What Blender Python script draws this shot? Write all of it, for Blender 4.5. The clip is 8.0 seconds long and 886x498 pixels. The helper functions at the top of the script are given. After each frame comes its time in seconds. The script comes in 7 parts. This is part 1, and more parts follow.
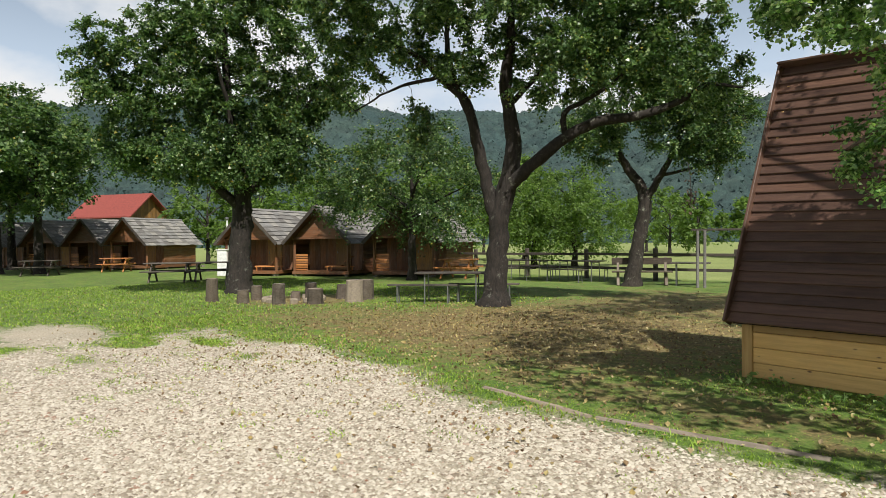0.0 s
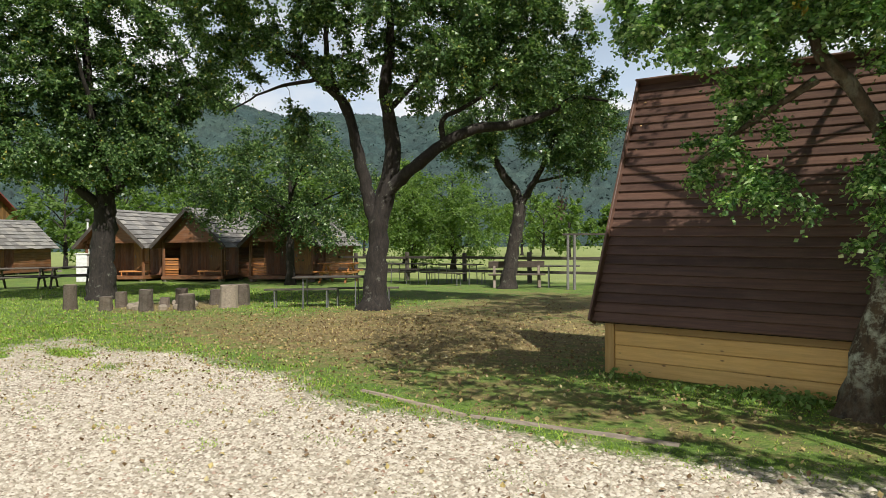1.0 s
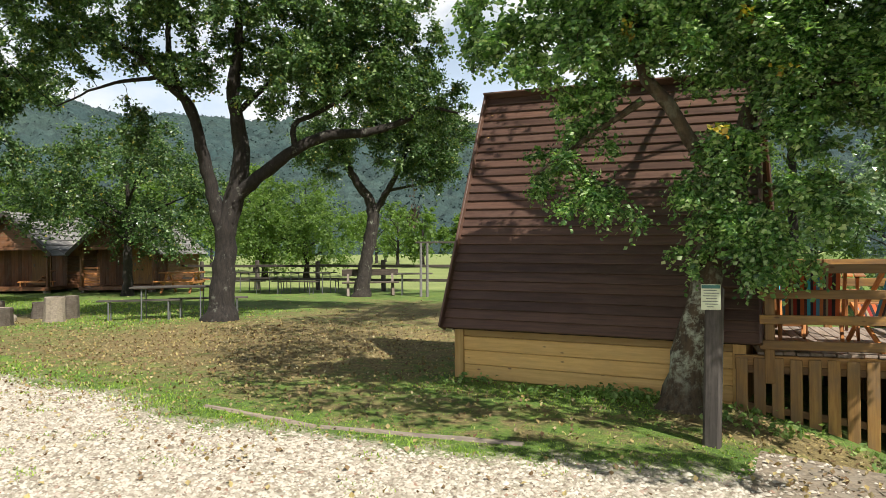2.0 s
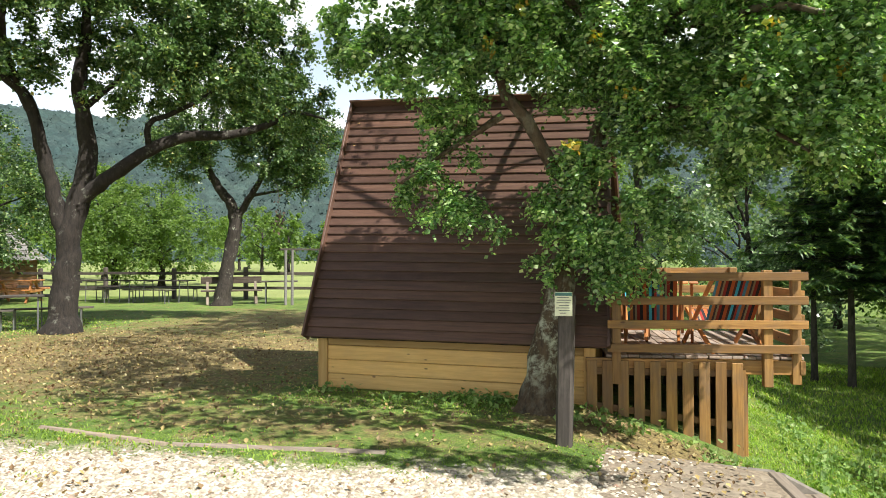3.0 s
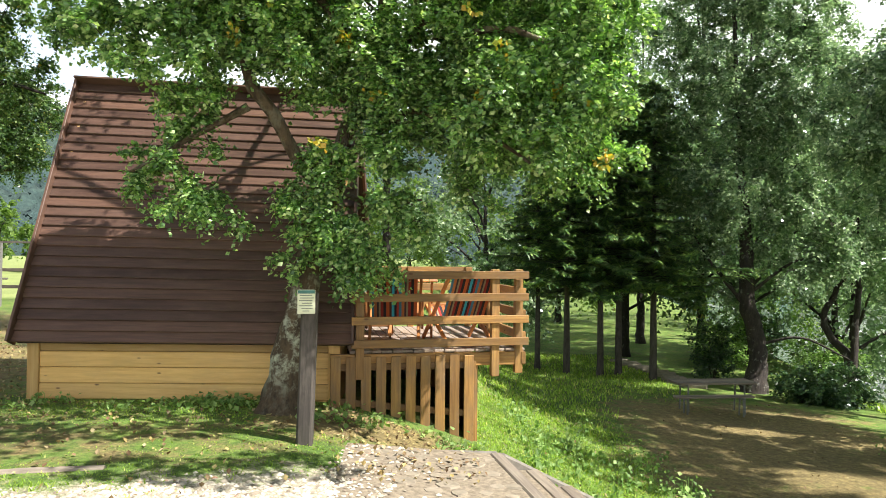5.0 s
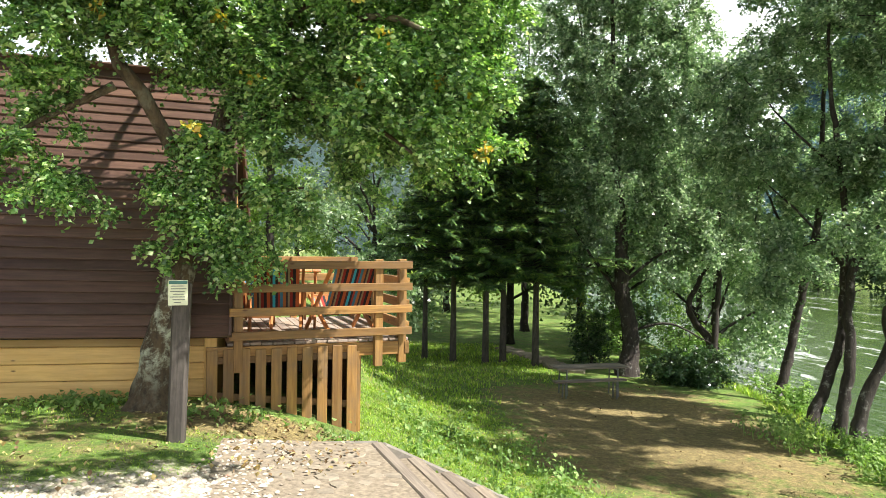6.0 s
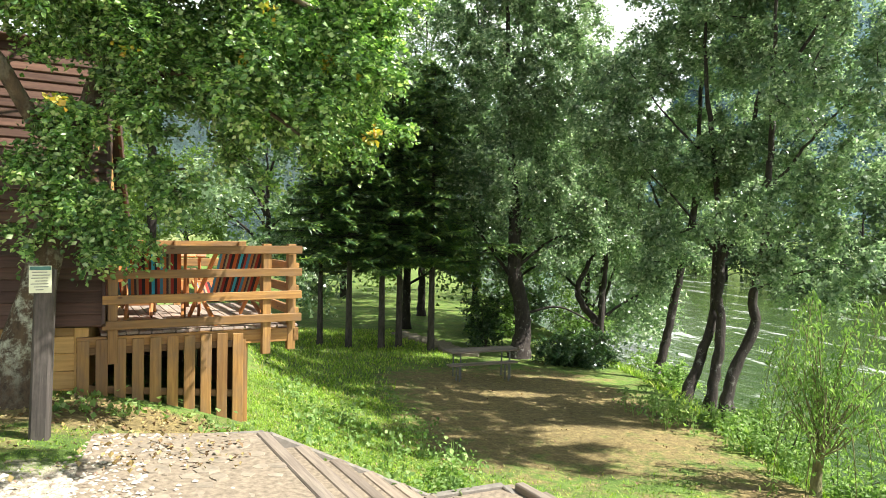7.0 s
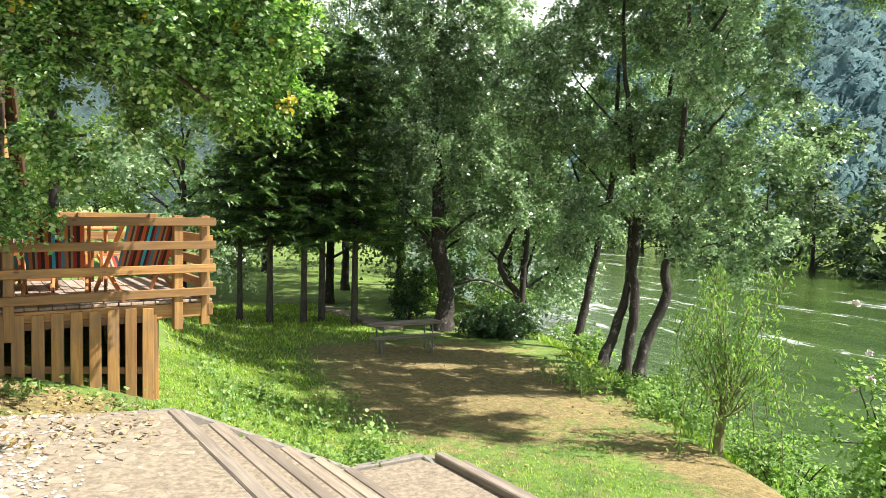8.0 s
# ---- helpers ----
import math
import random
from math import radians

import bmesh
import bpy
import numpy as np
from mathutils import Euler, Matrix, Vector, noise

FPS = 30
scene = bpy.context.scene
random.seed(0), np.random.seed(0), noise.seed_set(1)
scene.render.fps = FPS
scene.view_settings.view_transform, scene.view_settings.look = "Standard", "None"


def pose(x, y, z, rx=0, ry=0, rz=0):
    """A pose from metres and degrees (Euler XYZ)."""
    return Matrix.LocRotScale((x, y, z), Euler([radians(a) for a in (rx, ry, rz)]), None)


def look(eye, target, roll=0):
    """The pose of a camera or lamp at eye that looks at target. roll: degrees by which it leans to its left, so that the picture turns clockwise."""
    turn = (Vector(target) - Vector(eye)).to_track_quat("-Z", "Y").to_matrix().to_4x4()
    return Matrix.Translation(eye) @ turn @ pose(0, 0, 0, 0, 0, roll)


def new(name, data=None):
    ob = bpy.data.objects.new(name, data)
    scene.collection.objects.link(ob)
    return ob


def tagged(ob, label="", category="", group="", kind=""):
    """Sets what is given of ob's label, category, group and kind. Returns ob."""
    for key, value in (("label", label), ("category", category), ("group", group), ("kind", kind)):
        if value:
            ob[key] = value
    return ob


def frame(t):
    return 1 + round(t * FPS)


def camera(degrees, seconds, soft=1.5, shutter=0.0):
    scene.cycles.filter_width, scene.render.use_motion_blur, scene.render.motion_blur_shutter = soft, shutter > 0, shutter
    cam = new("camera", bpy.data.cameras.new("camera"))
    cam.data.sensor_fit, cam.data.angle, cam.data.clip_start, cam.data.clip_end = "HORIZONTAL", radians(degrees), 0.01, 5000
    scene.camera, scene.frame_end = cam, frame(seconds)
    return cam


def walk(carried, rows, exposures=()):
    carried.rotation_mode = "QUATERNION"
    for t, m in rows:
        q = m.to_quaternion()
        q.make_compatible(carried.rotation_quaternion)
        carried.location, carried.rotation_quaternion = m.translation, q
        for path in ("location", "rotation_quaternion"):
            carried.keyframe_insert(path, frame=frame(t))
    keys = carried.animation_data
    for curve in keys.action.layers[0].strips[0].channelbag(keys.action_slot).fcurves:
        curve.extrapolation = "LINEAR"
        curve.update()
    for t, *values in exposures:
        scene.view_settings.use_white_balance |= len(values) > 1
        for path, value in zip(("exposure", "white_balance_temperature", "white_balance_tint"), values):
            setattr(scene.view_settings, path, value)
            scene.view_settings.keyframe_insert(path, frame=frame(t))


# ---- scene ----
cam = camera(65.4, 8.0, 0.65)
PATH = [
    (0, (1.771, 0.554, 1.529), (0.195, 1.786, 1.505), -0.7),
    (0.5, (1.812, 0.519, 1.537), (0.331, 1.863, 1.515), -0.7),
    (1, (1.843, 0.524, 1.531), (0.502, 2.008, 1.514), -0.6),
    (1.5, (1.853, 0.541, 1.524), (0.679, 2.16, 1.516), -0.6),
    (3, (1.906, 0.556, 1.536), (1.249, 2.445, 1.556), -0.3),
    (3.5, (1.917, 0.553, 1.536), (1.437, 2.495, 1.564), -0.0),
    (4, (1.937, 0.566, 1.534), (1.634, 2.542, 1.566), 0.2),
    (4.5, (1.964, 0.576, 1.533), (1.831, 2.572, 1.558), 0.4),
    (6, (2.073, 0.583, 1.525), (2.419, 2.553, 1.518), 0.8),
    (6.5, (2.118, 0.59, 1.526), (2.611, 2.528, 1.501), 0.9),
    (7, (2.162, 0.606, 1.523), (2.791, 2.504, 1.478), 1.1),
    (7.5, (2.199, 0.611, 1.515), (2.94, 2.467, 1.441), 1.1),
    (8, (2.231, 0.62, 1.502), (3.06, 2.436, 1.387), 1.3),
]
EXPOSURES = [(0, 0.05), (0.5, 0.05), (1.0, 0.11), (1.5, 0.20), (3.0, 0.81), (3.5, 0.96), (4.5, 1.08), (6.5, 1.26), (8, 1.34)]
walk(cam, [(t, look(eye, target, roll)) for t, eye, target, roll in PATH], EXPOSURES)

# ---- light ----
SUN_DIR = Vector((0.61, -0.27, 0.75)).normalized()


def make_world():
    w = bpy.data.worlds.new("sky")
    scene.world = w
    w.use_nodes = True
    n, l = w.node_tree.nodes, w.node_tree.links
    n.clear()
    out, bg, sky = n.new("ShaderNodeOutputWorld"), n.new("ShaderNodeBackground"), n.new("ShaderNodeTexSky")
    sky.sky_type, sky.sun_disc = "NISHITA", False
    sky.sun_elevation = math.asin(SUN_DIR.z)
    sky.sun_rotation = math.atan2(SUN_DIR.x, SUN_DIR.y)
    sky.air_density, sky.dust_density, sky.ozone_density = 1.0, 1.5, 1.0
    tc, noi, ramp, mix = n.new("ShaderNodeTexCoord"), n.new("ShaderNodeTexNoise"), n.new("ShaderNodeValToRGB"), n.new("ShaderNodeMix")
    mp = n.new("ShaderNodeMapping")
    mp.inputs["Scale"].default_value = (2.2, 2.2, 4.0)
    noi.inputs["Scale"].default_value, noi.inputs["Detail"].default_value = 1.6, 7.0
    ramp.color_ramp.elements[0].position, ramp.color_ramp.elements[1].position = 0.30, 0.44
    ramp.color_ramp.elements[0].color = (0.0, 0.0, 0.0, 1)
    mix.data_type = "RGBA"
    mix.inputs[7].default_value = (20.0, 20.2, 20.4, 1)
    l.new(tc.outputs["Generated"], mp.inputs[0])
    l.new(mp.outputs[0], noi.inputs["Vector"])
    sep, thin, mul = n.new("ShaderNodeSeparateXYZ"), n.new("ShaderNodeMath"), n.new("ShaderNodeMath")
    thin.operation, mul.operation, mul.inputs[1].default_value = "SUBTRACT", "MULTIPLY", 0.32
    l.new(tc.outputs["Generated"], sep.inputs[0])
    l.new(sep.outputs[2], mul.inputs[0])
    l.new(noi.outputs["Fac"], thin.inputs[0])
    l.new(mul.outputs[0], thin.inputs[1])
    l.new(thin.outputs[0], ramp.inputs[0])
    l.new(ramp.outputs["Color"], mix.inputs[0])
    clear = n.new("ShaderNodeVectorMath")
    clear.operation, clear.inputs[1].default_value = "MULTIPLY", (0.7, 0.8, 0.9)
    l.new(sky.outputs[0], clear.inputs[0])
    # pale haze towards the horizon
    haze, low = n.new("ShaderNodeMix"), n.new("ShaderNodeMapRange")
    haze.data_type, haze.inputs[7].default_value = "RGBA", (12.6, 15.2, 18.4, 1)
    low.inputs[1].default_value, low.inputs[2].default_value = 0.22, 0.46
    low.inputs[3].default_value, low.inputs[4].default_value = 1.0, 0.0
    l.new(sep.outputs[2], low.inputs[0])
    l.new(low.outputs[0], haze.inputs[0])
    l.new(clear.outputs[0], haze.inputs[6])
    l.new(haze.outputs[2], mix.inputs[6])
    l.new(mix.outputs[2], bg.inputs[0])
    bg.inputs[1].default_value = SKY_STRENGTH
    l.new(bg.outputs[0], out.inputs[0])


SKY_STRENGTH = 0.042
make_world()
sun = new("sun", bpy.data.lights.new("sun", "SUN"))
sun.data.energy, sun.data.angle, sun.data.color = 5.0, radians(0.5), (1.0, 0.96, 0.90)
sun.matrix_world = look(SUN_DIR * 50, (0, 0, 0))


# ---- materials ----
def mat_base(name, rough=0.8, metal=0.0):
    m = bpy.data.materials.new(name)
    m.use_nodes = True
    nt = m.node_tree
    b = nt.nodes["Principled BSDF"]
    b.inputs["Roughness"].default_value, b.inputs["Metallic"].default_value = rough, metal
    return m, nt.nodes, nt.links, b


def coords(n, l, scale=(1, 1, 1), spread=0.0):
    """Object coordinates, scaled, shifted by a random amount for each object."""
    tc, mp = n.new("ShaderNodeTexCoord"), n.new("ShaderNodeMapping")
    mp.inputs["Scale"].default_value = scale
    l.new(tc.outputs["Object"], mp.inputs[0])
    if not spread:
        return mp.outputs[0]
    info, add, mul = n.new("ShaderNodeObjectInfo"), n.new("ShaderNodeVectorMath"), n.new("ShaderNodeMath")
    add.operation, mul.operation = "ADD", "MULTIPLY"
    mul.inputs[1].default_value = spread
    l.new(info.outputs["Random"], mul.inputs[0])
    l.new(mp.outputs[0], add.inputs[0])
    l.new(mul.outputs[0], add.inputs[1])
    return add.outputs[0]


def tex(n, l, vec, scale, detail=4.0, rough=0.6):
    t = n.new("ShaderNodeTexNoise")
    t.inputs["Scale"].default_value, t.inputs["Detail"].default_value, t.inputs["Roughness"].default_value = scale, detail, rough
    l.new(vec, t.inputs["Vector"])
    return t.outputs["Fac"]


def ramp(n, l, fac, stops):
    r = n.new("ShaderNodeValToRGB")
    e = r.color_ramp.elements
    while len(e) < len(stops):
        e.new(0.5)
    for k, (p, c) in enumerate(stops):
        e[k].position, e[k].color = p, (*c, 1)
    l.new(fac, r.inputs[0])
    return r.outputs["Color"]


def blend(n, l, fac, a, b, kind="MIX"):
    m = n.new("ShaderNodeMix")
    m.data_type, m.blend_type = "RGBA", kind
    for sock, v in ((m.inputs[0], fac), (m.inputs[6], a), (m.inputs[7], b)):
        if isinstance(v, (int, float)):
            sock.default_value = v
        elif isinstance(v, tuple):
            sock.default_value = (*v, 1)
        else:
            l.new(v, sock)
    return m.outputs[2]


def maths(n, l, op, a, b=0.0, clamp=False):
    m = n.new("ShaderNodeMath")
    m.operation, m.use_clamp = op, clamp
    for sock, v in ((m.inputs[0], a), (m.inputs[1], b)):
        if isinstance(v, (int, float)):
            sock.default_value = v
        else:
            l.new(v, sock)
    return m.outputs[0]


def bump(n, l, b, height, strength=0.4, dist=0.01):
    k = n.new("ShaderNodeBump")
    k.inputs["Strength"].default_value, k.inputs["Distance"].default_value = strength, dist
    l.new(height, k.inputs["Height"])
    l.new(k.outputs[0], b.inputs["Normal"])


def wood(name, dark, light, rough=0.65, knots=None, relief=0.35, grime=(0.25, 0.22, 0.18), grime_amount=0.35):
    """Sawn wood with its grain along the object's own x."""
    m, n, l, b = mat_base(name, rough)
    v = coords(n, l, (0.9, 14, 14), 37.0)
    grain = tex(n, l, v, 2.4, 6, 0.65)
    col = ramp(n, l, grain, [(0.28, dark), (0.5, tuple((x + y) / 2 for x, y in zip(dark, light))), (0.72, light)])
    info = n.new("ShaderNodeObjectInfo")
    tone = ramp(n, l, info.outputs["Random"], [(0.0, (0.58, 0.55, 0.53)), (0.5, (0.90, 0.90, 0.90)), (1.0, (1.22, 1.18, 1.1))])
    col = blend(n, l, 1.0, col, tone, "MULTIPLY")
    v2 = coords(n, l, (1, 2.5, 2.5), 11.0)
    stain = maths(n, l, "MULTIPLY", ramp(n, l, tex(n, l, v2, 2.2, 5, 0.7), [(0.45, (0, 0, 0)), (0.75, (1, 1, 1))]), grime_amount)
    col = blend(n, l, stain, col, grime)
    if knots:
        vor = n.new("ShaderNodeTexVoronoi")
        vor.inputs["Scale"].default_value = 1.0
        l.new(coords(n, l, (3.2, 8, 8), 23.0), vor.inputs["Vector"])
        spot = ramp(n, l, vor.outputs["Distance"], [(0.045, (1, 1, 1)), (0.10, (0, 0, 0))])
        col = blend(n, l, spot, col, knots)
    l.new(col, b.inputs["Base Color"])
    bump(n, l, b, grain, relief, 0.006)
    return m


def bark(name, dark, light, lichen=None, amount=0.5, low=0.0):
    """Ridged bark; lichen grows in patches, up to the height low where one is given."""
    m, n, l, b = mat_base(name, 0.9)
    v = coords(n, l, (1, 1, 0.35), 5.0)
    f = tex(n, l, v, 16, 7, 0.7)
    col = ramp(n, l, f, [(0.32, dark), (0.68, light)])
    if lichen:
        s = ramp(n, l, tex(n, l, coords(n, l), 5.5, 6, 0.75), [(0.60 - 0.14 * amount, (0, 0, 0)), (0.68 - 0.12 * max(0, amount - 0.2), (1, 1, 1))])
        if low:
            sep = n.new("ShaderNodeSeparateXYZ")
            l.new(coords(n, l), sep.inputs[0])
            s = blend(n, l, 1.0, s, ramp(n, l, maths(n, l, "MULTIPLY", sep.outputs[2], 1 / low), [(0.12, (0.15, 0.15, 0.15)), (0.32, (1, 1, 1)), (0.8, (1, 1, 1)), (1.0, (0.15, 0.15, 0.15))]), "MULTIPLY")
        col = blend(n, l, s, col, lichen)
    l.new(col, b.inputs["Base Color"])
    bump(n, l, b, f, 0.9, 0.03)
    return m


def foliage(name, stops, through_light=0.35, rough=0.45, glow=(1.7, 1.8, 0.9), gloss=0.5):
    """Leaves: a colour for each leaf, and light that shines through."""
    m, n, l, b = mat_base(name, rough)
    b.inputs["Specular IOR Level"].default_value = gloss
    geo = n.new("ShaderNodeNewGeometry")
    col = ramp(n, l, geo.outputs["Random Per Island"], stops)
    patch = ramp(n, l, tex(n, l, coords(n, l), 2.2, 4), [(0.32, (0.70, 0.74, 0.74)), (0.68, (1.35, 1.30, 1.15))])
    col = blend(n, l, 1.0, col, patch, "MULTIPLY")
    l.new(col, b.inputs["Base Color"])
    tr, mx = n.new("ShaderNodeBsdfTranslucent"), n.new("ShaderNodeMixShader")
    l.new(blend(n, l, 1.0, col, glow, "MULTIPLY"), tr.inputs["Color"])
    mx.inputs[0].default_value = through_light
    l.new(b.outputs[0], mx.inputs[1])
    l.new(tr.outputs[0], mx.inputs[2])
    l.new(mx.outputs[0], n["Material Output"].inputs["Surface"])
    return m


def plain(name, col, rough=0.6, metal=0.0, vary=0.15, scale=8.0, relief=0.1):
    m, n, l, b = mat_base(name, rough, metal)
    f = tex(n, l, coords(n, l, (1, 1, 1), 3.0), scale, 5, 0.65)
    lo, hi = tuple(c * (1 - vary) for c in col), tuple(min(1, c * (1 + vary)) for c in col)
    l.new(ramp(n, l, f, [(0.3, lo), (0.7, hi)]), b.inputs["Base Color"])
    bump(n, l, b, f, relief, 0.004)
    return m


def island(name, stops, rough=0.8):
    m, n, l, b = mat_base(name, rough)
    geo = n.new("ShaderNodeNewGeometry")
    col = ramp(n, l, geo.outputs["Random Per Island"], stops)
    f = tex(n, l, coords(n, l), 60, 3)
    l.new(blend(n, l, 0.35, col, ramp(n, l, f, [(0.3, (0.35, 0.33, 0.3)), (0.7, (0.9, 0.88, 0.84))]), "MULTIPLY"), b.inputs["Base Color"])
    return m


def ground_material():
    """Grass, bare earth and gravel, by the sheet's own masks and noise at two scales."""
    m, n, l, b = mat_base("ground", 0.95)
    v = coords(n, l)
    fine, mid, big = tex(n, l, v, 30, 6, 0.75), tex(n, l, v, 3.2, 5, 0.65), tex(n, l, v, 0.35, 4)
    grass = ramp(n, l, fine, [(0.3, (0.075, 0.125, 0.02)), (0.55, (0.15, 0.25, 0.04)), (0.8, (0.24, 0.33, 0.075))])
    dry = ramp(n, l, fine, [(0.3, (0.13, 0.125, 0.04)), (0.7, (0.31, 0.27, 0.11))])
    grass = blend(n, l, ramp(n, l, mid, [(0.48, (0, 0, 0)), (0.72, (1, 1, 1))]), grass, dry)
    earth = ramp(n, l, fine, [(0.28, (0.11, 0.08, 0.034)), (0.5, (0.235, 0.182, 0.078)), (0.65, (0.34, 0.265, 0.115)), (0.8, (0.50, 0.405, 0.19))])
    stone = ramp(n, l, fine, [(0.3, (0.25, 0.205, 0.15)), (0.5, (0.47, 0.41, 0.32)), (0.72, (0.70, 0.64, 0.53))])

    def mask(name):
        a = n.new("ShaderNodeAttribute")
        a.attribute_name = name
        w = maths(n, l, "ADD", maths(n, l, "MULTIPLY", mid, 0.9), maths(n, l, "MULTIPLY", fine, 0.45))
        s = maths(n, l, "ADD", maths(n, l, "SUBTRACT", w, 0.675), a.outputs["Fac"])
        return ramp(n, l, s, [(0.38, (0, 0, 0)), (0.62, (1, 1, 1))])

    clod = tex(n, l, v, 9, 5, 0.7)
    earth = blend(n, l, 1.0, earth, ramp(n, l, clod, [(0.34, (0.62, 0.60, 0.58)), (0.66, (1.3, 1.28, 1.22))]), "MULTIPLY")
    grass = blend(n, l, 1.0, grass, ramp(n, l, clod, [(0.34, (0.70, 0.72, 0.70)), (0.66, (1.25, 1.22, 1.15))]), "MULTIPLY")
    worn = tex(n, l, v, 1.05, 5, 0.7)
    grass = blend(n, l, 1.0, grass, ramp(n, l, worn, [(0.34, (0.66, 0.72, 0.70)), (0.55, (1.0, 1.0, 1.0)), (0.70, (1.35, 1.18, 1.05))]), "MULTIPLY")
    col = blend(n, l, mask("earth"), grass, earth)
    hay = ramp(n, l, fine, [(0.3, (0.20, 0.25, 0.07)), (0.7, (0.36, 0.40, 0.15))])
    at = n.new("ShaderNodeAttribute")
    at.attribute_name = "meadow"
    col = blend(n, l, at.outputs["Fac"], col, hay)
    col = blend(n, l, mask("gravel"), col, stone)
    col = blend(n, l, 1.0, col, ramp(n, l, big, [(0.3, (0.82, 0.84, 0.8)), (0.7, (1.12, 1.1, 1.05))]), "MULTIPLY")
    l.new(col, b.inputs["Base Color"])
    bump(n, l, b, fine, 0.8, 0.03)
    return m


def water_material():
    m, n, l, b = mat_base("river_water", 0.06)
    v = coords(n, l, (1.0, 0.45, 1))
    w1, w2 = tex(n, l, v, 2.2, 5, 0.6), tex(n, l, coords(n, l, (0.28, 0.05, 1)), 2.0, 4, 0.6)
    foam = ramp(n, l, maths(n, l, "MULTIPLY", w2, maths(n, l, "ADD", w1, 0.5)), [(0.60, (0, 0, 0)), (0.72, (1, 1, 1))])
    col = ramp(n, l, w2, [(0.3, (0.035, 0.065, 0.014)), (0.7, (0.075, 0.125, 0.028))])
    l.new(blend(n, l, foam, col, (0.75, 0.78, 0.76)), b.inputs["Base Color"])
    b.inputs["IOR"].default_value = 1.33
    bump(n, l, b, w1, 0.5, 0.12)
    return m


# tone and ramps carry the bluish haze of distance in the canopy colour
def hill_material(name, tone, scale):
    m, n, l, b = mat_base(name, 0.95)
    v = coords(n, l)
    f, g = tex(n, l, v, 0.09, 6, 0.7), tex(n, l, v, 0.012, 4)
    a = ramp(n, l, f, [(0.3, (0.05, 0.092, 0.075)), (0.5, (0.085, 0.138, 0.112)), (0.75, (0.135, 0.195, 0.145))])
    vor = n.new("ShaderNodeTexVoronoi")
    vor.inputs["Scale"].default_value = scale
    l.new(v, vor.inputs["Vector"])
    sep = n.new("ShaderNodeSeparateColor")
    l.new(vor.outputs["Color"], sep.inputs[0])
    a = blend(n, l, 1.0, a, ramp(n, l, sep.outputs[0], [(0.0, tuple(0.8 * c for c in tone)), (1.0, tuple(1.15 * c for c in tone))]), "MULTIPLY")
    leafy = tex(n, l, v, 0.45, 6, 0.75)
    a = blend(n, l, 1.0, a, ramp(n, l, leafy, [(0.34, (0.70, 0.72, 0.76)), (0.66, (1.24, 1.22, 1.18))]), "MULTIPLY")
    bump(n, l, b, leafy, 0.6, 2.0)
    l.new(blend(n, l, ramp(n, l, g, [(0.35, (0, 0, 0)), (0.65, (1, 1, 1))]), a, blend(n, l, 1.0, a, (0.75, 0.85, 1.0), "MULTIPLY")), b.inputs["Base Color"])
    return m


def stripes_material():
    """Woven canvas in lengthwise stripes across the object's own x."""
    m, n, l, b = mat_base("striped_canvas", 0.9)
    tc, sep = n.new("ShaderNodeTexCoord"), n.new("ShaderNodeSeparateXYZ")
    l.new(tc.outputs["Object"], sep.inputs[0])
    u = maths(n, l, "FRACT", maths(n, l, "ADD", maths(n, l, "MULTIPLY", sep.outputs[0], 3.3), 0.5))
    r = n.new("ShaderNodeValToRGB")
    r.color_ramp.interpolation = "CONSTANT"
    cols = [(0, (0.30, 0.03, 0.02)), (0.10, (0.025, 0.018, 0.02)), (0.2, (0.50, 0.11, 0.03)), (0.32, (0.10, 0.03, 0.02)), (0.40, (0.06, 0.42, 0.58)), (0.5, (0.03, 0.02, 0.03)), (0.58, (0.40, 0.05, 0.03)), (0.66, (0.07, 0.22, 0.34)), (0.76, (0.48, 0.16, 0.05)), (0.86, (0.06, 0.04, 0.04)), (0.93, (0.30, 0.24, 0.14))]
    e = r.color_ramp.elements
    while len(e) < len(cols):
        e.new(0.99)
    for k, (p, c) in enumerate(cols):
        e[k].position, e[k].color = p, (*c, 1)
    l.new(u, r.inputs[0])
    l.new(r.outputs[0], b.inputs["Base Color"])
    bump(n, l, b, tex(n, l, tc.outputs["Object"], 300, 2), 0.3, 0.002)
    return m


M_GROUND, M_WATER = ground_material(), water_material()
M_HILL, M_HILL_NEAR = hill_material("hazed_forest_canopy", (0.52, 0.56, 0.58), 0.14), hill_material("hazed_river_canopy", (0.95, 1.15, 1.32), 0.2)
M_ROOF = wood("brown_stained_board", (0.058, 0.031, 0.022), (0.14, 0.075, 0.052), 0.5, relief=0.3, grime=(0.17, 0.105, 0.078))
M_LARCH = wood("larch_board", (0.58, 0.34, 0.10), (0.78, 0.52, 0.20), 0.6, knots=(0.17, 0.08, 0.03), relief=0.2, grime=(0.40, 0.28, 0.15), grime_amount=0.3)
M_DECK = wood("oiled_spruce", (0.19, 0.092, 0.024), (0.43, 0.24, 0.072), 0.6, knots=(0.11, 0.045, 0.015), relief=0.35, grime=(0.15, 0.105, 0.065), grime_amount=0.75)
M_DECKFLOOR = wood("worn_deck_board", (0.20, 0.14, 0.10), (0.40, 0.32, 0.25), 0.75, grime=(0.5, 0.45, 0.4), grime_amount=0.5)
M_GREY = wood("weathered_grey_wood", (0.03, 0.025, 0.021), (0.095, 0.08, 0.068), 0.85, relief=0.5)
M_SHINGLE = wood("weathered_shingle", (0.17, 0.165, 0.155), (0.36, 0.35, 0.33), 0.85, relief=0.5, grime=(0.12, 0.115, 0.10))
M_CABIN = wood("red_brown_cabin_board", (0.11, 0.042, 0.017), (0.25, 0.105, 0.042), 0.6, knots=(0.08, 0.03, 0.015))
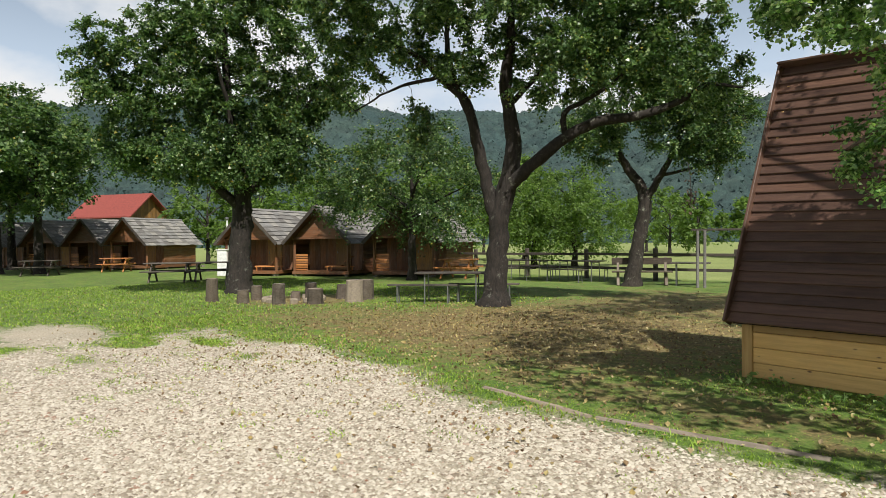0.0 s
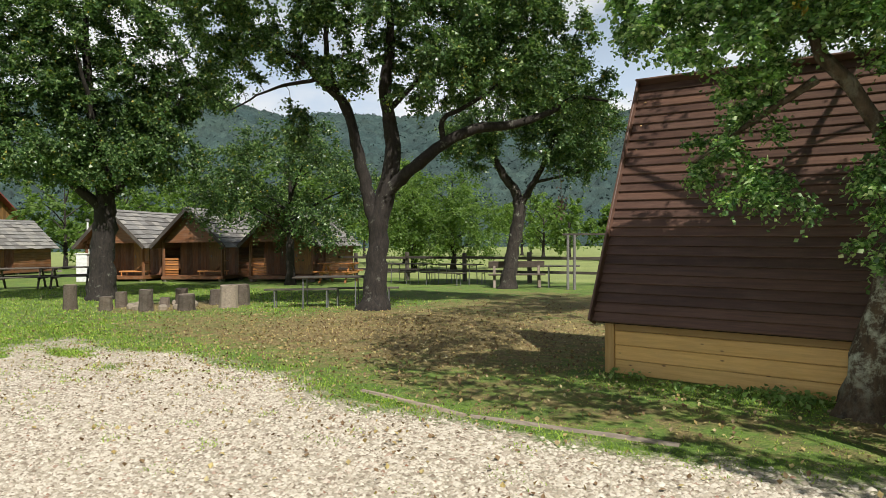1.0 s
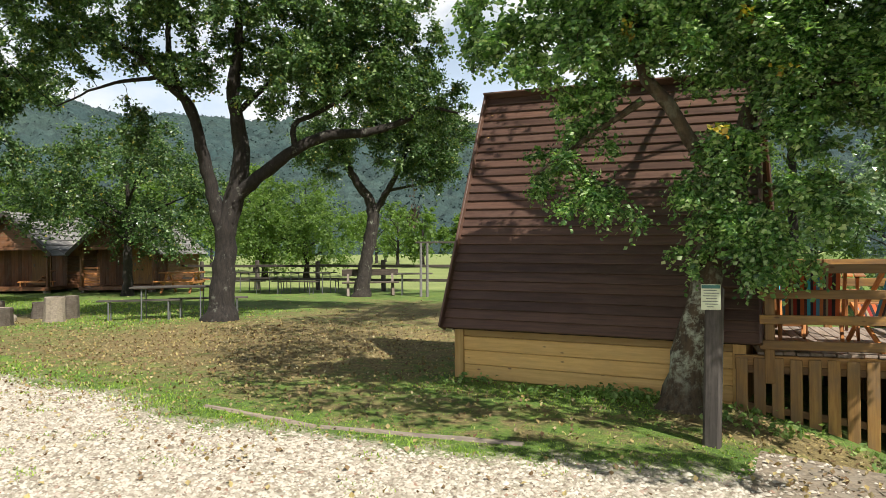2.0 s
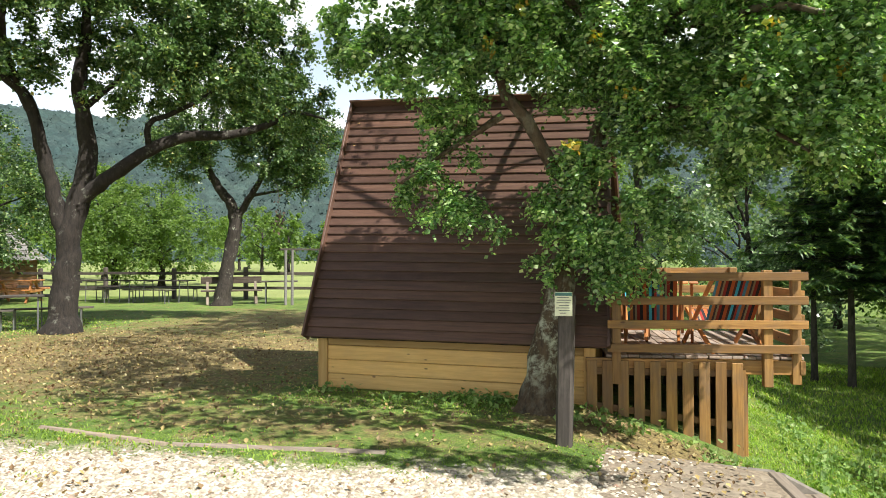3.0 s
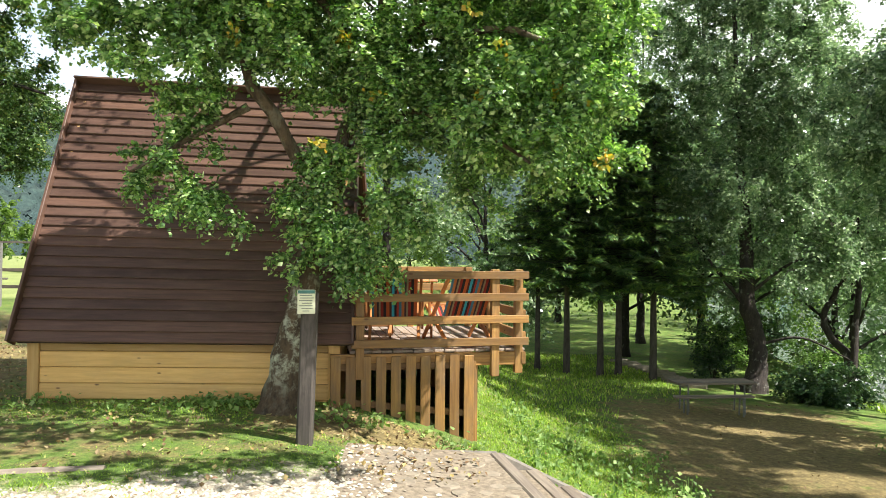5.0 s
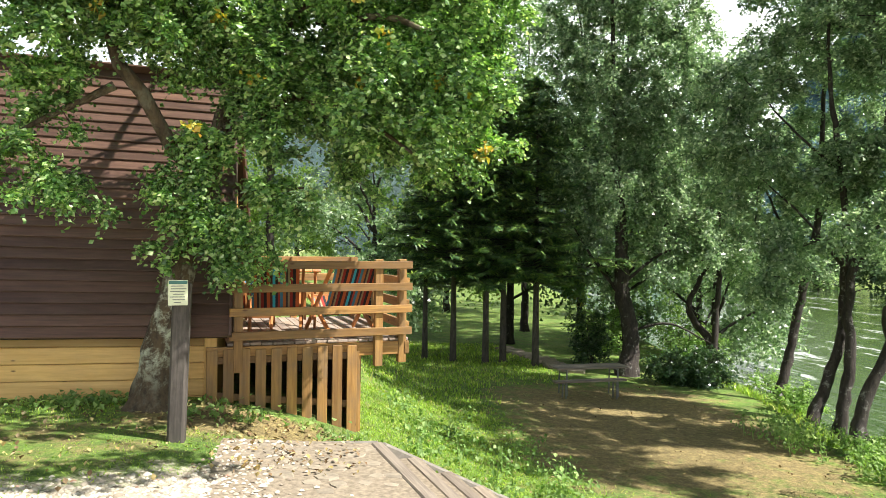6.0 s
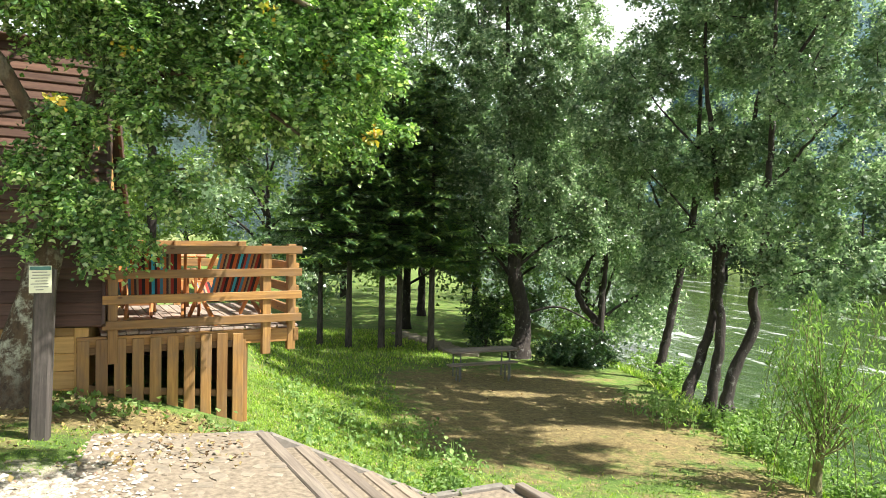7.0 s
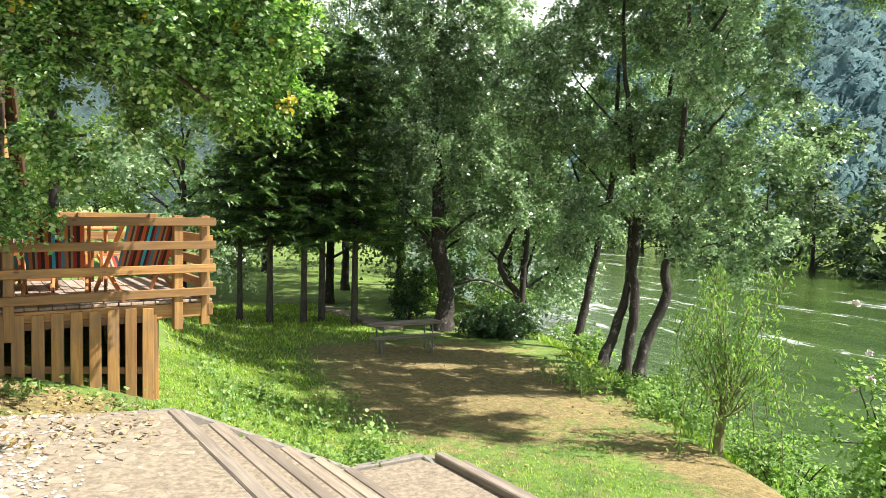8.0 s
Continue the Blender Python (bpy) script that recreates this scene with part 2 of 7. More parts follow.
M_ORANGE = wood("orange_varnished_wood", (0.42, 0.15, 0.04), (0.62, 0.27, 0.08), 0.5)
M_DARKWOOD = wood("dark_table_wood", (0.05, 0.042, 0.034), (0.13, 0.11, 0.09), 0.8)
M_FENCE = wood("fence_wood", (0.05, 0.04, 0.033), (0.12, 0.10, 0.083), 0.85)
M_SLEEPER = wood("worn_sleeper", (0.17, 0.135, 0.105), (0.36, 0.30, 0.235), 0.85, relief=0.6)
M_REDROOF = plain("red_tile_roof", (0.27, 0.062, 0.048), 0.7, vary=0.25)
M_LOG = wood("weathered_log", (0.05, 0.038, 0.028), (0.15, 0.12, 0.09), 0.9, relief=0.7)
M_STEEL = plain("galvanised_steel", (0.22, 0.22, 0.22), 0.5, 0.6)
# near-black: the shade in gaps between boards, put into the colour
M_GAP_SHADE = plain("gap_shade", (0.02, 0.018, 0.016), 0.9)
M_CONCRETE = plain("kerb_concrete", (0.20, 0.18, 0.15), 0.9, vary=0.3, scale=14, relief=0.5)
M_BARK = bark("pear_bark", (0.009, 0.007, 0.0055), (0.040, 0.031, 0.024), (0.15, 0.15, 0.12), 0.1)
M_BARK_LICHEN = bark("lichened_bark", (0.013, 0.010, 0.008), (0.06, 0.048, 0.037), (0.30, 0.31, 0.24), 0.12)
M_BARK_PATCHY = bark("patchy_lichen_bark", (0.030, 0.019, 0.011), (0.13, 0.088, 0.05), (0.44, 0.45, 0.34), 0.9, 1.35)
M_BARK_ALDER = bark("alder_bark", (0.013, 0.010, 0.008), (0.06, 0.046, 0.036), (0.26, 0.25, 0.22), 0.2)
M_BARK_WILLOW = bark("willow_bark", (0.10, 0.095, 0.04), (0.24, 0.23, 0.10))
M_BARK_FIR = bark("fir_bark", (0.03, 0.026, 0.022), (0.10, 0.085, 0.07))
M_LEAF_PEAR = foliage("pear_leaves", [(0.0, (0.028, 0.066, 0.022)), (0.45, (0.066, 0.128, 0.042)), (0.8, (0.135, 0.215, 0.075)), (0.97, (0.27, 0.35, 0.16)), (1.0, (0.36, 0.27, 0.03))], 0.32, 0.32, (1.45, 1.65, 0.75))
# the palest stop puts sun glints into the colour of some leaves
M_LEAF_NEAR = foliage("glossy_leaves", [(0.0, (0.040, 0.10, 0.032)), (0.4, (0.13, 0.26, 0.082)), (0.8, (0.30, 0.46, 0.18)), (1.0, (0.66, 0.74, 0.50))], 0.4, 0.34, (1.5, 1.65, 0.6), 0.8)
# palest stop: silvery undersides, with glints of sun put into the colour
M_LEAF_ALDER = foliage("alder_leaves", [(0.0, (0.11, 0.175, 0.105)), (0.45, (0.22, 0.305, 0.19)), (0.82, (0.33, 0.41, 0.28)), (1.0, (0.66, 0.70, 0.60))], 0.5, 0.24, (1.25, 1.45, 1.0), 0.9)
M_LEAF_LIGHT = foliage("light_leaves", [(0.0, (0.12, 0.21, 0.06)), (0.5, (0.20, 0.32, 0.10)), (1.0, (0.35, 0.45, 0.20))], 0.42, 0.55, (1.4, 1.6, 0.8), 0.3)
M_LEAF_DARK = foliage("dark_leaves", [(0.0, (0.02, 0.05, 0.02)), (0.6, (0.04, 0.09, 0.035)), (1.0, (0.12, 0.18, 0.08))], 0.25, 0.3)
M_LEAF_FAR = foliage("far_leaves", [(0.0, (0.075, 0.135, 0.034)), (0.5, (0.12, 0.20, 0.05)), (1.0, (0.19, 0.27, 0.08))], 0.5, 0.5)
M_NEEDLE = foliage("fir_needles", [(0.0, (0.045, 0.105, 0.048)), (0.5, (0.095, 0.185, 0.07)), (0.8, (0.20, 0.31, 0.10)), (1.0, (0.36, 0.47, 0.16))], 0.25, 0.45)
M_LEAF_BANK = foliage("bank_leaves", [(0.0, (0.045, 0.085, 0.045)), (0.6, (0.085, 0.14, 0.075)), (1.0, (0.15, 0.21, 0.11))], 0.35, 0.6)
M_YELLOW = foliage("yellow_leaves", [(0.0, (0.42, 0.25, 0.03)), (0.4, (0.50, 0.38, 0.05)), (0.8, (0.25, 0.30, 0.05)), (1.0, (0.4, 0.18, 0.03))], 0.3)
M_GRASS = foliage("grass_blades", [(0.0, (0.15, 0.25, 0.035)), (0.5, (0.235, 0.36, 0.055)), (0.85, (0.34, 0.45, 0.10)), (1.0, (0.50, 0.46, 0.20))], 0.45, 0.6)
M_FALLEN = island("fallen_leaves", [(0.0, (0.34, 0.24, 0.08)), (0.3, (0.50, 0.41, 0.17)), (0.5, (0.16, 0.09, 0.04)), (0.8, (0.24, 0.16, 0.08)), (1.0, (0.58, 0.50, 0.27))])
M_PEBBLE = island("pebbles", [(0.0, (0.23, 0.18, 0.13)), (0.2, (0.43, 0.37, 0.285)), (0.55, (0.61, 0.545, 0.44)), (0.94, (0.76, 0.70, 0.585)), (1.0, (0.30, 0.15, 0.09))])
M_APRON = plain("sandy_grit", (0.235, 0.19, 0.135), 0.95, vary=0.45, scale=22, relief=0.8)
M_FLAG = plain("flagstone", (0.275, 0.23, 0.17), 0.85, vary=0.35, scale=9, relief=0.5)
M_WITHERED = island("withered_leaf", [(0, (0.03, 0.022, 0.016)), (1, (0.09, 0.06, 0.035))])
M_STRIPES = stripes_material()
M_SIGN = plain("pale_sign_sheet", (0.70, 0.72, 0.50), 0.5, vary=0.05)
M_SIGNHEAD = plain("sign_green_band", (0.05, 0.16, 0.13), 0.5)
M_INK = plain("ink", (0.16, 0.17, 0.14), 0.6)
M_WHITE = plain("white_paint", (0.75, 0.75, 0.73), 0.6)


# ---- mesh helpers ----
class Geo:
    """Collects vertices and faces; all faces of one add() have the same number of corners."""

    def __init__(self):
        self.v, self.f, self.n = [], [], 0

    def add(self, v, f):
        v = np.asarray(v, float).reshape(-1, 3)
        self.v.append(v)
        self.f.append(np.asarray(f, np.int64) + self.n)
        self.n += len(v)
        return self

    def mesh(self, name, smooth=False):
        me = bpy.data.meshes.new(name)
        v = np.concatenate(self.v)
        counts = np.concatenate([np.full(len(f), f.shape[1]) for f in self.f])
        loops = np.concatenate([f.ravel() for f in self.f])
        me.vertices.add(len(v))
        me.vertices.foreach_set("co", v.astype(np.float32).ravel())
        me.loops.add(len(loops))
        me.loops.foreach_set("vertex_index", loops.astype(np.int32))
        me.polygons.add(len(counts))
        me.polygons.foreach_set("loop_start", np.r_[0, np.cumsum(counts)[:-1]].astype(np.int32))
        me.polygons.foreach_set("loop_total", counts.astype(np.int32))
        me.polygons.foreach_set("use_smooth", np.full(len(counts), smooth))
        me.update(calc_edges=True)
        return me


WORLD = {}


def thing(name, m, label, category, group="", kind=""):
    """An empty at the thing's base."""
    ob = new(name)
    ob.empty_display_size = 0.2
    ob.matrix_basis = m
    WORLD[ob.name] = m
    return tagged(ob, label, category, group, kind)


def put_mesh(name, me, material, parent=None, m=None, label="", smooth=False):
    if material and not me.materials:
        me.materials.append(material)
    ob = new(name, me)
    m = m or Matrix.Identity(4)
    WORLD[ob.name] = m
    if parent:
        ob.parent = parent
        ob.matrix_basis = WORLD[parent.name].inverted() @ m
    else:
        ob.matrix_basis = m
    return tagged(ob, label)


def part(name, geo, material, parent=None, label="", m=None, smooth=False):
    """A mesh of its own under a thing. geo is in the axes of m."""
    return put_mesh(name, geo.mesh(name, smooth), material, parent, m, label)


BOX_CACHE = {}


def box_geo(sx, sy, sz, c=0.004):
    """A box with chamfered edges, centred."""
    g = Geo()
    h = np.array([sx, sy, sz]) / 2
    c = min(c, h.min() * 0.45)
    idx, v = {}, []
    for s in [(a, b, d) for a in (-1, 1) for b in (-1, 1) for d in (-1, 1)]:
        for ax in range(3):
            p = np.array(s) * h
            for o in range(3):
                if o != ax:
                    p[o] -= s[o] * c
            idx[s, ax] = len(v)
            v.append(p)
    quads, tris = [], []

    def S(ax, a, others):
        s = [0, 0, 0]
        s[ax] = a
        o = [k for k in range(3) if k != ax]
        s[o[0]], s[o[1]] = others
        return tuple(s)

    for ax in range(3):
        for a in (-1, 1):
            q = [idx[S(ax, a, o), ax] for o in ((-1, -1), (1, -1), (1, 1), (-1, 1))]
            flip = (a > 0) == (ax == 1)
            quads.append(q[::-1] if flip else q)
    for ax in range(3):
        o = [k for k in range(3) if k != ax]
        for a in (-1, 1):
            for b2 in (-1, 1):
                lo, hi = [0, 0, 0], [0, 0, 0]
                lo[ax], hi[ax] = -1, 1
                for s in (lo, hi):
                    s[o[0]], s[o[1]] = a, b2
                lo, hi = tuple(lo), tuple(hi)
                quads.append([idx[lo, o[0]], idx[hi, o[0]], idx[hi, o[1]], idx[lo, o[1]]])
    for s in [(a, b, d) for a in (-1, 1) for b in (-1, 1) for d in (-1, 1)]:
        tris.append([idx[s, 0], idx[s, 1], idx[s, 2]])
    v = np.array(v)

    def outward(fs):
        fs = np.array(fs)
        cen = v[fs].mean(1)
        nor = np.cross(v[fs[:, 1]] - v[fs[:, 0]], v[fs[:, 2]] - v[fs[:, 0]])
        bad = (cen * nor).sum(1) < 0
        fs[bad] = fs[bad][:, ::-1]
        return fs

    g.add(v, outward(quads))
    g.f.append(outward(tris))
    return g


def box_mesh(sx, sy, sz, material, c=0.004):
    key = (round(sx, 3), round(sy, 3), round(sz, 3), material.name, c)
    if key not in BOX_CACHE:
        me = box_geo(sx, sy, sz, c).mesh("box")
        me.materials.append(material)
        BOX_CACHE[key] = me
    return BOX_CACHE[key]


def beam_pose(p0, p1, up=(0, 0, 1)):
    p0, p1 = Vector(p0), Vector(p1)
    x = (p1 - p0).normalized()
    up = Vector(up)
    y = up.cross(x)
    if y.length < 1e-4:
        y = Vector((0, 1, 0))
    y.normalize()
    z = x.cross(y)
    r = Matrix((x, y, z)).transposed().to_4x4()
    return Matrix.Translation((p0 + p1) / 2) @ r


def beam(name, p0, p1, width, thick, material, parent, up=(0, 0, 1), label="", c=0.004):
    """A straight timber from p0 to p1: width across, thick along up."""
    length = (Vector(p1) - Vector(p0)).length
    return put_mesh(name, box_mesh(length, width, thick, material, c), None, parent, beam_pose(p0, p1, up), label)


def tube_geo(g, pts, radii, sides=8, rough=0.0, rng=None, cap=True):
    """A tapered tube along pts, added to g."""
    pts, radii = np.asarray(pts, float), np.asarray(radii, float)
    tan = np.gradient(pts, axis=0)
    tan /= np.linalg.norm(tan, axis=1, keepdims=True) + 1e-9
    ref = np.array([0.31, 0.17, 0.93]) if abs(tan[0, 2]) < 0.8 else np.array([1.0, 0.2, 0.1])
    a = np.cross(tan, ref)
    a /= np.linalg.norm(a, axis=1, keepdims=True) + 1e-9
    b = np.cross(tan, a)
    ang = np.linspace(0, 2 * np.pi, sides, endpoint=False)
    r = radii[:, None] * np.ones(sides)
    if rough and rng is not None:
        r = r * (1 + rough * rng.standard_normal(r.shape))
    v = pts[:, None] + r[..., None] * (np.cos(ang)[None, :, None] * a[:, None] + np.sin(ang)[None, :, None] * b[:, None])
    k = len(pts)
    i, j = np.meshgrid(np.arange(k - 1), np.arange(sides), indexing="ij")
    jj = (j + 1) % sides
    f = np.stack([i * sides + j, (i + 1) * sides + j, (i + 1) * sides + jj, i * sides + jj], -1).reshape(-1, 4)
    start = g.n
    g.add(v.reshape(-1, 3), f)
    if cap:
        for row, flip in ((0, False), (k - 1, True)):
            ring = np.arange(sides) + row * sides + start
            c = g.n
            g.v.append(pts[row][None])
            g.n += 1
            t = np.stack([np.roll(ring, -1) if not flip else ring, ring if not flip else np.roll(ring, -1), np.full(sides, c)], -1)
            g.f.append(t)
    return g


def smooth_path(pts, step=0.2):
    """A Catmull-Rom line through pts (any columns), about one point every step metres."""
    p = np.asarray(pts, float)
    q = np.vstack([2 * p[0] - p[1], p, 2 * p[-1] - p[-2]])
    out = []
    for k in range(1, len(q) - 2):
        n = max(1, int(np.linalg.norm(q[k + 1, :3] - q[k, :3]) / step))
        for s in np.arange(n) / n:
            out.append(0.5 * (2 * q[k] + (q[k + 1] - q[k - 1]) * s + (2 * q[k - 1] - 5 * q[k] + 4 * q[k + 1] - q[k + 2]) * s * s + (3 * q[k] - q[k - 1] - 3 * q[k + 1] + q[k + 2]) * s ** 3))
    out.append(q[-2])
    return np.array(out)


def unit(v):
    return v / (np.linalg.norm(v, axis=-1, keepdims=True) + 1e-9)


def leaf_geo(g, pos, size, rng, up=0.5, slim=0.45, out=None, way=None, face=None, small=False):
    """Folded leaves at pos, two triangles each; small ones, far off, are single triangles."""
    n = len(pos)
    if not n:
        return
    if way is None:
        d = rng.standard_normal((n, 3))
        d[:, 2] -= 0.35
        if out is not None:
            d += out
    else:
        d = way
    d = unit(d)
    if face is None:
        nor = rng.standard_normal((n, 3))
        nor[:, 2] += up * 3
    else:
        nor = face
    side = unit(np.cross(d, nor))
    nn = np.cross(side, d)
    s = (size * rng.uniform(0.6, 1.3, n))[:, None]
    base, tip = pos - d * s * 0.5, pos + d * s * 0.5
    if small:
        wide = base + d * s * 0.2
        v = np.stack([wide + side * s * slim, wide - side * s * slim, tip], 1).reshape(-1, 3)
        g.add(v, np.arange(n)[:, None] * 3 + [0, 2, 1])
        return
    lift = nn * s * 0.12
    mid = pos - d * s * 0.05
    left, right = mid + side * s * slim + lift, mid - side * s * slim + lift
    v = np.stack([base, left, tip, right], 1).reshape(-1, 3)
    k = np.arange(n)[:, None] * 4
    g.add(v, np.concatenate([k + [0, 2, 1], k + [0, 3, 2]]))


def sprays(ends, count, spread, size, up, rng, centre):
    """Leaves set along short side shoots of each twig: their places, directions and facing."""
    P, D, N = [], [], []
    per = max(1, count // max(1, len(ends)))
    t = np.linspace(0.08, 1, 8)[None, :, None]
    alt = np.where(np.arange(8) % 2, 1.0, -1.0)[None, :, None]
    for pts in ends:
        k = max(1, int(rng.normal(per, per * 0.4) / 8 + 0.5))
        way, out = unit(pts[3] - pts[1]), unit(pts[3] - centre)
        o = pts[1] + (pts[3] - pts[1]) * rng.uniform(0.35, 1.05, k)[:, None]
        d = rng.standard_normal((k, 3)) * [1, 1, 0.75] + way * 0.7 + out * 0.4
        d = unit(d)[:, None]
        L = (spread * rng.uniform(1.2, 3.0, k))[:, None, None]
        q = o[:, None] + d * L * t
        q[..., 2] -= 0.3 * L[..., 0] * t[..., 0] ** 2
        side = unit(np.cross(d, np.array([0, 0, 1.0])))
        f = rng.normal(0, 0.45, (k, 1, 3)) + rng.normal(0, 0.65, (k, 8, 3)) + out * 0.5 + [0, 0, 0.15 + 1.3 * up]
        w = d * 0.55 + side * alt * 0.8 + rng.normal(0, 0.28, (k, 8, 3)) + [0, 0, -0.28]
        P.append((q + rng.normal(0, size * 0.28, q.shape)).reshape(-1, 3))
        D.append(w.reshape(-1, 3))
        N.append(f.reshape(-1, 3))
    return np.concatenate(P), np.concatenate(D), np.concatenate(N)


def tree(name, base, limbs, blobs, clusters, leaves, size, seed, bark_mat, leaf_mat, label, spread=0.28, twig=0.007, up=0.5, group="", surface=2.4, slim=0.45, extra=None, category="tree"):
    """Limbs are lines of (x, y, z, radius); blobs are (x, y, z, rx, ry, rz), the lumps of the crown, which branches grow out to fill."""
    rng = np.random.default_rng(seed)
    root = thing(name, Matrix.Translation(base), label, category, group)
    wood_g, leaf_g = Geo(), Geo()
    nodes = []
    for k, limb in enumerate(limbs):
        p = smooth_path(limb, 0.16)
        p[1:, :2] += rng.normal(0, 0.012, (len(p) - 1, 2))
        if k == 0:
            flare = np.exp(-np.maximum(0, p[:, 2] - p[0, 2]) / 0.16)
            p[:, 3] *= 1 + 0.45 * flare
            p = np.vstack([p[0] - [0, 0, 0.25, 0], p])
        tube_geo(wood_g, p[:, :3], p[:, 3], 10 if p[0, 3] > 0.05 else 7, 0.07, rng)
        start = len(p) // 3 if k == 0 else 1
        nodes += [q[:3] for q in p[start:]]
    nodes = np.array(nodes)
    bl = np.array(blobs, float)
    w = (bl[:, 3] * bl[:, 4] * bl[:, 5]) ** 0.7
    pick = rng.choice(len(bl), clusters, p=w / w.sum())
    d = rng.standard_normal((clusters, 3))
    d /= np.linalg.norm(d, axis=1, keepdims=True)
    c = bl[pick, :3] + d * bl[pick, 3:] * (rng.uniform(0, 1, clusters) ** (1 / surface))[:, None]
    near = np.array([np.min(((nodes - q) ** 2).sum(1)) for q in c])
    pool = np.zeros((len(nodes) + clusters * 4, 3))
    pool[: len(nodes)] = nodes
    used = len(nodes)
    ends = []
    for i in np.argsort(near):
        q = c[i]
        dist = np.sqrt(((pool[:used] - q) ** 2).sum(1))
        j = int(np.argmin(dist))
        a, L = pool[j].copy(), dist[j]
        if L < 0.05:
            continue
        bend = rng.normal(0, 0.10 * L, 3) + [0, 0, 0.08 * L]
        pts = np.array([a, a + (q - a) * 0.35 + bend, a + (q - a) * 0.7 + bend * 0.7, q])
        r0 = min(twig * (1 + 1.5 * L), 0.05)
        tube_geo(wood_g, pts, [r0, r0 * 0.75, r0 * 0.55, r0 * 0.3], 4 if size < 0.075 else 3, cap=False)
        pool[used : used + 3] = pts[1:]
        used += 3
        ends.append(pts)
    small = size >= 0.07
    P, D, N = sprays(ends, int(leaves * (1.6 if small else 1.0)), spread, size, up, rng, bl[:, :3].mean(0) - [0, 0, 0.5])
    leaf_geo(leaf_g, P, size, rng, up, slim, way=D, face=N, small=small)
    if extra:
        extra(root, rng)
    part("trunk", wood_g, bark_mat, root, smooth=True)
    part("crown", leaf_g, leaf_mat, root)
    return root


# ---- the lie of the land ----
def sstep(a, b, x):
    s = np.clip((np.asarray(x, float) - a) / (b - a), 0, 1)
    return s * s * (3 - 2 * s)


def bank_x(y):
    """Where the lower lawn ends at the river bank."""
    y = np.asarray(y, float)
    return np.where(y < 14, 8.6 + (y - 6) * 0.40, 11.8 + (y - 14) * 0.22)


def height(x, y):
    x, y = np.asarray(x, float), np.asarray(y, float)
    low = np.clip(-1.15 - 0.05 * (x - 5) - 0.035 * (y - 7), -1.85, -0.9)
    start = 0.6 + 1.6 * sstep(3.6, 2.4, y)
    z = low * sstep(0, 4.2, x - start)
    over = x - bank_x(y)
    z = z + sstep(-0.4, 2.6, over) * (-3.9 - z)
    z = z + 0.035 * np.sin(x * 1.3 + 0.7 * y) * np.cos(y * 1.1) * sstep(1.2, 3, x) * sstep(9, 7.5, x)
    far = sstep(34, 52, over) * 5.2
    return z + far


def gravel_amount(x, y):
    """Above 0.5 inside the gravelled yard."""
    edge = 5.05 + 0.6 * sstep(0.5, 1.7, x) + 0.22 * np.sin(x * 0.9 + 1) + 0.12 * np.sin(x * 2.3)
    g = 0.5 + (edge - y) * 0.55
    g = np.minimum(g, 0.5 + (x + 9.4 + 0.25 * y) * 0.35)
    g = np.minimum(g, 0.5 + (2.9 - x) * 0.6)
    patch = 0.5 + (1.1 - np.hypot((x + 11.6) / 1.6, (y - 2.5) / 0.8)) * 0.5
    tufts = np.zeros_like(g)
    for cx, cy, rx, ry in ((-6.2, 3.0, 0.7, 0.22), (-4.6, 3.4, 0.5, 0.2), (-8.8, 4.2, 0.8, 0.25), (-7.2, 4.1, 0.9, 0.35), (-5.3, 2.1, 1.0, 0.45), (-9.6, 3.3, 0.9, 0.4), (-3.9, 2.5, 0.5, 0.25), (-8.2, 2.4, 0.8, 0.4)):
        tufts = np.maximum(tufts, np.exp(-(((x - cx) / rx) ** 2 + ((y - cy) / ry) ** 2)))
    return np.clip(np.maximum(g - 0.66 * tufts * sstep(0.3, 0.7, g), patch), 0, 0.95)


def earth_amount(x, y):
    a = np.exp(-(((x + 6.6) / 5.2) ** 4 + ((y - 9.4) / 4.3) ** 4)) * 0.66
    b = np.exp(-(((x - 7.3 - 0.14 * (y - 10)) / 3.0) ** 4 + ((y - 11.5) / 5.0) ** 4)) * 0.72
    g = np.exp(-(((x + 2.2) / 4.2) ** 4 + ((y - 6.2) / 1.0) ** 4)) * 0.5
    c = np.exp(-(((x - 8.0) / 1.0) ** 2 + ((y - 6.0) / 2.4) ** 2)) * 0.8
    d = np.exp(-(((x - 1.5) / 1.3) ** 4 + ((y - 7.05) / 0.55) ** 4)) * 0.78
    e = np.exp(-(((x + 15) / 2.4) ** 2 + ((y - 9) / 2.4) ** 2)) * 0.7
    f = np.exp(-(((x + 9.5) / 4) ** 2 + ((y - 17.5) / 1.2) ** 2)) * 0.55
    h = np.exp(-(((x + 9.2) / 5.0) ** 4 + ((y - 7.6) / 2.3) ** 4)) * 0.54
    k = np.exp(-(((x + 6.5) / 5.0) ** 4 + ((y - 14.5) / 4.4) ** 4)) * 0.60
    return np.clip(np.maximum.reduce([a, b, c, d, e, f, g, h, k]) * sstep(0.8, 0.1, x - bank_x(y)), 0, 0.95)


def meadow_amount(x, y):
    """The hay meadow beyond the fence."""
    return sstep(20.6, 22.0, y - 0.119 * (x + 27.5)) * sstep(0, -3, x) * 0.85


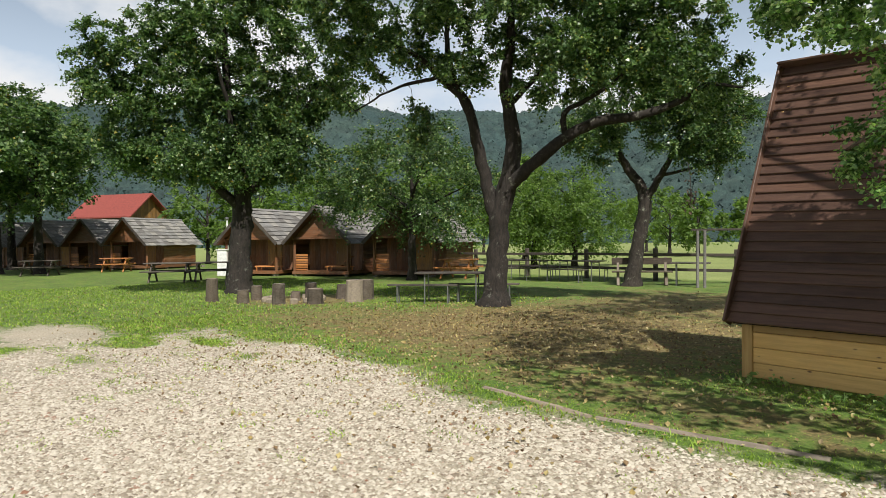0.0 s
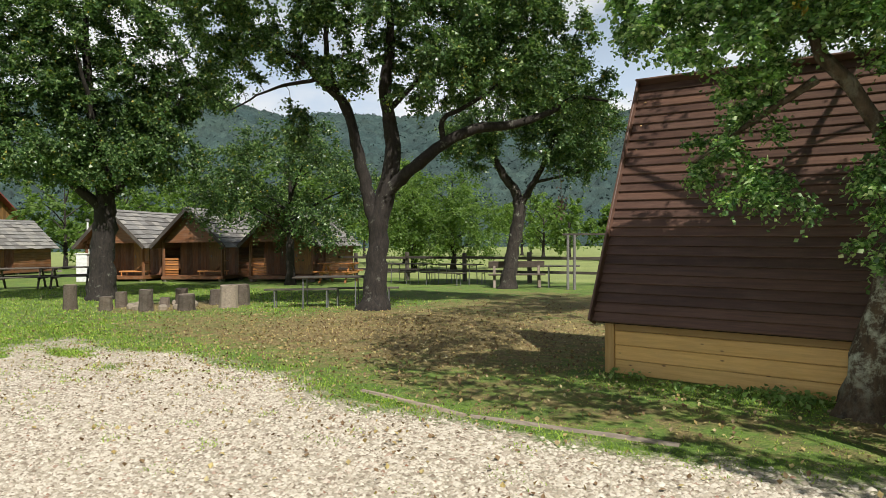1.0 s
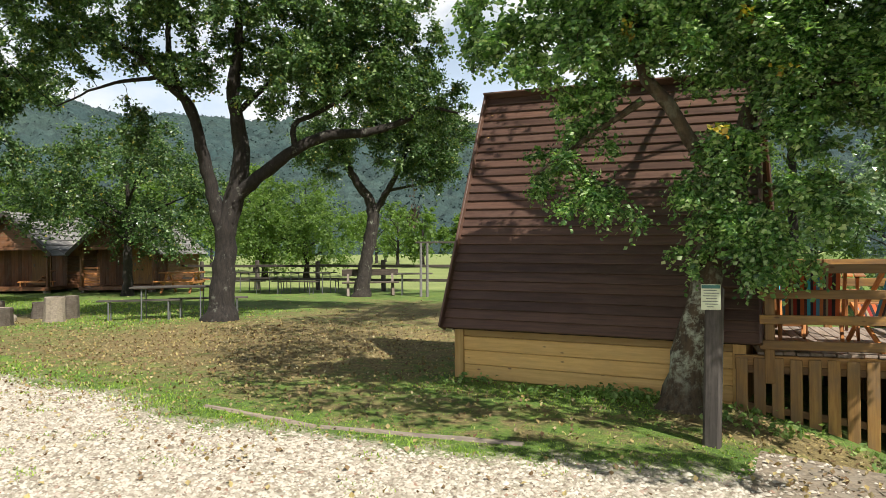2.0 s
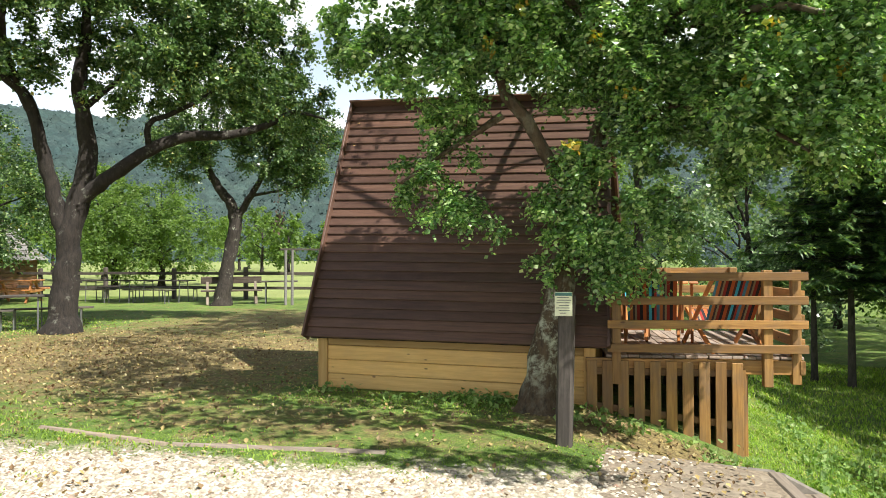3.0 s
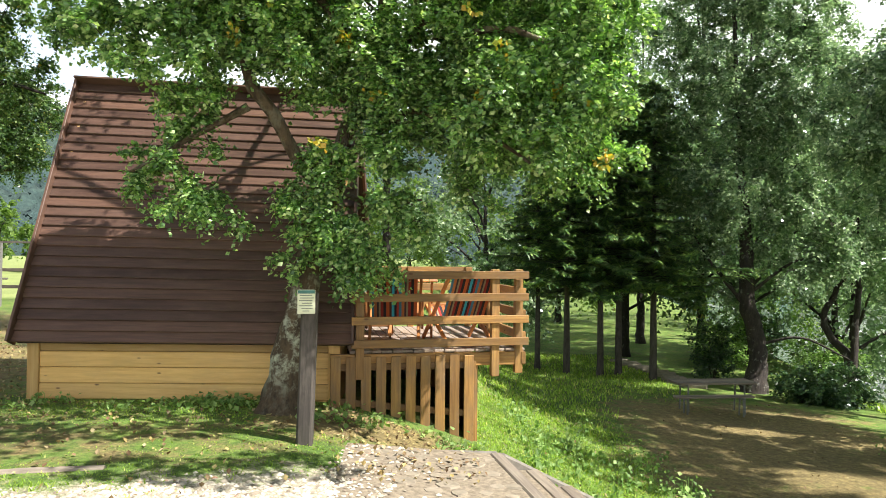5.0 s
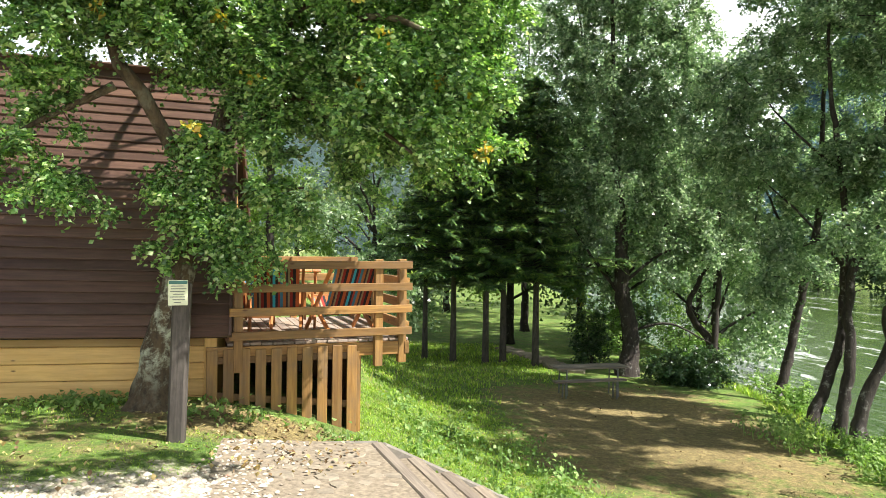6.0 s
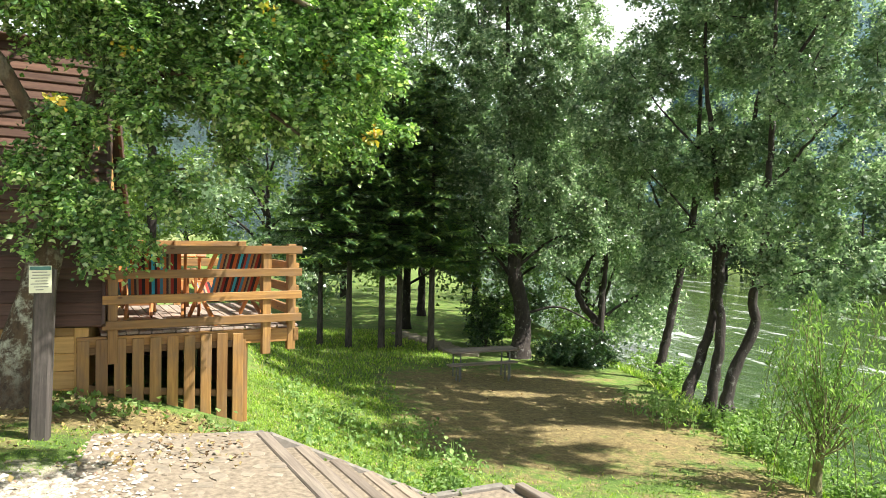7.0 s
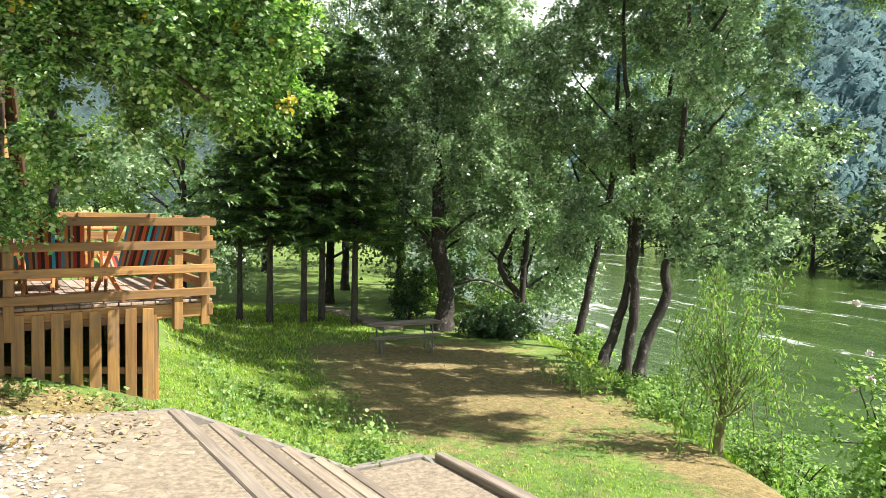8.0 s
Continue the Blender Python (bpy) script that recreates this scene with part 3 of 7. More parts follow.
def build_ground():
    far = np.array([40, 60, 90, 140, 220, 400, 800, 1600, 3000.0])
    xs = np.r_[-far[::-1] - 10, np.arange(-34, 22, 0.22), np.arange(22, 52, 2.0), far + 20]
    ys = np.r_[-far[::-1], np.arange(-20, 0, 2.0), np.arange(0, 26, 0.22), np.arange(26, 44, 1.5), far + 8]
    xs, ys = np.unique(xs), np.unique(ys)
    X, Y = np.meshgrid(xs, ys, indexing="ij")
    Zg = height(X, Y)
    g = Geo()
    i, j = np.meshgrid(np.arange(len(xs) - 1), np.arange(len(ys) - 1), indexing="ij")
    a = i * len(ys) + j
    g.add(np.stack([X, Y, Zg], -1).reshape(-1, 3), np.stack([a, a + len(ys), a + len(ys) + 1, a + 1], -1).reshape(-1, 4))
    ob = part("ground", g, M_GROUND)
    for p in ob.data.polygons:
        p.use_smooth = True
    for name, fn in (("gravel", gravel_amount), ("earth", earth_amount), ("meadow", meadow_amount)):
        at = ob.data.attributes.new(name, "FLOAT", "POINT")
        at.data.foreach_set("value", fn(X, Y).astype(np.float32).ravel())
    tagged(ob, "campsite ground of worn grass, bare earth and pale gravel", "ground", kind="structure")


build_ground()


def build_water():
    g = Geo()
    ys = np.linspace(-150, 260, 60)
    left = bank_x(np.clip(ys, -60, 120)) + 0.6
    rows = np.stack([np.stack([left + k * 11.0, ys, np.full_like(ys, -2.75)], -1) for k in range(5)], 1)
    n = 5
    i, j = np.meshgrid(np.arange(len(ys) - 1), np.arange(n - 1), indexing="ij")
    a = i * n + j
    g.add(rows.reshape(-1, 3), np.stack([a, a + 1, a + n + 1, a + n], -1).reshape(-1, 4))
    tagged(part("water", g, M_WATER), "green river with small white ripples", "river", kind="structure")


build_water()


def build_hill(name, az0, az1, foot, crest, rise, cell, seed, label, wobble=0.06, material=None):
    """A wooded hillside round the valley: azimuths in degrees from +y, clockwise."""
    rng = np.random.default_rng(seed)
    cols = int(radians(az1 - az0) * (foot + crest) / 2 / (cell * 0.33))
    nr = int((crest - foot) / (cell * 0.38))
    az = np.radians(np.linspace(az0, az1, cols))
    s = np.linspace(0, 1.12, nr)
    A, S = np.meshgrid(az, s, indexing="ij")
    Rr = foot + (crest - foot) * S
    prof = 1 + wobble * (np.sin(A * 7 + seed) + 0.6 * np.sin(A * 17 + 2) + 0.35 * np.sin(A * 41))
    edge = sstep(0, 0.2, (A - az[0]) / (az[-1] - az[0])) * sstep(1, 0.88, (A - az[0]) / (az[-1] - az[0]))
    Zh = rise * prof * edge * np.where(S < 1, sstep(-0.15, 1.02, S) - sstep(-0.15, 1.02, 0 * S), 1 - 1.2 * (S - 1)) - 1.0
    X, Y = Rr * np.sin(A), Rr * np.cos(A)
    # crowns: distance to the nearest of jittered points on a grid
    gx, gy = X / cell, Y / cell
    best = np.full(X.shape, 9.0)
    hgt = np.zeros(X.shape)
    for dx in (-1, 0, 1):
        for dy in (-1, 0, 1):
            cx, cy = np.floor(gx) + dx, np.floor(gy) + dy
            h1 = np.modf(np.abs(np.sin(cx * 127.1 + cy * 311.7) * 43758.5))[0]
            h2 = np.modf(np.abs(np.sin(cx * 269.5 + cy * 183.3) * 43758.5))[0]
            d = np.hypot(gx - cx - h1, gy - cy - h2)
            m = d < best
            best = np.where(m, d, best)
            hgt = np.where(m, 0.6 + 0.8 * np.modf(h1 * 7.3)[0], hgt)
    Zh = Zh + sstep(0.0, 0.03, S) * cell * 1.1 * hgt * np.sqrt(np.clip(1 - best ** 2, 0, 1)) + rng.normal(0, cell * 0.09, X.shape)
    Zh[:, 0] = -6.0
    g = Geo()
    n = nr
    i, j = np.meshgrid(np.arange(cols - 1), np.arange(nr - 1), indexing="ij")
    a = i * n + j
    g.add(np.stack([X, Y, Zh], -1).reshape(-1, 3), np.stack([a, a + 1, a + n + 1, a + n], -1).reshape(-1, 4))
    # leafy tufts standing out of the canopy
    seen = np.flatnonzero((A.ravel() > radians(-95)) & (A.ravel() < radians(66)))
    pick = rng.choice(seen, 42000)
    tuft = np.stack([X.ravel()[pick], Y.ravel()[pick], Zh.ravel()[pick]], -1) + rng.normal(0, cell * 0.15, (42000, 3))
    leaf_geo(g, tuft[tuft[:, 2] > -1], cell * 0.2, rng, 0.5, 0.5, small=True)
    ob = part(name, g, material or M_HILL, smooth=True)
    tagged(ob, label, "hill", kind="structure")


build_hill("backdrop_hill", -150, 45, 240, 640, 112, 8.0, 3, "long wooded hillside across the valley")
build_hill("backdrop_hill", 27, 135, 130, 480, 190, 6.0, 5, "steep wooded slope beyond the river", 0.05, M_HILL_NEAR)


# ---- the brown A-frame hut ----
def build_hut():
    x0, x1, y0, zr = -2.17, 1.05, 7.79, 3.55
    ym, y1 = 8.95, 10.11
    root = thing("a_frame_hut", pose(-0.5, ym, 0), "small A-frame hut, brown board roof to knee height", "hut")
    # low larch walls of stacked planks
    for side, y in (("front", y0), ("back", y1)):
        s = 1 if side == "front" else -1
        for k in range(5):
            z = -0.16 + k * 0.165
            beam("plank", (x0 + 0.12, y + 0.02 * s, z + 0.08), (x1 - 0.12 if k else x1 - 0.13, y + 0.02 * s, z + 0.08), 0.04, 0.160, M_LARCH, root, (0, 0, 1), c=0.006)
        for x in (x0 + 0.06, x1 - 0.06):
            beam("corner_board", (x, y + 0.01 * s, -0.2), (x, y + 0.01 * s, 0.72), 0.12 if side == "front" else 0.1, 0.055, M_LARCH, root, (0, 1, 0))
        # sheet behind the planks, its black standing for shade in the gaps
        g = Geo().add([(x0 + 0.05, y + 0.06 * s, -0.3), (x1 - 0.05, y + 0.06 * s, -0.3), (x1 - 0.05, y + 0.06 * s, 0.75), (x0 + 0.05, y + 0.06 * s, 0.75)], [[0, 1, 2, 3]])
        part("wall_lining", g, M_GAP_SHADE, root)
    # gable walls of upright boards, and a door to the deck
    for x, s in ((x0 + 0.03, -1), (x1 - 0.03, 1)):
        n = 16
        for k in range(n):
            y = y0 + 0.08 + (y1 - y0 - 0.16) * (k + 0.5) / n
            top = 0.66 + (zr - 0.75) * (1 - abs(y - ym) / (ym - y0 + 0.05))
            if s > 0 and abs(y - ym) < 0.42:
                if top > 2.4:
                    beam("gable_board", (x, y, 2.4), (x, y, top), 0.03, 0.143, M_LARCH, root, (0, 1, 0))
                continue
            beam("gable_board", (x, y, -0.15), (x, y, top), 0.03, 0.143, M_LARCH, root, (0, 1, 0))
        if s > 0:
            door = put_mesh("door", box_mesh(1.85, 0.05, 0.82, M_DECK), None, root, beam_pose((x - 0.02, ym, 0.53), (x - 0.02, ym, 2.38), (0, 1, 0)))
            beam("door_handle", (x + 0.04, ym - 0.32, 1.40), (x + 0.04, ym - 0.32, 1.54), 0.02, 0.02, M_STEEL, door)
    # roof boards
    n = 27
    for s, ye in ((1, 7.66), (-1, 10.24)):
        bot, top = Vector((0, ye, 0.60)), Vector((0, ym, zr))
        way = (top - bot)

        def ridge_drop(x, f):
            """The ridge is lowered a little towards the deck, to fit the camera's view."""
            return -0.15 * f * (x + 2.27) / 3.4

        nor = Vector((0, -s * way.z, abs(way.y))).normalized()
        # sheet under the roof boards, coloured as the shade between them
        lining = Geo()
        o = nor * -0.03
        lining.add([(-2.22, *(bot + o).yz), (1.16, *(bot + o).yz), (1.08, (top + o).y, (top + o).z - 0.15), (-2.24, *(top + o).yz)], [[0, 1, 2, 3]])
        part("roof_lining", lining, M_GAP_SHADE, root)
        rng = random.Random(4 + s)
        for k in range(n):
            a, b = bot + way * (k / n), bot + way * ((k + 1) / n)
            mid = (a + b) / 2 + nor * 0.018
            xr = 1.20 - 0.11 * (k + 0.5) / n
            tilt = (way.normalized() + nor * -0.22).normalized()
            xa, xb = -2.255 + rng.uniform(-0.004, 0.004), xr + rng.uniform(-0.004, 0.004)
            f = (k + 0.5) / n
            beam("roof_board", (xa, mid.y, mid.z + ridge_drop(xa, f)), (xb, mid.y, mid.z + ridge_drop(xb, f)), 0.026, way.length / n + 0.012, M_ROOF, root, tilt, c=0.005)
        for x in (-2.265, 1.20):
            dx = -0.11 if x > 0 else 0.0
            beam("verge_board", (x, *(bot + nor * 0.02 - way * 0.004).yz), (x + dx, (top + nor * 0.03).y, (top + nor * 0.03).z + ridge_drop(x + dx, 1)), 0.03, 0.16, M_ROOF, root, nor)
    beam("ridge_cap", (-2.28, ym - 0.06, zr + 0.03), (1.12, ym - 0.06, zr - 0.12), 0.025, 0.16, M_ROOF, root, (0, -0.93, 0.37))
    beam("ridge_cap", (-2.28, ym + 0.06, zr + 0.03), (1.12, ym + 0.06, zr - 0.12), 0.025, 0.16, M_ROOF, root, (0, 0.93, 0.37))
    return root


build_hut()


# ---- the deck ----
DX = Vector((0.983, 0.184, 0))
DY = Vector((-0.184, 0.983, 0))
D0 = Vector((0.965, 7.67, 0))


def dk(u, v, z):
    """A place on the deck: u along its front, v to the back."""
    p = D0 + DX * u + DY * v
    return (p.x, p.y, z)


def build_deck():
    root = thing("deck", Matrix.Translation(dk(1.0, 1.0, 0)), "raised spruce deck with slatted skirt and rails", "deck")
    n = 17
    for k in range(n):
        u = 0.20 + (2.1 - 0.20) * (k + 0.5) / n
        beam("deck_board", dk(u, 0.035 + 0.012 * (k % 3), 0.51), dk(u, 2.45, 0.51), 0.105, 0.03, M_DECKFLOOR, root)
    for v, u0, u1 in ((0.05, 0.0, 2.10), (1.2, 0.3, 2.1), (2.35, 0.3, 2.1)):
        beam("joist", dk(u0, v, 0.42), dk(u1, v, 0.42), 0.06, 0.14, M_DECK, root)
    beam("joist", dk(2.07, 0.0, 0.425), dk(2.07, 2.45, 0.425), 0.05, 0.13, M_DECK, root)
    # slatted skirt, each slat cut to the slope
    for k in range(10):
        u = 0.055 + k * 0.1555
        p = dk(u, -0.03, 0)
        zb = -0.08 - 0.40 * (u / 1.5) ** 1.2
        beam("skirt_slat", (p[0], p[1], zb), (p[0], p[1], 0.47 + 0.004 * (k % 3)), 0.024, 0.104, M_DECK, root, DX)
    beam("skirt_rail", dk(0.02, 0.02, 0.02), dk(1.5, 0.02, -0.16), 0.03, 0.07, M_DECK, root)
    beam("skirt_rail", dk(0.02, 0.02, 0.36), dk(1.5, 0.02, 0.36), 0.03, 0.07, M_DECK, root)
    for u, v in ((1.5, 0.05), (1.5, 2.3), (0.4, 2.3), (2.0, 2.3)):
        beam("deck_post", dk(u, v, -1.0), dk(u, v, 0.40), 0.09, 0.09, M_DECK, root, DX)
    # boards added towards the hut and the back, to keep light out of the space below
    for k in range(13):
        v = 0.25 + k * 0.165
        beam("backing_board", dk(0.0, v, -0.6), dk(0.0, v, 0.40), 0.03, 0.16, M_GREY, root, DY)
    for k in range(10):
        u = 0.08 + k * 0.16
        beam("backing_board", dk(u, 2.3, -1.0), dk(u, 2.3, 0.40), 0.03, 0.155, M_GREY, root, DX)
    # side skirt under the deck, towards the slope, set tight to keep the sun out
    for k in range(14):
        v = 0.12 + k * 0.158
        beam("skirt_slat", dk(1.56, v, -0.75), dk(1.56, v, 0.45), 0.024, 0.154, M_DECK, root, DY)
    # rails: front, side and back
    zs = (0.605, 0.842, 1.078, 1.312)
    for z in zs:
        beam("rail", dk(0.21, -0.06, z), dk(2.10, -0.06, z + 0.01), 0.045, 0.082, M_DECK, root)
    for z in zs[:3]:
        beam("rail", dk(2.08, 0.02, z + 0.05), dk(2.08, 2.45, z + 0.05), 0.04, 0.10, M_DECK, root)
    for z in zs[1:]:
        beam("rail", dk(0.25, 2.47, z), dk(2.1, 2.47, z), 0.04, 0.10, M_DECK, root)
    for u, v, zb, zt in ((0.30, -0.01, 0.24, 1.38), (1.74, -0.01, 0.24, 1.38), (2.02, 0.05, 0.26, 1.38), (2.03, 1.2, 0.3, 1.3), (2.03, 2.42, 0.3, 1.36), (1.2, 2.42, 0.3, 1.36), (0.3, 2.42, 0.3, 1.36)):
        beam("rail_post", dk(u, v, zb), dk(u, v, zt), 0.085, 0.085, M_DECK, root, DX)


build_deck()


def deck_chair(u, v, turn, tilt, label):
    """A folding chair with a sling of striped canvas, its back towards the rail."""
    m = Matrix.Translation(dk(u, v, 0.527)) @ pose(0, 0, 0, 0, 0, 10.6 + turn)
    root = thing("deck_chair", m, label, "chair", "chairs on the deck")

    def at(x, y, z):
        return tuple(m @ Vector((x, y, z)))

    for x in (-0.29, 0.29):
        beam("back_leg", at(x, -0.42 - tilt, 0.80), at(x, 0.42, 0.02), 0.03, 0.045, M_ORANGE, root)
        beam("seat_leg", at(x * 0.92, -0.40, 0.02), at(x * 0.92, 0.38, 0.40), 0.03, 0.045, M_ORANGE, root)
        beam("arm", at(x * 1.1, -0.42, 0.52), at(x * 1.1, 0.2, 0.55), 0.05, 0.025, M_ORANGE, root)
        beam("arm_post", at(x * 1.1, 0.1, 0.15), at(x * 1.1, 0.12, 0.54), 0.03, 0.03, M_ORANGE, root, (0, 1, 0))
    beam("crossbar", at(-0.3, -0.42 - tilt, 0.80), at(0.3, -0.42 - tilt, 0.80), 0.04, 0.04, M_ORANGE, root)
    beam("crossbar", at(-0.28, 0.38, 0.40), at(0.28, 0.38, 0.40), 0.04, 0.04, M_ORANGE, root)
    beam("crossbar", at(-0.28, -0.38, 0.05), at(0.28, -0.38, 0.05), 0.035, 0.035, M_ORANGE, root)
    line_ = smooth_path([(0, -0.42 - tilt, 0.82), (0, -0.24 - tilt * 0.5, 0.50), (0, -0.05, 0.22), (0, 0.16, 0.24), (0, 0.38, 0.41)], 0.08)
    ys, zs, nk = line_[:, 1], line_[:, 2], len(line_)
    g = Geo()
    for off in (0.0, 0.004):
        v = np.concatenate([np.stack([np.full(nk, x), ys, zs + off], -1) for x in (-0.25, 0.25)])
        k = np.arange(nk - 1)
        g.add(v, np.stack([k, k + 1, k + nk + 1, k + nk], -1))
    part("sling", g, M_STRIPES, root, "canvas striped in red, black and blue", m)


deck_chair(0.74, 0.62, -8, 0.02, "deck chair with striped canvas sling on the deck")
deck_chair(1.48, 0.58, 8, 0.08, "turned deck chair with striped canvas sling on the deck")
deck_chair(0.55, 1.75, 170, 0.02, "deck chair with striped canvas facing the rail")


def deck_table():
    m = Matrix.Translation(dk(1.05, 1.35, 0.527))
    root = thing("deck_table", m, "small orange wooden table between deck chairs", "table")
    for k in range(6):
        beam("table_slat", tuple(m @ Vector((-0.3 + 0.11 * k + 0.02, -0.3, 0.68))), tuple(m @ Vector((-0.3 + 0.11 * k + 0.02, 0.3, 0.68))), 0.1, 0.02, M_ORANGE, root)
    for x in (-0.25, 0.25):
        for s in (-1, 1):
            beam("leg", tuple(m @ Vector((x, -0.25 * s, 0))), tuple(m @ Vector((x, 0.25 * s, 0.67))), 0.03, 0.04, M_ORANGE, root)


deck_table()


# ---- sign on its post ----
def build_sign():
    root = thing("sign_post", pose(0.95, 6.20, 0), "weathered grey post with a pale notice sheet", "sign")
    beam("post", (0.965, 6.24, -0.3), (1.0, 6.28, 1.22), 0.13, 0.12, M_GREY, root, (0, 1, 0), c=0.02)
    m = pose(0.985, 6.18, 1.14, 90, 0, 12)
    panel = put_mesh("panel", box_mesh(0.142, 0.195, 0.008, M_SIGN), None, root, m)
    put_mesh("header_band", box_mesh(0.134, 0.026, 0.004, M_SIGNHEAD), None, panel, m @ pose(0, 0.08, 0.006))
    for k, w in enumerate((0.095, 0.11, 0.105, 0.08, 0.11, 0.09, 0.05)):
        put_mesh("text_bar", box_mesh(w, 0.006, 0.003, M_INK, 0.001), None, panel, m @ pose(-0.005 + 0.01 * (k % 2), 0.052 - 0.021 * k, 0.0055))


build_sign()


# ---- steps and kerbs by the river path ----
def build_steps():
    root = thing("garden_steps", pose(2.6, 6.0, -0.2), "steps of worn sleepers and flagstones going down", "steps")
    run, drop = 0.318, 0.163
    ax = Vector((0.977, 0.215, 0))
    ay = Vector((0.19, -0.98, 0))
    o = Vector((2.55, 6.47, -0.193))
    for k in range(6):
        p = o + ax * (run * k) + Vector((0, 0, -drop * k))
        q = p + ay * 2.9
        beam("sleeper", tuple(p + ay * 0.02), tuple(q), 0.105, 0.10, M_SLEEPER, root, c=0.012)
        if k < 5:
            g = Geo()
            a = p + ax * 0.05 + Vector((0, 0, -drop + 0.04))
            b = a + ax * (run + 0.02)
            g.add([a, b, b + ay * 2.9, a + ay * 2.9], [[0, 3, 2, 1]])
            g.add([a + Vector((0, 0, drop)), a, a + ay * 2.9, a + ay * 2.9 + Vector((0, 0, drop))], [[0, 3, 2, 1]])
            part("tread", g, M_APRON, root)
    e = o + ax * (run * 5) + Vector((0, 0, -drop * 5))
    lan = Geo()
    c = [e, e + ax * 1.0, e + ax * 1.0 + ay * 3, e + ay * 3]
    lan.add([tuple(v + Vector((0, 0, dz))) for dz in (-0.02, -0.5) for v in c], [[0, 3, 2, 1], [0, 1, 5, 4], [1, 2, 6, 5], [4, 5, 6, 7]])
    part("landing", lan, M_APRON, root)
    for k in range(2):
        p = e + ax * (0.98 + 0.3 * k) + Vector((0, 0, -0.15 * k))
        beam("sleeper", tuple(p + ay * 0.15), tuple(p + ay * 3.0), 0.105, 0.10, M_SLEEPER, root, c=0.012)
    # concrete kerb on the far side, its top a hand above the sleepers
    def kerb(p, q, h):
        beam("kerb", tuple(Vector(p) - Vector((0, 0, h / 2))), tuple(Vector(q) - Vector((0, 0, h / 2))), 0.09, h, M_CONCRETE, root, c=0.012)

    k0, k1, k2 = Vector((2.58, 6.53, -0.165)), Vector((4.13, 6.88, -0.99)), Vector((4.96, 6.97, -0.99))
    kerb((1.35, 6.50, -0.13), k0, 0.12)
    kerb(k0, k1, 0.22)
    kerb(k1, k2, 0.24)
    kerb(k2, k2 + Vector((0.55, -2.0, -0.45)), 0.3)
    # paved apron at the head of the steps
    rng = random.Random(8)
    base = Geo()
    base.add([(0.9, 3.2, -0.05), (3.13, 3.4, -0.16), (2.56, 6.46, -0.16), (1.3, 6.46, -0.07), (0.9, 3.2, -0.6), (3.13, 3.4, -0.8), (2.56, 6.46, -0.8), (1.3, 6.46, -0.6)], [[0, 1, 2, 3], [1, 5, 6, 2], [2, 6, 7, 3]])
    part("apron", base, M_APRON, root)
    for i in range(11):
        for j in range(16):
            x = 1.35 + i * 0.172 + rng.uniform(-0.035, 0.035) + 0.08 * (j % 2)
            y = 3.7 + j * 0.172 + rng.uniform(-0.035, 0.035)
            if x > 2.46 + (6.46 - y) * 0.187 or y > 6.36 or rng.random() < max(0.22, 0.5 * (2.0 - x)):
                continue
            z = -0.072 - 0.088 * (x - 1.3) / 1.26
            g = Geo()
            a = np.linspace(0, 2 * np.pi, 7, endpoint=False) + rng.uniform(0, 1)
            size = rng.uniform(0.6, 1.25)
            r = np.array([size * rng.uniform(0.055, 0.10) for _ in a])
            dz = rng.uniform(-0.010, 0.004)
            v = [(x + rr * math.cos(t), y + 0.85 * rr * math.sin(t), z - 0.02) for t, rr in zip(a, r)]
            v += [(x + 0.85 * rr * math.cos(t), y + 0.72 * rr * math.sin(t), z + 0.010 + dz) for t, rr in zip(a, r)]
            k = np.arange(7)
            g.add(v, np.stack([k, (k + 1) % 7, (k + 1) % 7 + 7, k + 7], -1))
            g.f.append(np.array([[7, 8, 9, 10, 11, 12, 13]]))
            part("flagstone", g, M_FLAG, root)


build_steps()


def build_log_edge():
    root = thing("log_edging", pose(-1.8, 5.25, 0), "weathered round pole edging the gravel yard", "edging")
    for a, b in (((-3.6, 5.28), (-2.1, 5.16)), ((-2.05, 5.18), (-0.3, 5.50))):
        g = Geo()
        p = np.linspace(0, 1, 8)[:, None]
        pts = np.array([*a, -0.012]) * (1 - p) + np.array([*b, -0.012]) * p
        tube_geo(g, pts, [0.038] * 8, 8, 0.06, np.random.default_rng(3))
        part("pole", g, M_SLEEPER, root)


build_log_edge()


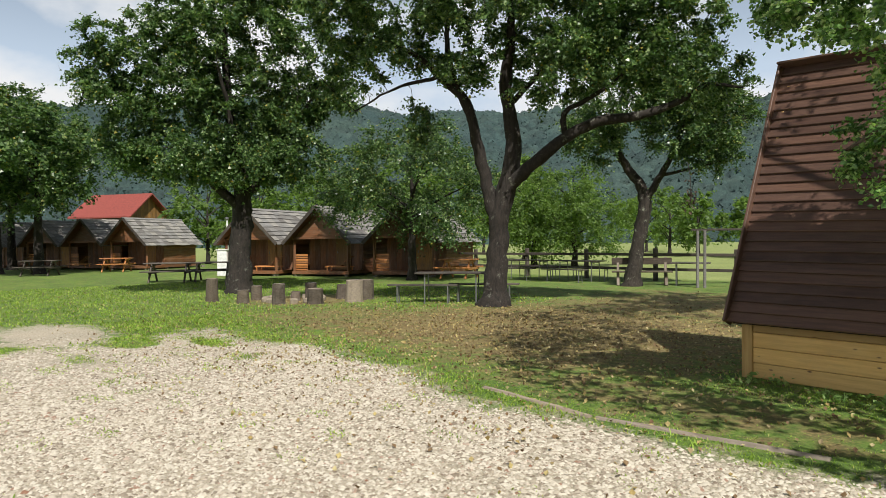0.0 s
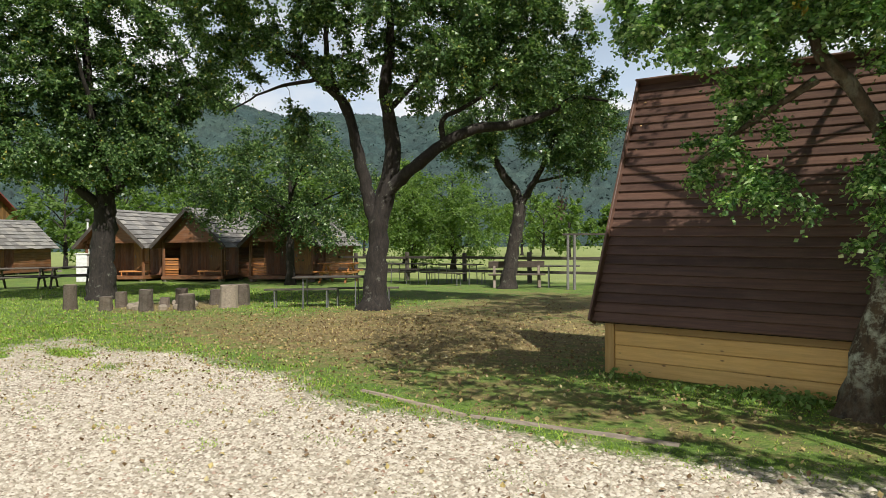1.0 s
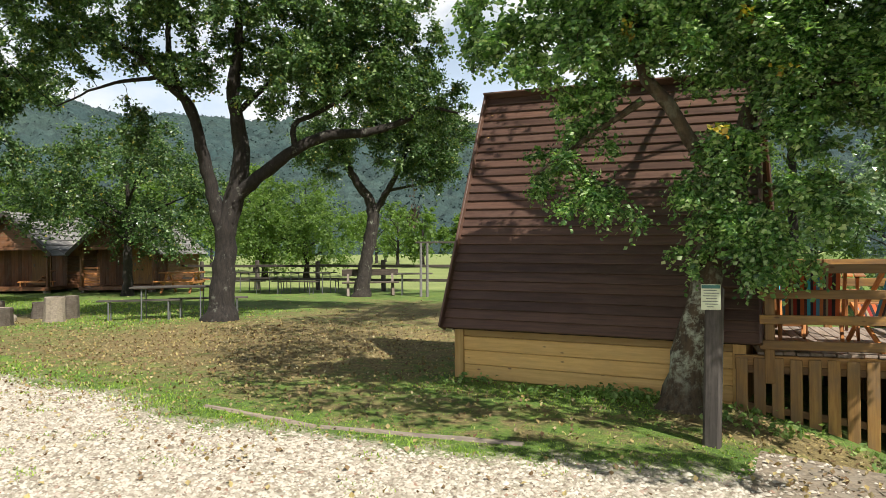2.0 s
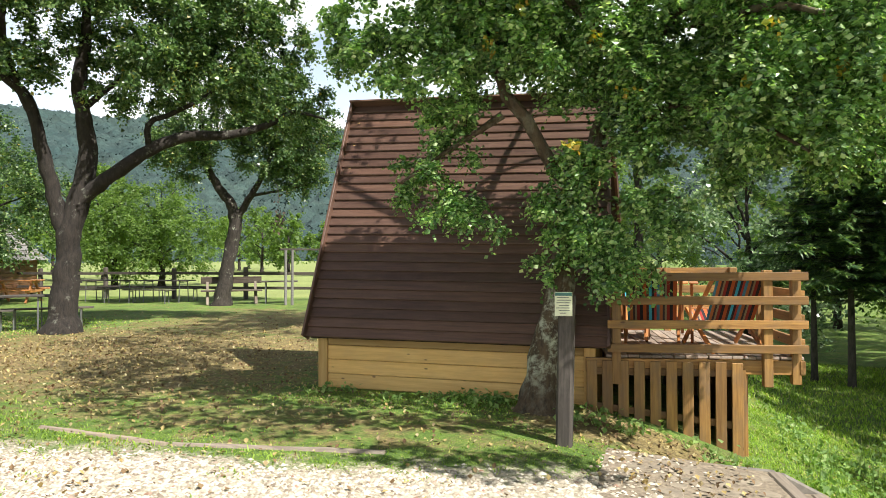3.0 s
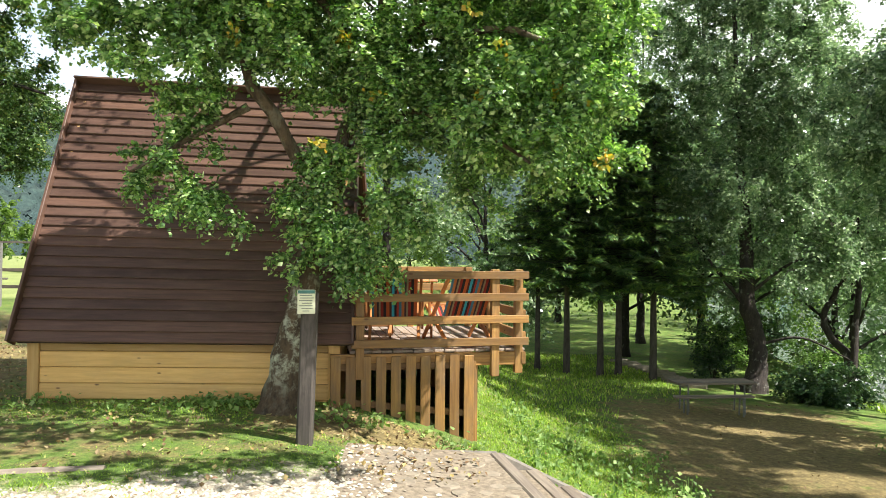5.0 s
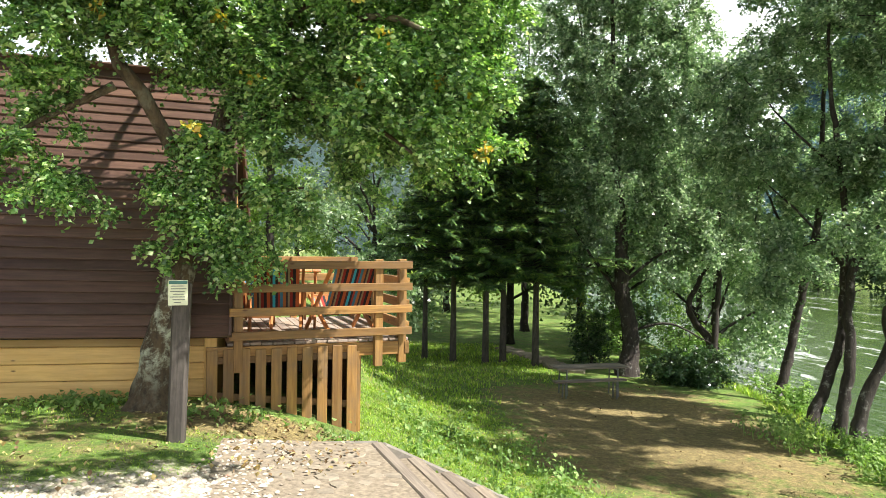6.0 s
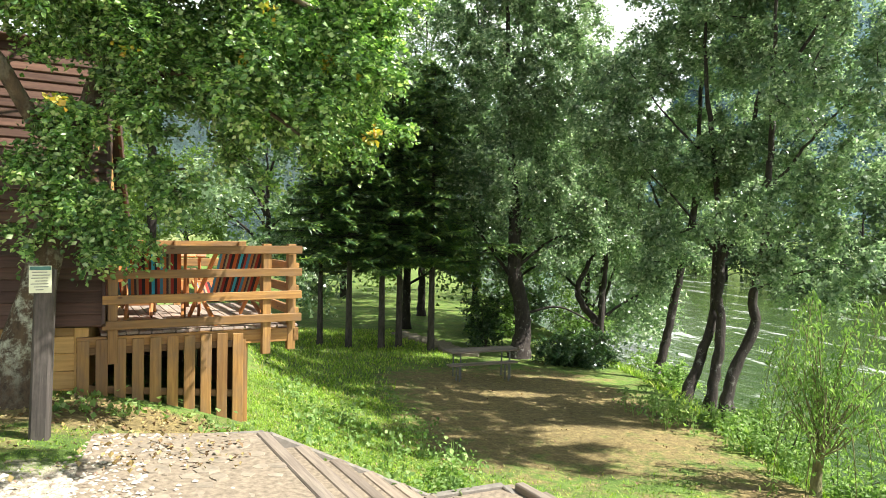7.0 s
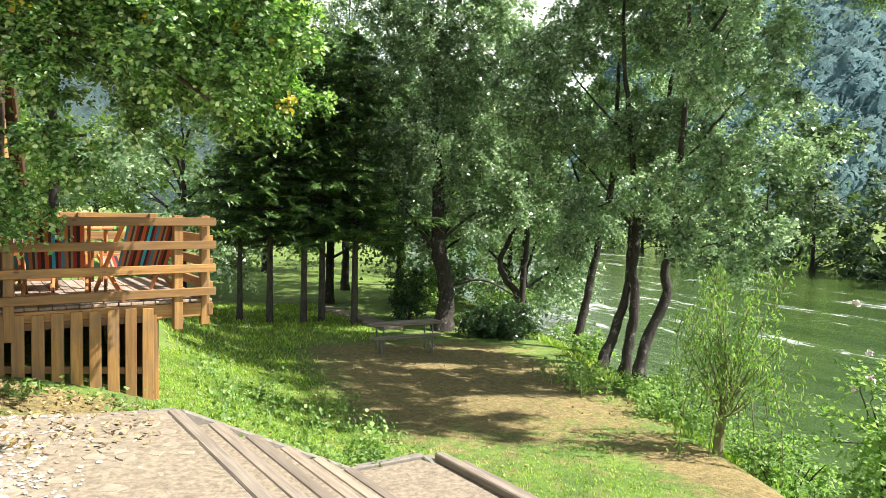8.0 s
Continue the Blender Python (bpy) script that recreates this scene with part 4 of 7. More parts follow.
# ---- trees ----
def near_tree():
    limbs = [
        [(0.53, 7.33, -0.02, 0.165), (0.60, 7.38, 0.5, 0.165), (0.68, 7.42, 0.94, 0.15), (0.78, 7.43, 1.45, 0.13), (0.91, 7.43, 1.96, 0.11), (1.02, 7.43, 2.19, 0.105), (1.11, 7.39, 2.58, 0.09), (1.23, 7.35, 2.9, 0.08), (1.42, 7.27, 3.4, 0.07), (1.55, 7.14, 4.2, 0.065), (1.6, 7.0, 5.2, 0.05), (1.6, 7.0, 6.0, 0.02)],
        [(1.0, 7.38, 2.1, 0.085), (0.78, 7.16, 2.35, 0.07), (0.62, 7.05, 2.62, 0.065), (0.50, 6.99, 2.82, 0.065), (0.34, 6.92, 3.05, 0.06), (0.30, 6.87, 3.25, 0.05), (0.2, 6.8, 3.7, 0.035), (0.0, 6.6, 4.3, 0.02)],
        [(0.30, 6.93, 2.87, 0.04), (0.03, 6.89, 2.72, 0.03), (-0.26, 6.82, 2.52, 0.022), (-0.69, 6.69, 2.22, 0.01)],
        [(1.08, 7.4, 2.4, 0.06), (1.5, 7.3, 2.75, 0.045), (2.1, 7.15, 3.0, 0.035), (2.8, 7.05, 2.95, 0.022), (3.4, 7.0, 2.6, 0.01)],
        [(1.3, 7.33, 3.1, 0.06), (1.9, 7.1, 3.7, 0.045), (2.6, 6.9, 4.0, 0.03), (3.2, 6.8, 3.9, 0.012)],
        [(1.4, 7.3, 3.3, 0.05), (0.9, 6.8, 3.9, 0.035), (0.2, 6.3, 4.4, 0.02), (-0.6, 6.1, 4.5, 0.01)],
        [(1.02, 7.43, 2.15, 0.035), (1.4, 7.6, 2.05, 0.025), (1.9, 7.7, 2.1, 0.012)],
        [(1.5, 7.2, 3.9, 0.05), (1.7, 6.5, 4.6, 0.03), (1.8, 5.6, 4.9, 0.012)],
        [(1.5, 7.15, 4.1, 0.05), (1.6, 8.0, 4.9, 0.03), (1.5, 8.9, 5.4, 0.012)],
        [(1.55, 7.1, 4.4, 0.045), (0.8, 7.2, 5.4, 0.03), (-0.2, 7.4, 6.2, 0.02), (-0.9, 7.2, 5.9, 0.01)],
        [(1.6, 7.0, 5.0, 0.04), (2.4, 7.3, 5.7, 0.03), (3.3, 7.5, 6.0, 0.012)],
    ]
    blobs = [
        (-0.5, 6.75, 2.25, 0.38, 0.3, 0.3), (-0.15, 6.8, 2.0, 0.28, 0.25, 0.2), (-0.15, 6.8, 2.8, 0.4, 0.35, 0.4), (-0.5, 6.5, 3.5, 0.8, 0.7, 0.55),
        (0.2, 6.7, 3.65, 0.7, 0.7, 0.6), (0.75, 6.85, 3.6, 0.6, 0.6, 0.6), (1.05, 7.2, 1.66, 0.38, 0.3, 0.35), (1.42, 7.2, 1.5, 0.3, 0.25, 0.28),
        (0.2, 7.0, 1.75, 0.18, 0.15, 0.13), (1.5, 7.0, 3.5, 0.6, 0.6, 0.6), (2.15, 7.0, 3.55, 0.7, 0.7, 0.65), (2.65, 7.05, 3.1, 0.65, 0.6, 0.6), (3.1, 7.0, 2.7, 0.5, 0.45, 0.45),
        (3.3, 6.95, 3.4, 0.45, 0.5, 0.5), (2.35, 7.2, 2.4, 0.45, 0.4, 0.35), (2.1, 7.1, 2.95, 0.5, 0.45, 0.4),
        (1.5, 7.0, 4.4, 0.9, 0.8, 0.5), (0.3, 6.5, 4.4, 0.9, 0.7, 0.5), (2.7, 6.8, 4.3, 0.8, 0.8, 0.6),
        (3.62, 6.95, 2.5, 0.2, 0.2, 0.12), (3.45, 6.9, 3.0, 0.4, 0.4, 0.4), (-0.3, 5.6, 4.8, 0.5, 0.4, 0.35), (3.4, 6.85, 3.9, 0.6, 0.6, 0.5), (3.1, 6.95, 2.35, 0.45, 0.35, 0.3), (2.45, 7.1, 2.0, 0.2, 0.2, 0.3),
        (-0.8, 5.8, 6.4, 1.0, 0.8, 0.5), (0.2, 5.6, 7.0, 1.0, 0.8, 0.5), (-1.2, 6.6, 6.8, 0.9, 0.8, 0.5), (0.9, 6.0, 7.2, 0.9, 0.8, 0.5), (1.7, 5.4, 4.7, 0.9, 0.6, 0.35), (0.2, 5.2, 5.7, 0.8, 0.6, 0.35), (0.8, 5.4, 5.0, 0.7, 0.5, 0.35), (-0.6, 7.3, 5.9, 1.1, 0.9, 0.6), (0.3, 7.2, 6.6, 1.0, 0.9, 0.6), (-1.3, 7.0, 5.3, 0.8, 0.7, 0.5), (-0.4, 8.2, 6.3, 0.9, 0.8, 0.5), (-0.2, 7.4, 7.4, 1.0, 1.0, 0.7), (0.95, 7.1, 1.95, 0.35, 0.25, 0.35), (1.55, 7.1, 2.55, 0.3, 0.3, 0.3), (1.7, 7.05, 2.9, 0.5, 0.4, 0.45), (0.75, 7.15, 1.45, 0.2, 0.15, 0.25), (1.25, 7.1, 1.35, 0.22, 0.2, 0.22), (2.5, 7.1, 2.75, 0.55, 0.45, 0.45), (3.0, 7.0, 3.3, 0.6, 0.5, 0.5), (1.7, 7.1, 1.95, 0.35, 0.3, 0.25),
    ]

    blobs += [(1.05, 7.05, 2.35, 0.32, 0.2, 0.35), (1.3, 7.0, 2.95, 0.4, 0.25, 0.4), (0.75, 6.95, 2.15, 0.25, 0.15, 0.22), (0.9, 7.0, 3.2, 0.35, 0.2, 0.3), (1.15, 7.0, 1.75, 0.35, 0.2, 0.3), (1.5, 6.1, 4.9, 0.8, 0.5, 0.35), (2.1, 5.7, 5.5, 0.8, 0.5, 0.4), (0.7, 6.2, 4.8, 0.7, 0.5, 0.35)]
    # unseen lumps high up, added to shade the ground and the roof
    blobs += [(2.0, 4.9, 4.9, 0.8, 0.5, 0.35), (1.2, 5.2, 4.9, 0.7, 0.5, 0.35)]
    blobs += [(0.2, 4.6, 4.7, 0.8, 0.5, 0.35), (1.2, 4.2, 4.8, 0.8, 0.5, 0.35), (-0.6, 5.0, 4.8, 0.7, 0.5, 0.35), (2.4, 4.2, 5.0, 0.8, 0.5, 0.35), (-1.1, 5.7, 5.2, 0.7, 0.5, 0.35)]
    limbs.append([(1.7, 6.5, 4.6, 0.035), (1.4, 5.4, 5.1, 0.028), (0.4, 4.7, 5.0, 0.02), (-0.6, 4.9, 4.9, 0.01)])
    blobs += [(-0.6, 8.3, 8.4, 1.3, 1.2, 0.8), (-0.2, 9.8, 9.0, 1.3, 1.2, 0.8), (0.6, 8.6, 9.4, 1.3, 1.2, 0.8), (-1.3, 7.4, 8.2, 1.0, 0.9, 0.7), (0.2, 10.9, 9.2, 1.2, 1.0, 0.7), (-0.9, 9.3, 8.9, 1.0, 1.0, 0.7)]
    # right-half boughs copied and scaled towards the camera, to fit its view
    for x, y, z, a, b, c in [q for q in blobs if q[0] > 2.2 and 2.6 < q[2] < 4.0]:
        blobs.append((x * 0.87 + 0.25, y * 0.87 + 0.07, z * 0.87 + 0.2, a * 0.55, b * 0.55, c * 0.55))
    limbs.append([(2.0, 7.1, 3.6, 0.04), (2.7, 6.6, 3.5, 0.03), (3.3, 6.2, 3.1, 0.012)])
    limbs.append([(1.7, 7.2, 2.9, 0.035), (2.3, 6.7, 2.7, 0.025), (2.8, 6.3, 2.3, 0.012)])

    # unseen boughs overhead, added to shade the yard
    blobs += [(x, y, z, 0.55, 0.35, 0.28) for x, y, z in ((1.8, 4.9, 4.2), (2.6, 4.9, 4.3), (3.4, 5.0, 4.4), (4.2, 5.1, 4.6), (4.9, 5.3, 4.8), (2.4, 5.6, 4.5), (3.4, 5.6, 4.6), (4.2, 3.8, 4.5), (4.8, 4.0, 4.7), (3.5, 3.9, 4.5))]
    limbs.append([(1.7, 6.5, 4.6, 0.035), (2.6, 5.6, 4.7, 0.028), (3.6, 5.0, 4.6, 0.02), (4.8, 4.2, 4.7, 0.01)])
    shade_lumps = [b for b in blobs if b[2] >= 4.6 or b[1] < 5.8]
    blobs = [b for b in blobs if b not in shade_lumps]

    def yellow(root, rng):
        # loose leaves above the view, added to cast dappled shade
        top = Geo()
        for x, y, z, a, b, c in shade_lumps:
            d = unit(rng.standard_normal((230, 3))) * rng.uniform(0.2, 1, (230, 1)) ** 0.5
            leaf_geo(top, np.array([x, y, z]) + d * [a, b, c], 0.11 if z < 7 else 0.17, rng, 0.4, 0.4, small=True)
        part("upper_crown", top, M_LEAF_NEAR, root)
        for x, y, z, n in ((3.55, 6.83, 2.41, 26), (3.17, 7.06, 3.10, 22), (1.15, 6.95, 3.5, 26), (0.2, 6.75, 3.5, 16), (0.95, 6.9, 2.55, 16), (2.45, 7.0, 3.05, 14), (2.65, 6.9, 3.45, 12), (1.45, 6.95, 3.02, 10), (3.45, 6.9, 2.95, 8), (2.35, 6.75, 3.75, 9), (0.55, 6.7, 3.75, 9)):
            g = Geo()
            # scaled towards the camera, so the sprigs show before the leaves in its view
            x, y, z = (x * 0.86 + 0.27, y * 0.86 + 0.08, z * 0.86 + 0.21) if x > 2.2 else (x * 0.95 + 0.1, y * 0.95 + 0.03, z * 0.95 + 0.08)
            leaf_geo(g, np.array([x, y, z]) + rng.normal(0, 0.042, (n, 3)), 0.055, rng, 0.3)
            tagged(part("yellowed_sprig", g, M_YELLOW, root), "sprig of yellowed leaves", kind="stuff")

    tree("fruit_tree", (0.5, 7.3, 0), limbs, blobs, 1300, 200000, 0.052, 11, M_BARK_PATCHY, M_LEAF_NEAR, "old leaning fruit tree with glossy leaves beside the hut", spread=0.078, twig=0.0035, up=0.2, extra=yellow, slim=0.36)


near_tree()


def orchard_b():
    limbs = [
        [(-10.17, 11.39, 0.0, 0.30), (-10.17, 11.5, 1.2, 0.25), (-10.10, 11.52, 2.13, 0.24), (-9.88, 11.66, 3.04, 0.21), (-9.78, 11.68, 3.81, 0.18), (-9.72, 11.41, 5.06, 0.14), (-9.43, 11.32, 6.13, 0.10), (-9.31, 11.13, 7.2, 0.05), (-9.2, 11.0, 8.4, 0.02)],
        [(-10.14, 11.50, 1.75, 0.17), (-10.28, 11.34, 2.66, 0.15), (-10.36, 11.07, 3.83, 0.13), (-10.40, 10.78, 4.72, 0.11), (-10.66, 10.27, 5.22, 0.085), (-10.87, 9.79, 5.7, 0.06), (-11.3, 8.9, 6.1, 0.03)],
        [(-10.36, 10.92, 4.34, 0.08), (-10.48, 10.45, 5.34, 0.07), (-10.37, 10.22, 6.17, 0.055), (-10.12, 10.19, 6.9, 0.04), (-10.0, 10.1, 8.0, 0.02)],
        [(-9.9, 11.6, 2.75, 0.16), (-9.35, 11.75, 3.15, 0.15), (-8.67, 12.2, 3.78, 0.13), (-8.07, 12.64, 4.11, 0.12), (-7.4, 13.14, 4.18, 0.10), (-6.71, 13.57, 4.42, 0.07), (-6.2, 13.82, 4.72, 0.045), (-5.6, 14.2, 4.6, 0.02)],
        [(-8.67, 12.2, 3.78, 0.07), (-8.6, 12.1, 4.3, 0.06), (-8.2, 12.43, 4.6, 0.05), (-7.69, 12.76, 4.95, 0.04), (-7.2, 13.0, 5.6, 0.02)],
        [(-9.75, 11.5, 4.6, 0.07), (-9.0, 12.0, 5.4, 0.05), (-8.3, 12.6, 6.2, 0.03)],
        [(-10.7, 10.2, 5.25, 0.05), (-11.3, 9.4, 5.0, 0.03), (-11.8, 8.7, 4.5, 0.015)],
    ]
    blobs = [(-11.1, 9.2, 6.3, 1.5, 1.6, 1.1), (-9.8, 10.7, 7.2, 1.8, 1.8, 1.2), (-8.5, 12.1, 6.4, 1.7, 1.7, 1.2), (-7.2, 13.3, 5.6, 1.4, 1.4, 0.9), (-6.2, 14.1, 4.9, 1.0, 1.0, 0.8), (-9.2, 11.0, 8.2, 1.7, 1.7, 0.9), (-7.6, 12.8, 7.0, 1.3, 1.3, 0.9), (-11.9, 8.5, 5.4, 0.8, 0.9, 0.8), (-8.9, 12.0, 5.0, 1.1, 1.1, 0.6), (-11.2, 10.0, 4.2, 0.5, 0.5, 0.6), (-9.9, 10.4, 5.6, 0.8, 0.8, 0.7), (-10.8, 7.6, 6.9, 1.2, 1.1, 0.8), (-9.6, 8.3, 7.6, 1.3, 1.2, 0.9), (-9.0, 9.5, 6.4, 1.0, 1.0, 0.7), (-7.6, 11.4, 5.2, 0.9, 0.9, 0.6), (-7.8, 12.6, 6.0, 1.4, 1.4, 1.0), (-6.7, 13.5, 6.5, 1.2, 1.2, 0.9), (-8.3, 12.2, 7.6, 1.3, 1.3, 0.9)]
    tree("pear_tree", (-10.17, 11.39, 0), limbs, blobs, 800, 104000, 0.080, 21, M_BARK, M_LEAF_PEAR, "large old forked pear tree on bare earth", spread=0.13, twig=0.006, up=0.25)


orchard_b()


def orchard_c():
    limbs = [
        [(-11.95, 18.95, -0.06, 0.27), (-11.83, 19.1, 1.2, 0.22), (-11.64, 19.22, 2.46, 0.21), (-11.70, 19.12, 3.19, 0.16), (-12.06, 18.78, 3.92, 0.13), (-12.26, 18.48, 4.82, 0.09), (-12.21, 18.29, 6.2, 0.04)],
        [(-11.64, 19.2, 2.7, 0.13), (-11.17, 19.46, 3.52, 0.10), (-10.68, 19.65, 4.55, 0.07), (-10.33, 19.73, 5.6, 0.03)],
        [(-11.2, 19.45, 3.5, 0.06), (-10.4, 20.0, 3.7, 0.04), (-9.6, 20.5, 3.9, 0.02)],
    ]
    blobs = [(-11.7, 18.7, 6.0, 1.7, 1.7, 1.3), (-10.65, 19.6, 5.0, 1.3, 1.3, 0.9), (-9.9, 20.2, 4.4, 1.0, 1.0, 0.8), (-12.6, 18.2, 4.7, 1.1, 1.1, 0.8), (-10.2, 19.8, 5.9, 1.4, 1.4, 0.9), (-13.0, 18.0, 5.5, 0.9, 0.9, 0.7), (-10.9, 19.3, 6.9, 1.5, 1.5, 1.0), (-9.5, 20.3, 5.4, 1.1, 1.1, 0.9)]
    def withered(root, rng):
        g, w = Geo(), Geo()
        tube_geo(w, [(-9.75, 18.7, 3.75), (-9.45, 18.35, 3.3), (-9.38, 18.25, 2.5)], [0.012, 0.010, 0.008], 5)
        leaf_geo(g, np.array([-9.37, 18.25, 2.65]) + rng.normal(0, 1, (60, 3)) * [0.10, 0.10, 0.26], 0.11, rng, 0.1, 0.3, out=np.array([0, 0, -1.5]))
        twig_ = part("withered_bough", w, M_BARK, root, "dead twig hanging from the crown")
        part("withered_leaves", g, M_WITHERED, twig_, "dark shrivelled leaves")

    tree("pear_tree", (-11.95, 18.95, -0.06), limbs, blobs, 540, 50000, 0.085, 23, M_BARK_LICHEN, M_LEAF_PEAR, "ivy-clad leaning pear tree beside a bench", spread=0.17, twig=0.009, up=0.25, extra=withered)


orchard_c()


def orchard_a():
    limbs = [
        [(-18.92, 8.74, 0.0, 0.38), (-18.96, 8.78, 1.55, 0.33), (-18.88, 8.86, 2.94, 0.28), (-18.81, 8.68, 4.32, 0.20), (-18.6, 8.28, 6.31, 0.12), (-18.4, 8.2, 8.5, 0.05)],
        [(-18.9, 8.8, 2.6, 0.16), (-19.2, 7.8, 3.6, 0.12), (-19.4, 6.7, 4.8, 0.07), (-19.6, 5.6, 5.8, 0.03)],
        [(-18.9, 8.85, 2.9, 0.15), (-18.4, 9.6, 3.9, 0.11), (-17.9, 10.3, 5.3, 0.06), (-17.5, 10.8, 6.4, 0.03)],
        [(-18.8, 8.7, 3.6, 0.12), (-18.0, 8.2, 5.0, 0.08), (-17.4, 7.6, 6.5, 0.04)],
    ]
    blobs = [(-19.5, 5.5, 6.0, 1.4, 1.3, 1.3), (-19.7, 5.9, 4.4, 1.0, 1.0, 0.8), (-18.9, 6.7, 7.4, 1.5, 1.5, 1.3), (-18.1, 8.5, 7.9, 1.7, 1.7, 1.4), (-18.1, 9.9, 5.5, 1.4, 1.4, 1.3), (-17.5, 10.7, 6.4, 1.2, 1.2, 1.0), (-18.8, 8.7, 4.3, 1.5, 1.5, 0.9), (-19.0, 7.5, 5.5, 1.5, 1.5, 1.3), (-17.6, 8.8, 9.2, 1.5, 1.5, 1.0), (-18.3, 6.8, 4.2, 1.1, 1.1, 0.8), (-16.9, 10.3, 7.6, 1.0, 1.0, 0.8), (-16.9, 11.1, 6.0, 0.8, 0.8, 0.7), (-19.2, 4.9, 7.0, 0.9, 0.9, 0.8), (-18.5, 8.8, 3.7, 1.5, 1.5, 0.6), (-19.2, 7.2, 3.9, 1.2, 1.2, 0.7), (-17.8, 9.9, 4.2, 1.2, 1.2, 0.7), (-18.4, 8.0, 6.2, 1.4, 1.4, 1.1)]
    tree("pear_tree", (-18.92, 8.74, 0), limbs, blobs, 800, 108000, 0.095, 25, M_BARK, M_LEAF_PEAR, "big round pear tree on the lawn before cabins", spread=0.16, twig=0.01, up=0.25)


orchard_a()


def simple_tree(name, x, y, tall, wide, seed, leaf_mat, label, trunk=0.16, clear=0.3, leaves=7000, size=0.14, lean=(0, 0), bark_mat=None, clusters=260, z=None, group="", spread=0.3, slim=0.45):
    """A tree with a straight or leaning stem, forked limbs and a lumpy crown."""
    rng = random.Random(seed)
    z0 = float(height(x, y)) if z is None else z
    lx, ly = lean
    top = Vector((x + lx, y + ly, z0 + tall * 0.92))
    mid = Vector((x + lx * 0.35 + rng.uniform(-0.1, 0.1), y + ly * 0.35, z0 + tall * 0.45))
    low = Vector((x + lx * 0.1, y + ly * 0.1, z0 + tall * 0.2))
    limbs = [[(x, y, z0, trunk), (*low, trunk * 0.82), (*mid, trunk * 0.55), (*top, 0.015)]]
    blobs = []
    for k in range(9):
        a = k * 2.4 + rng.uniform(-0.4, 0.4)
        h = clear + (1 - clear) * (k + 0.6) / 9.5
        s = math.sin(math.pi * min(1, (h - clear) / (1 - clear) * 0.85 + 0.16)) ** 0.8
        r = wide * 0.55 * s
        f = min(1.0, h / 0.9)
        cx, cy = x + lx * f + r * 0.9 * math.cos(a), y + ly * f + r * 0.9 * math.sin(a)
        cz = z0 + tall * min(h, 0.93)
        b = wide * rng.uniform(0.24, 0.36) * (0.5 + 0.5 * s)
        blobs.append((cx, cy, cz, b, b, b * rng.uniform(0.7, 1.0)))
        zs = z0 + tall * max(clear * 0.8, h - 0.22)
        fs = max(0.1, h - 0.22) / 0.9
        sx, sy = x + lx * fs * 0.8, y + ly * fs * 0.8
        limbs.append([(sx, sy, zs, trunk * 0.32), ((sx + cx) / 2, (sy + cy) / 2, (zs * 0.4 + cz * 0.6), trunk * 0.22), (cx, cy, cz, 0.012)])
    return tree(name, (x, y, z0), limbs, blobs, clusters, leaves, size, seed, bark_mat or M_BARK, leaf_mat, label, spread=spread, twig=0.007, group=group, surface=2.0, slim=slim)


# alders along the bank: leaning stems
def alder(limbs, blobs, seed, label, clusters=400, leaves=23000):
    b = limbs[0][0]
    limbs = [[(x, y, z, r * 0.66) for x, y, z, r in limb] for limb in limbs]
    tree("alder_tree", b[:3], limbs, blobs, int(clusters * 0.75), int(leaves * 1.55), 0.080, seed, M_BARK_ALDER, M_LEAF_ALDER, label, spread=0.15, up=0.15, twig=0.007, group="alders on the river bank", slim=0.42)


def path_up(base, pts, r0):
    n = len(pts)
    return [(*base, r0)] + [(base[0] + dx, base[1] + dy, base[2] + dz, r0 * (1 - 0.85 * (k + 1) / n)) for k, (dx, dy, dz) in enumerate(pts)]


alder([[(11.7, 14.0, -1.9, 0.17), (12.1, 14.1, -1.0, 0.15), (12.4, 14.2, 0.1, 0.14), (12.6, 14.2, 0.95, 0.13), (12.8, 14.1, 2.2, 0.11), (12.75, 13.95, 3.9, 0.08), (12.6, 13.7, 5.7, 0.05), (12.5, 13.6, 7.6, 0.02)],
       [(12.6, 14.2, 0.95, 0.05), (12.0, 14.4, 2.4, 0.04), (11.2, 14.4, 3.8, 0.015)], [(12.8, 14.1, 2.2, 0.05), (13.5, 13.9, 3.4, 0.03), (14.1, 13.8, 4.6, 0.012)]],
      [(12.4, 13.8, 6.8, 1.5, 1.5, 1.5), (11.6, 14.2, 5.0, 1.4, 1.4, 1.4), (13.4, 13.8, 4.8, 1.2, 1.2, 1.2), (11.0, 14.3, 3.4, 1.0, 1.0, 0.9), (12.5, 14.0, 3.2, 1.2, 1.2, 0.9), (12.0, 13.6, 8.4, 1.3, 1.3, 1.1), (11.4, 14.2, 2.0, 0.7, 0.7, 0.6), (13.6, 14, 2.4, 0.8, 0.8, 0.7), (12.2, 13.6, 1.5, 0.9, 0.9, 0.6), (11.5, 14.0, 0.9, 0.5, 0.5, 0.4)], 41, "leaning alder with grey-green leaves at the water")
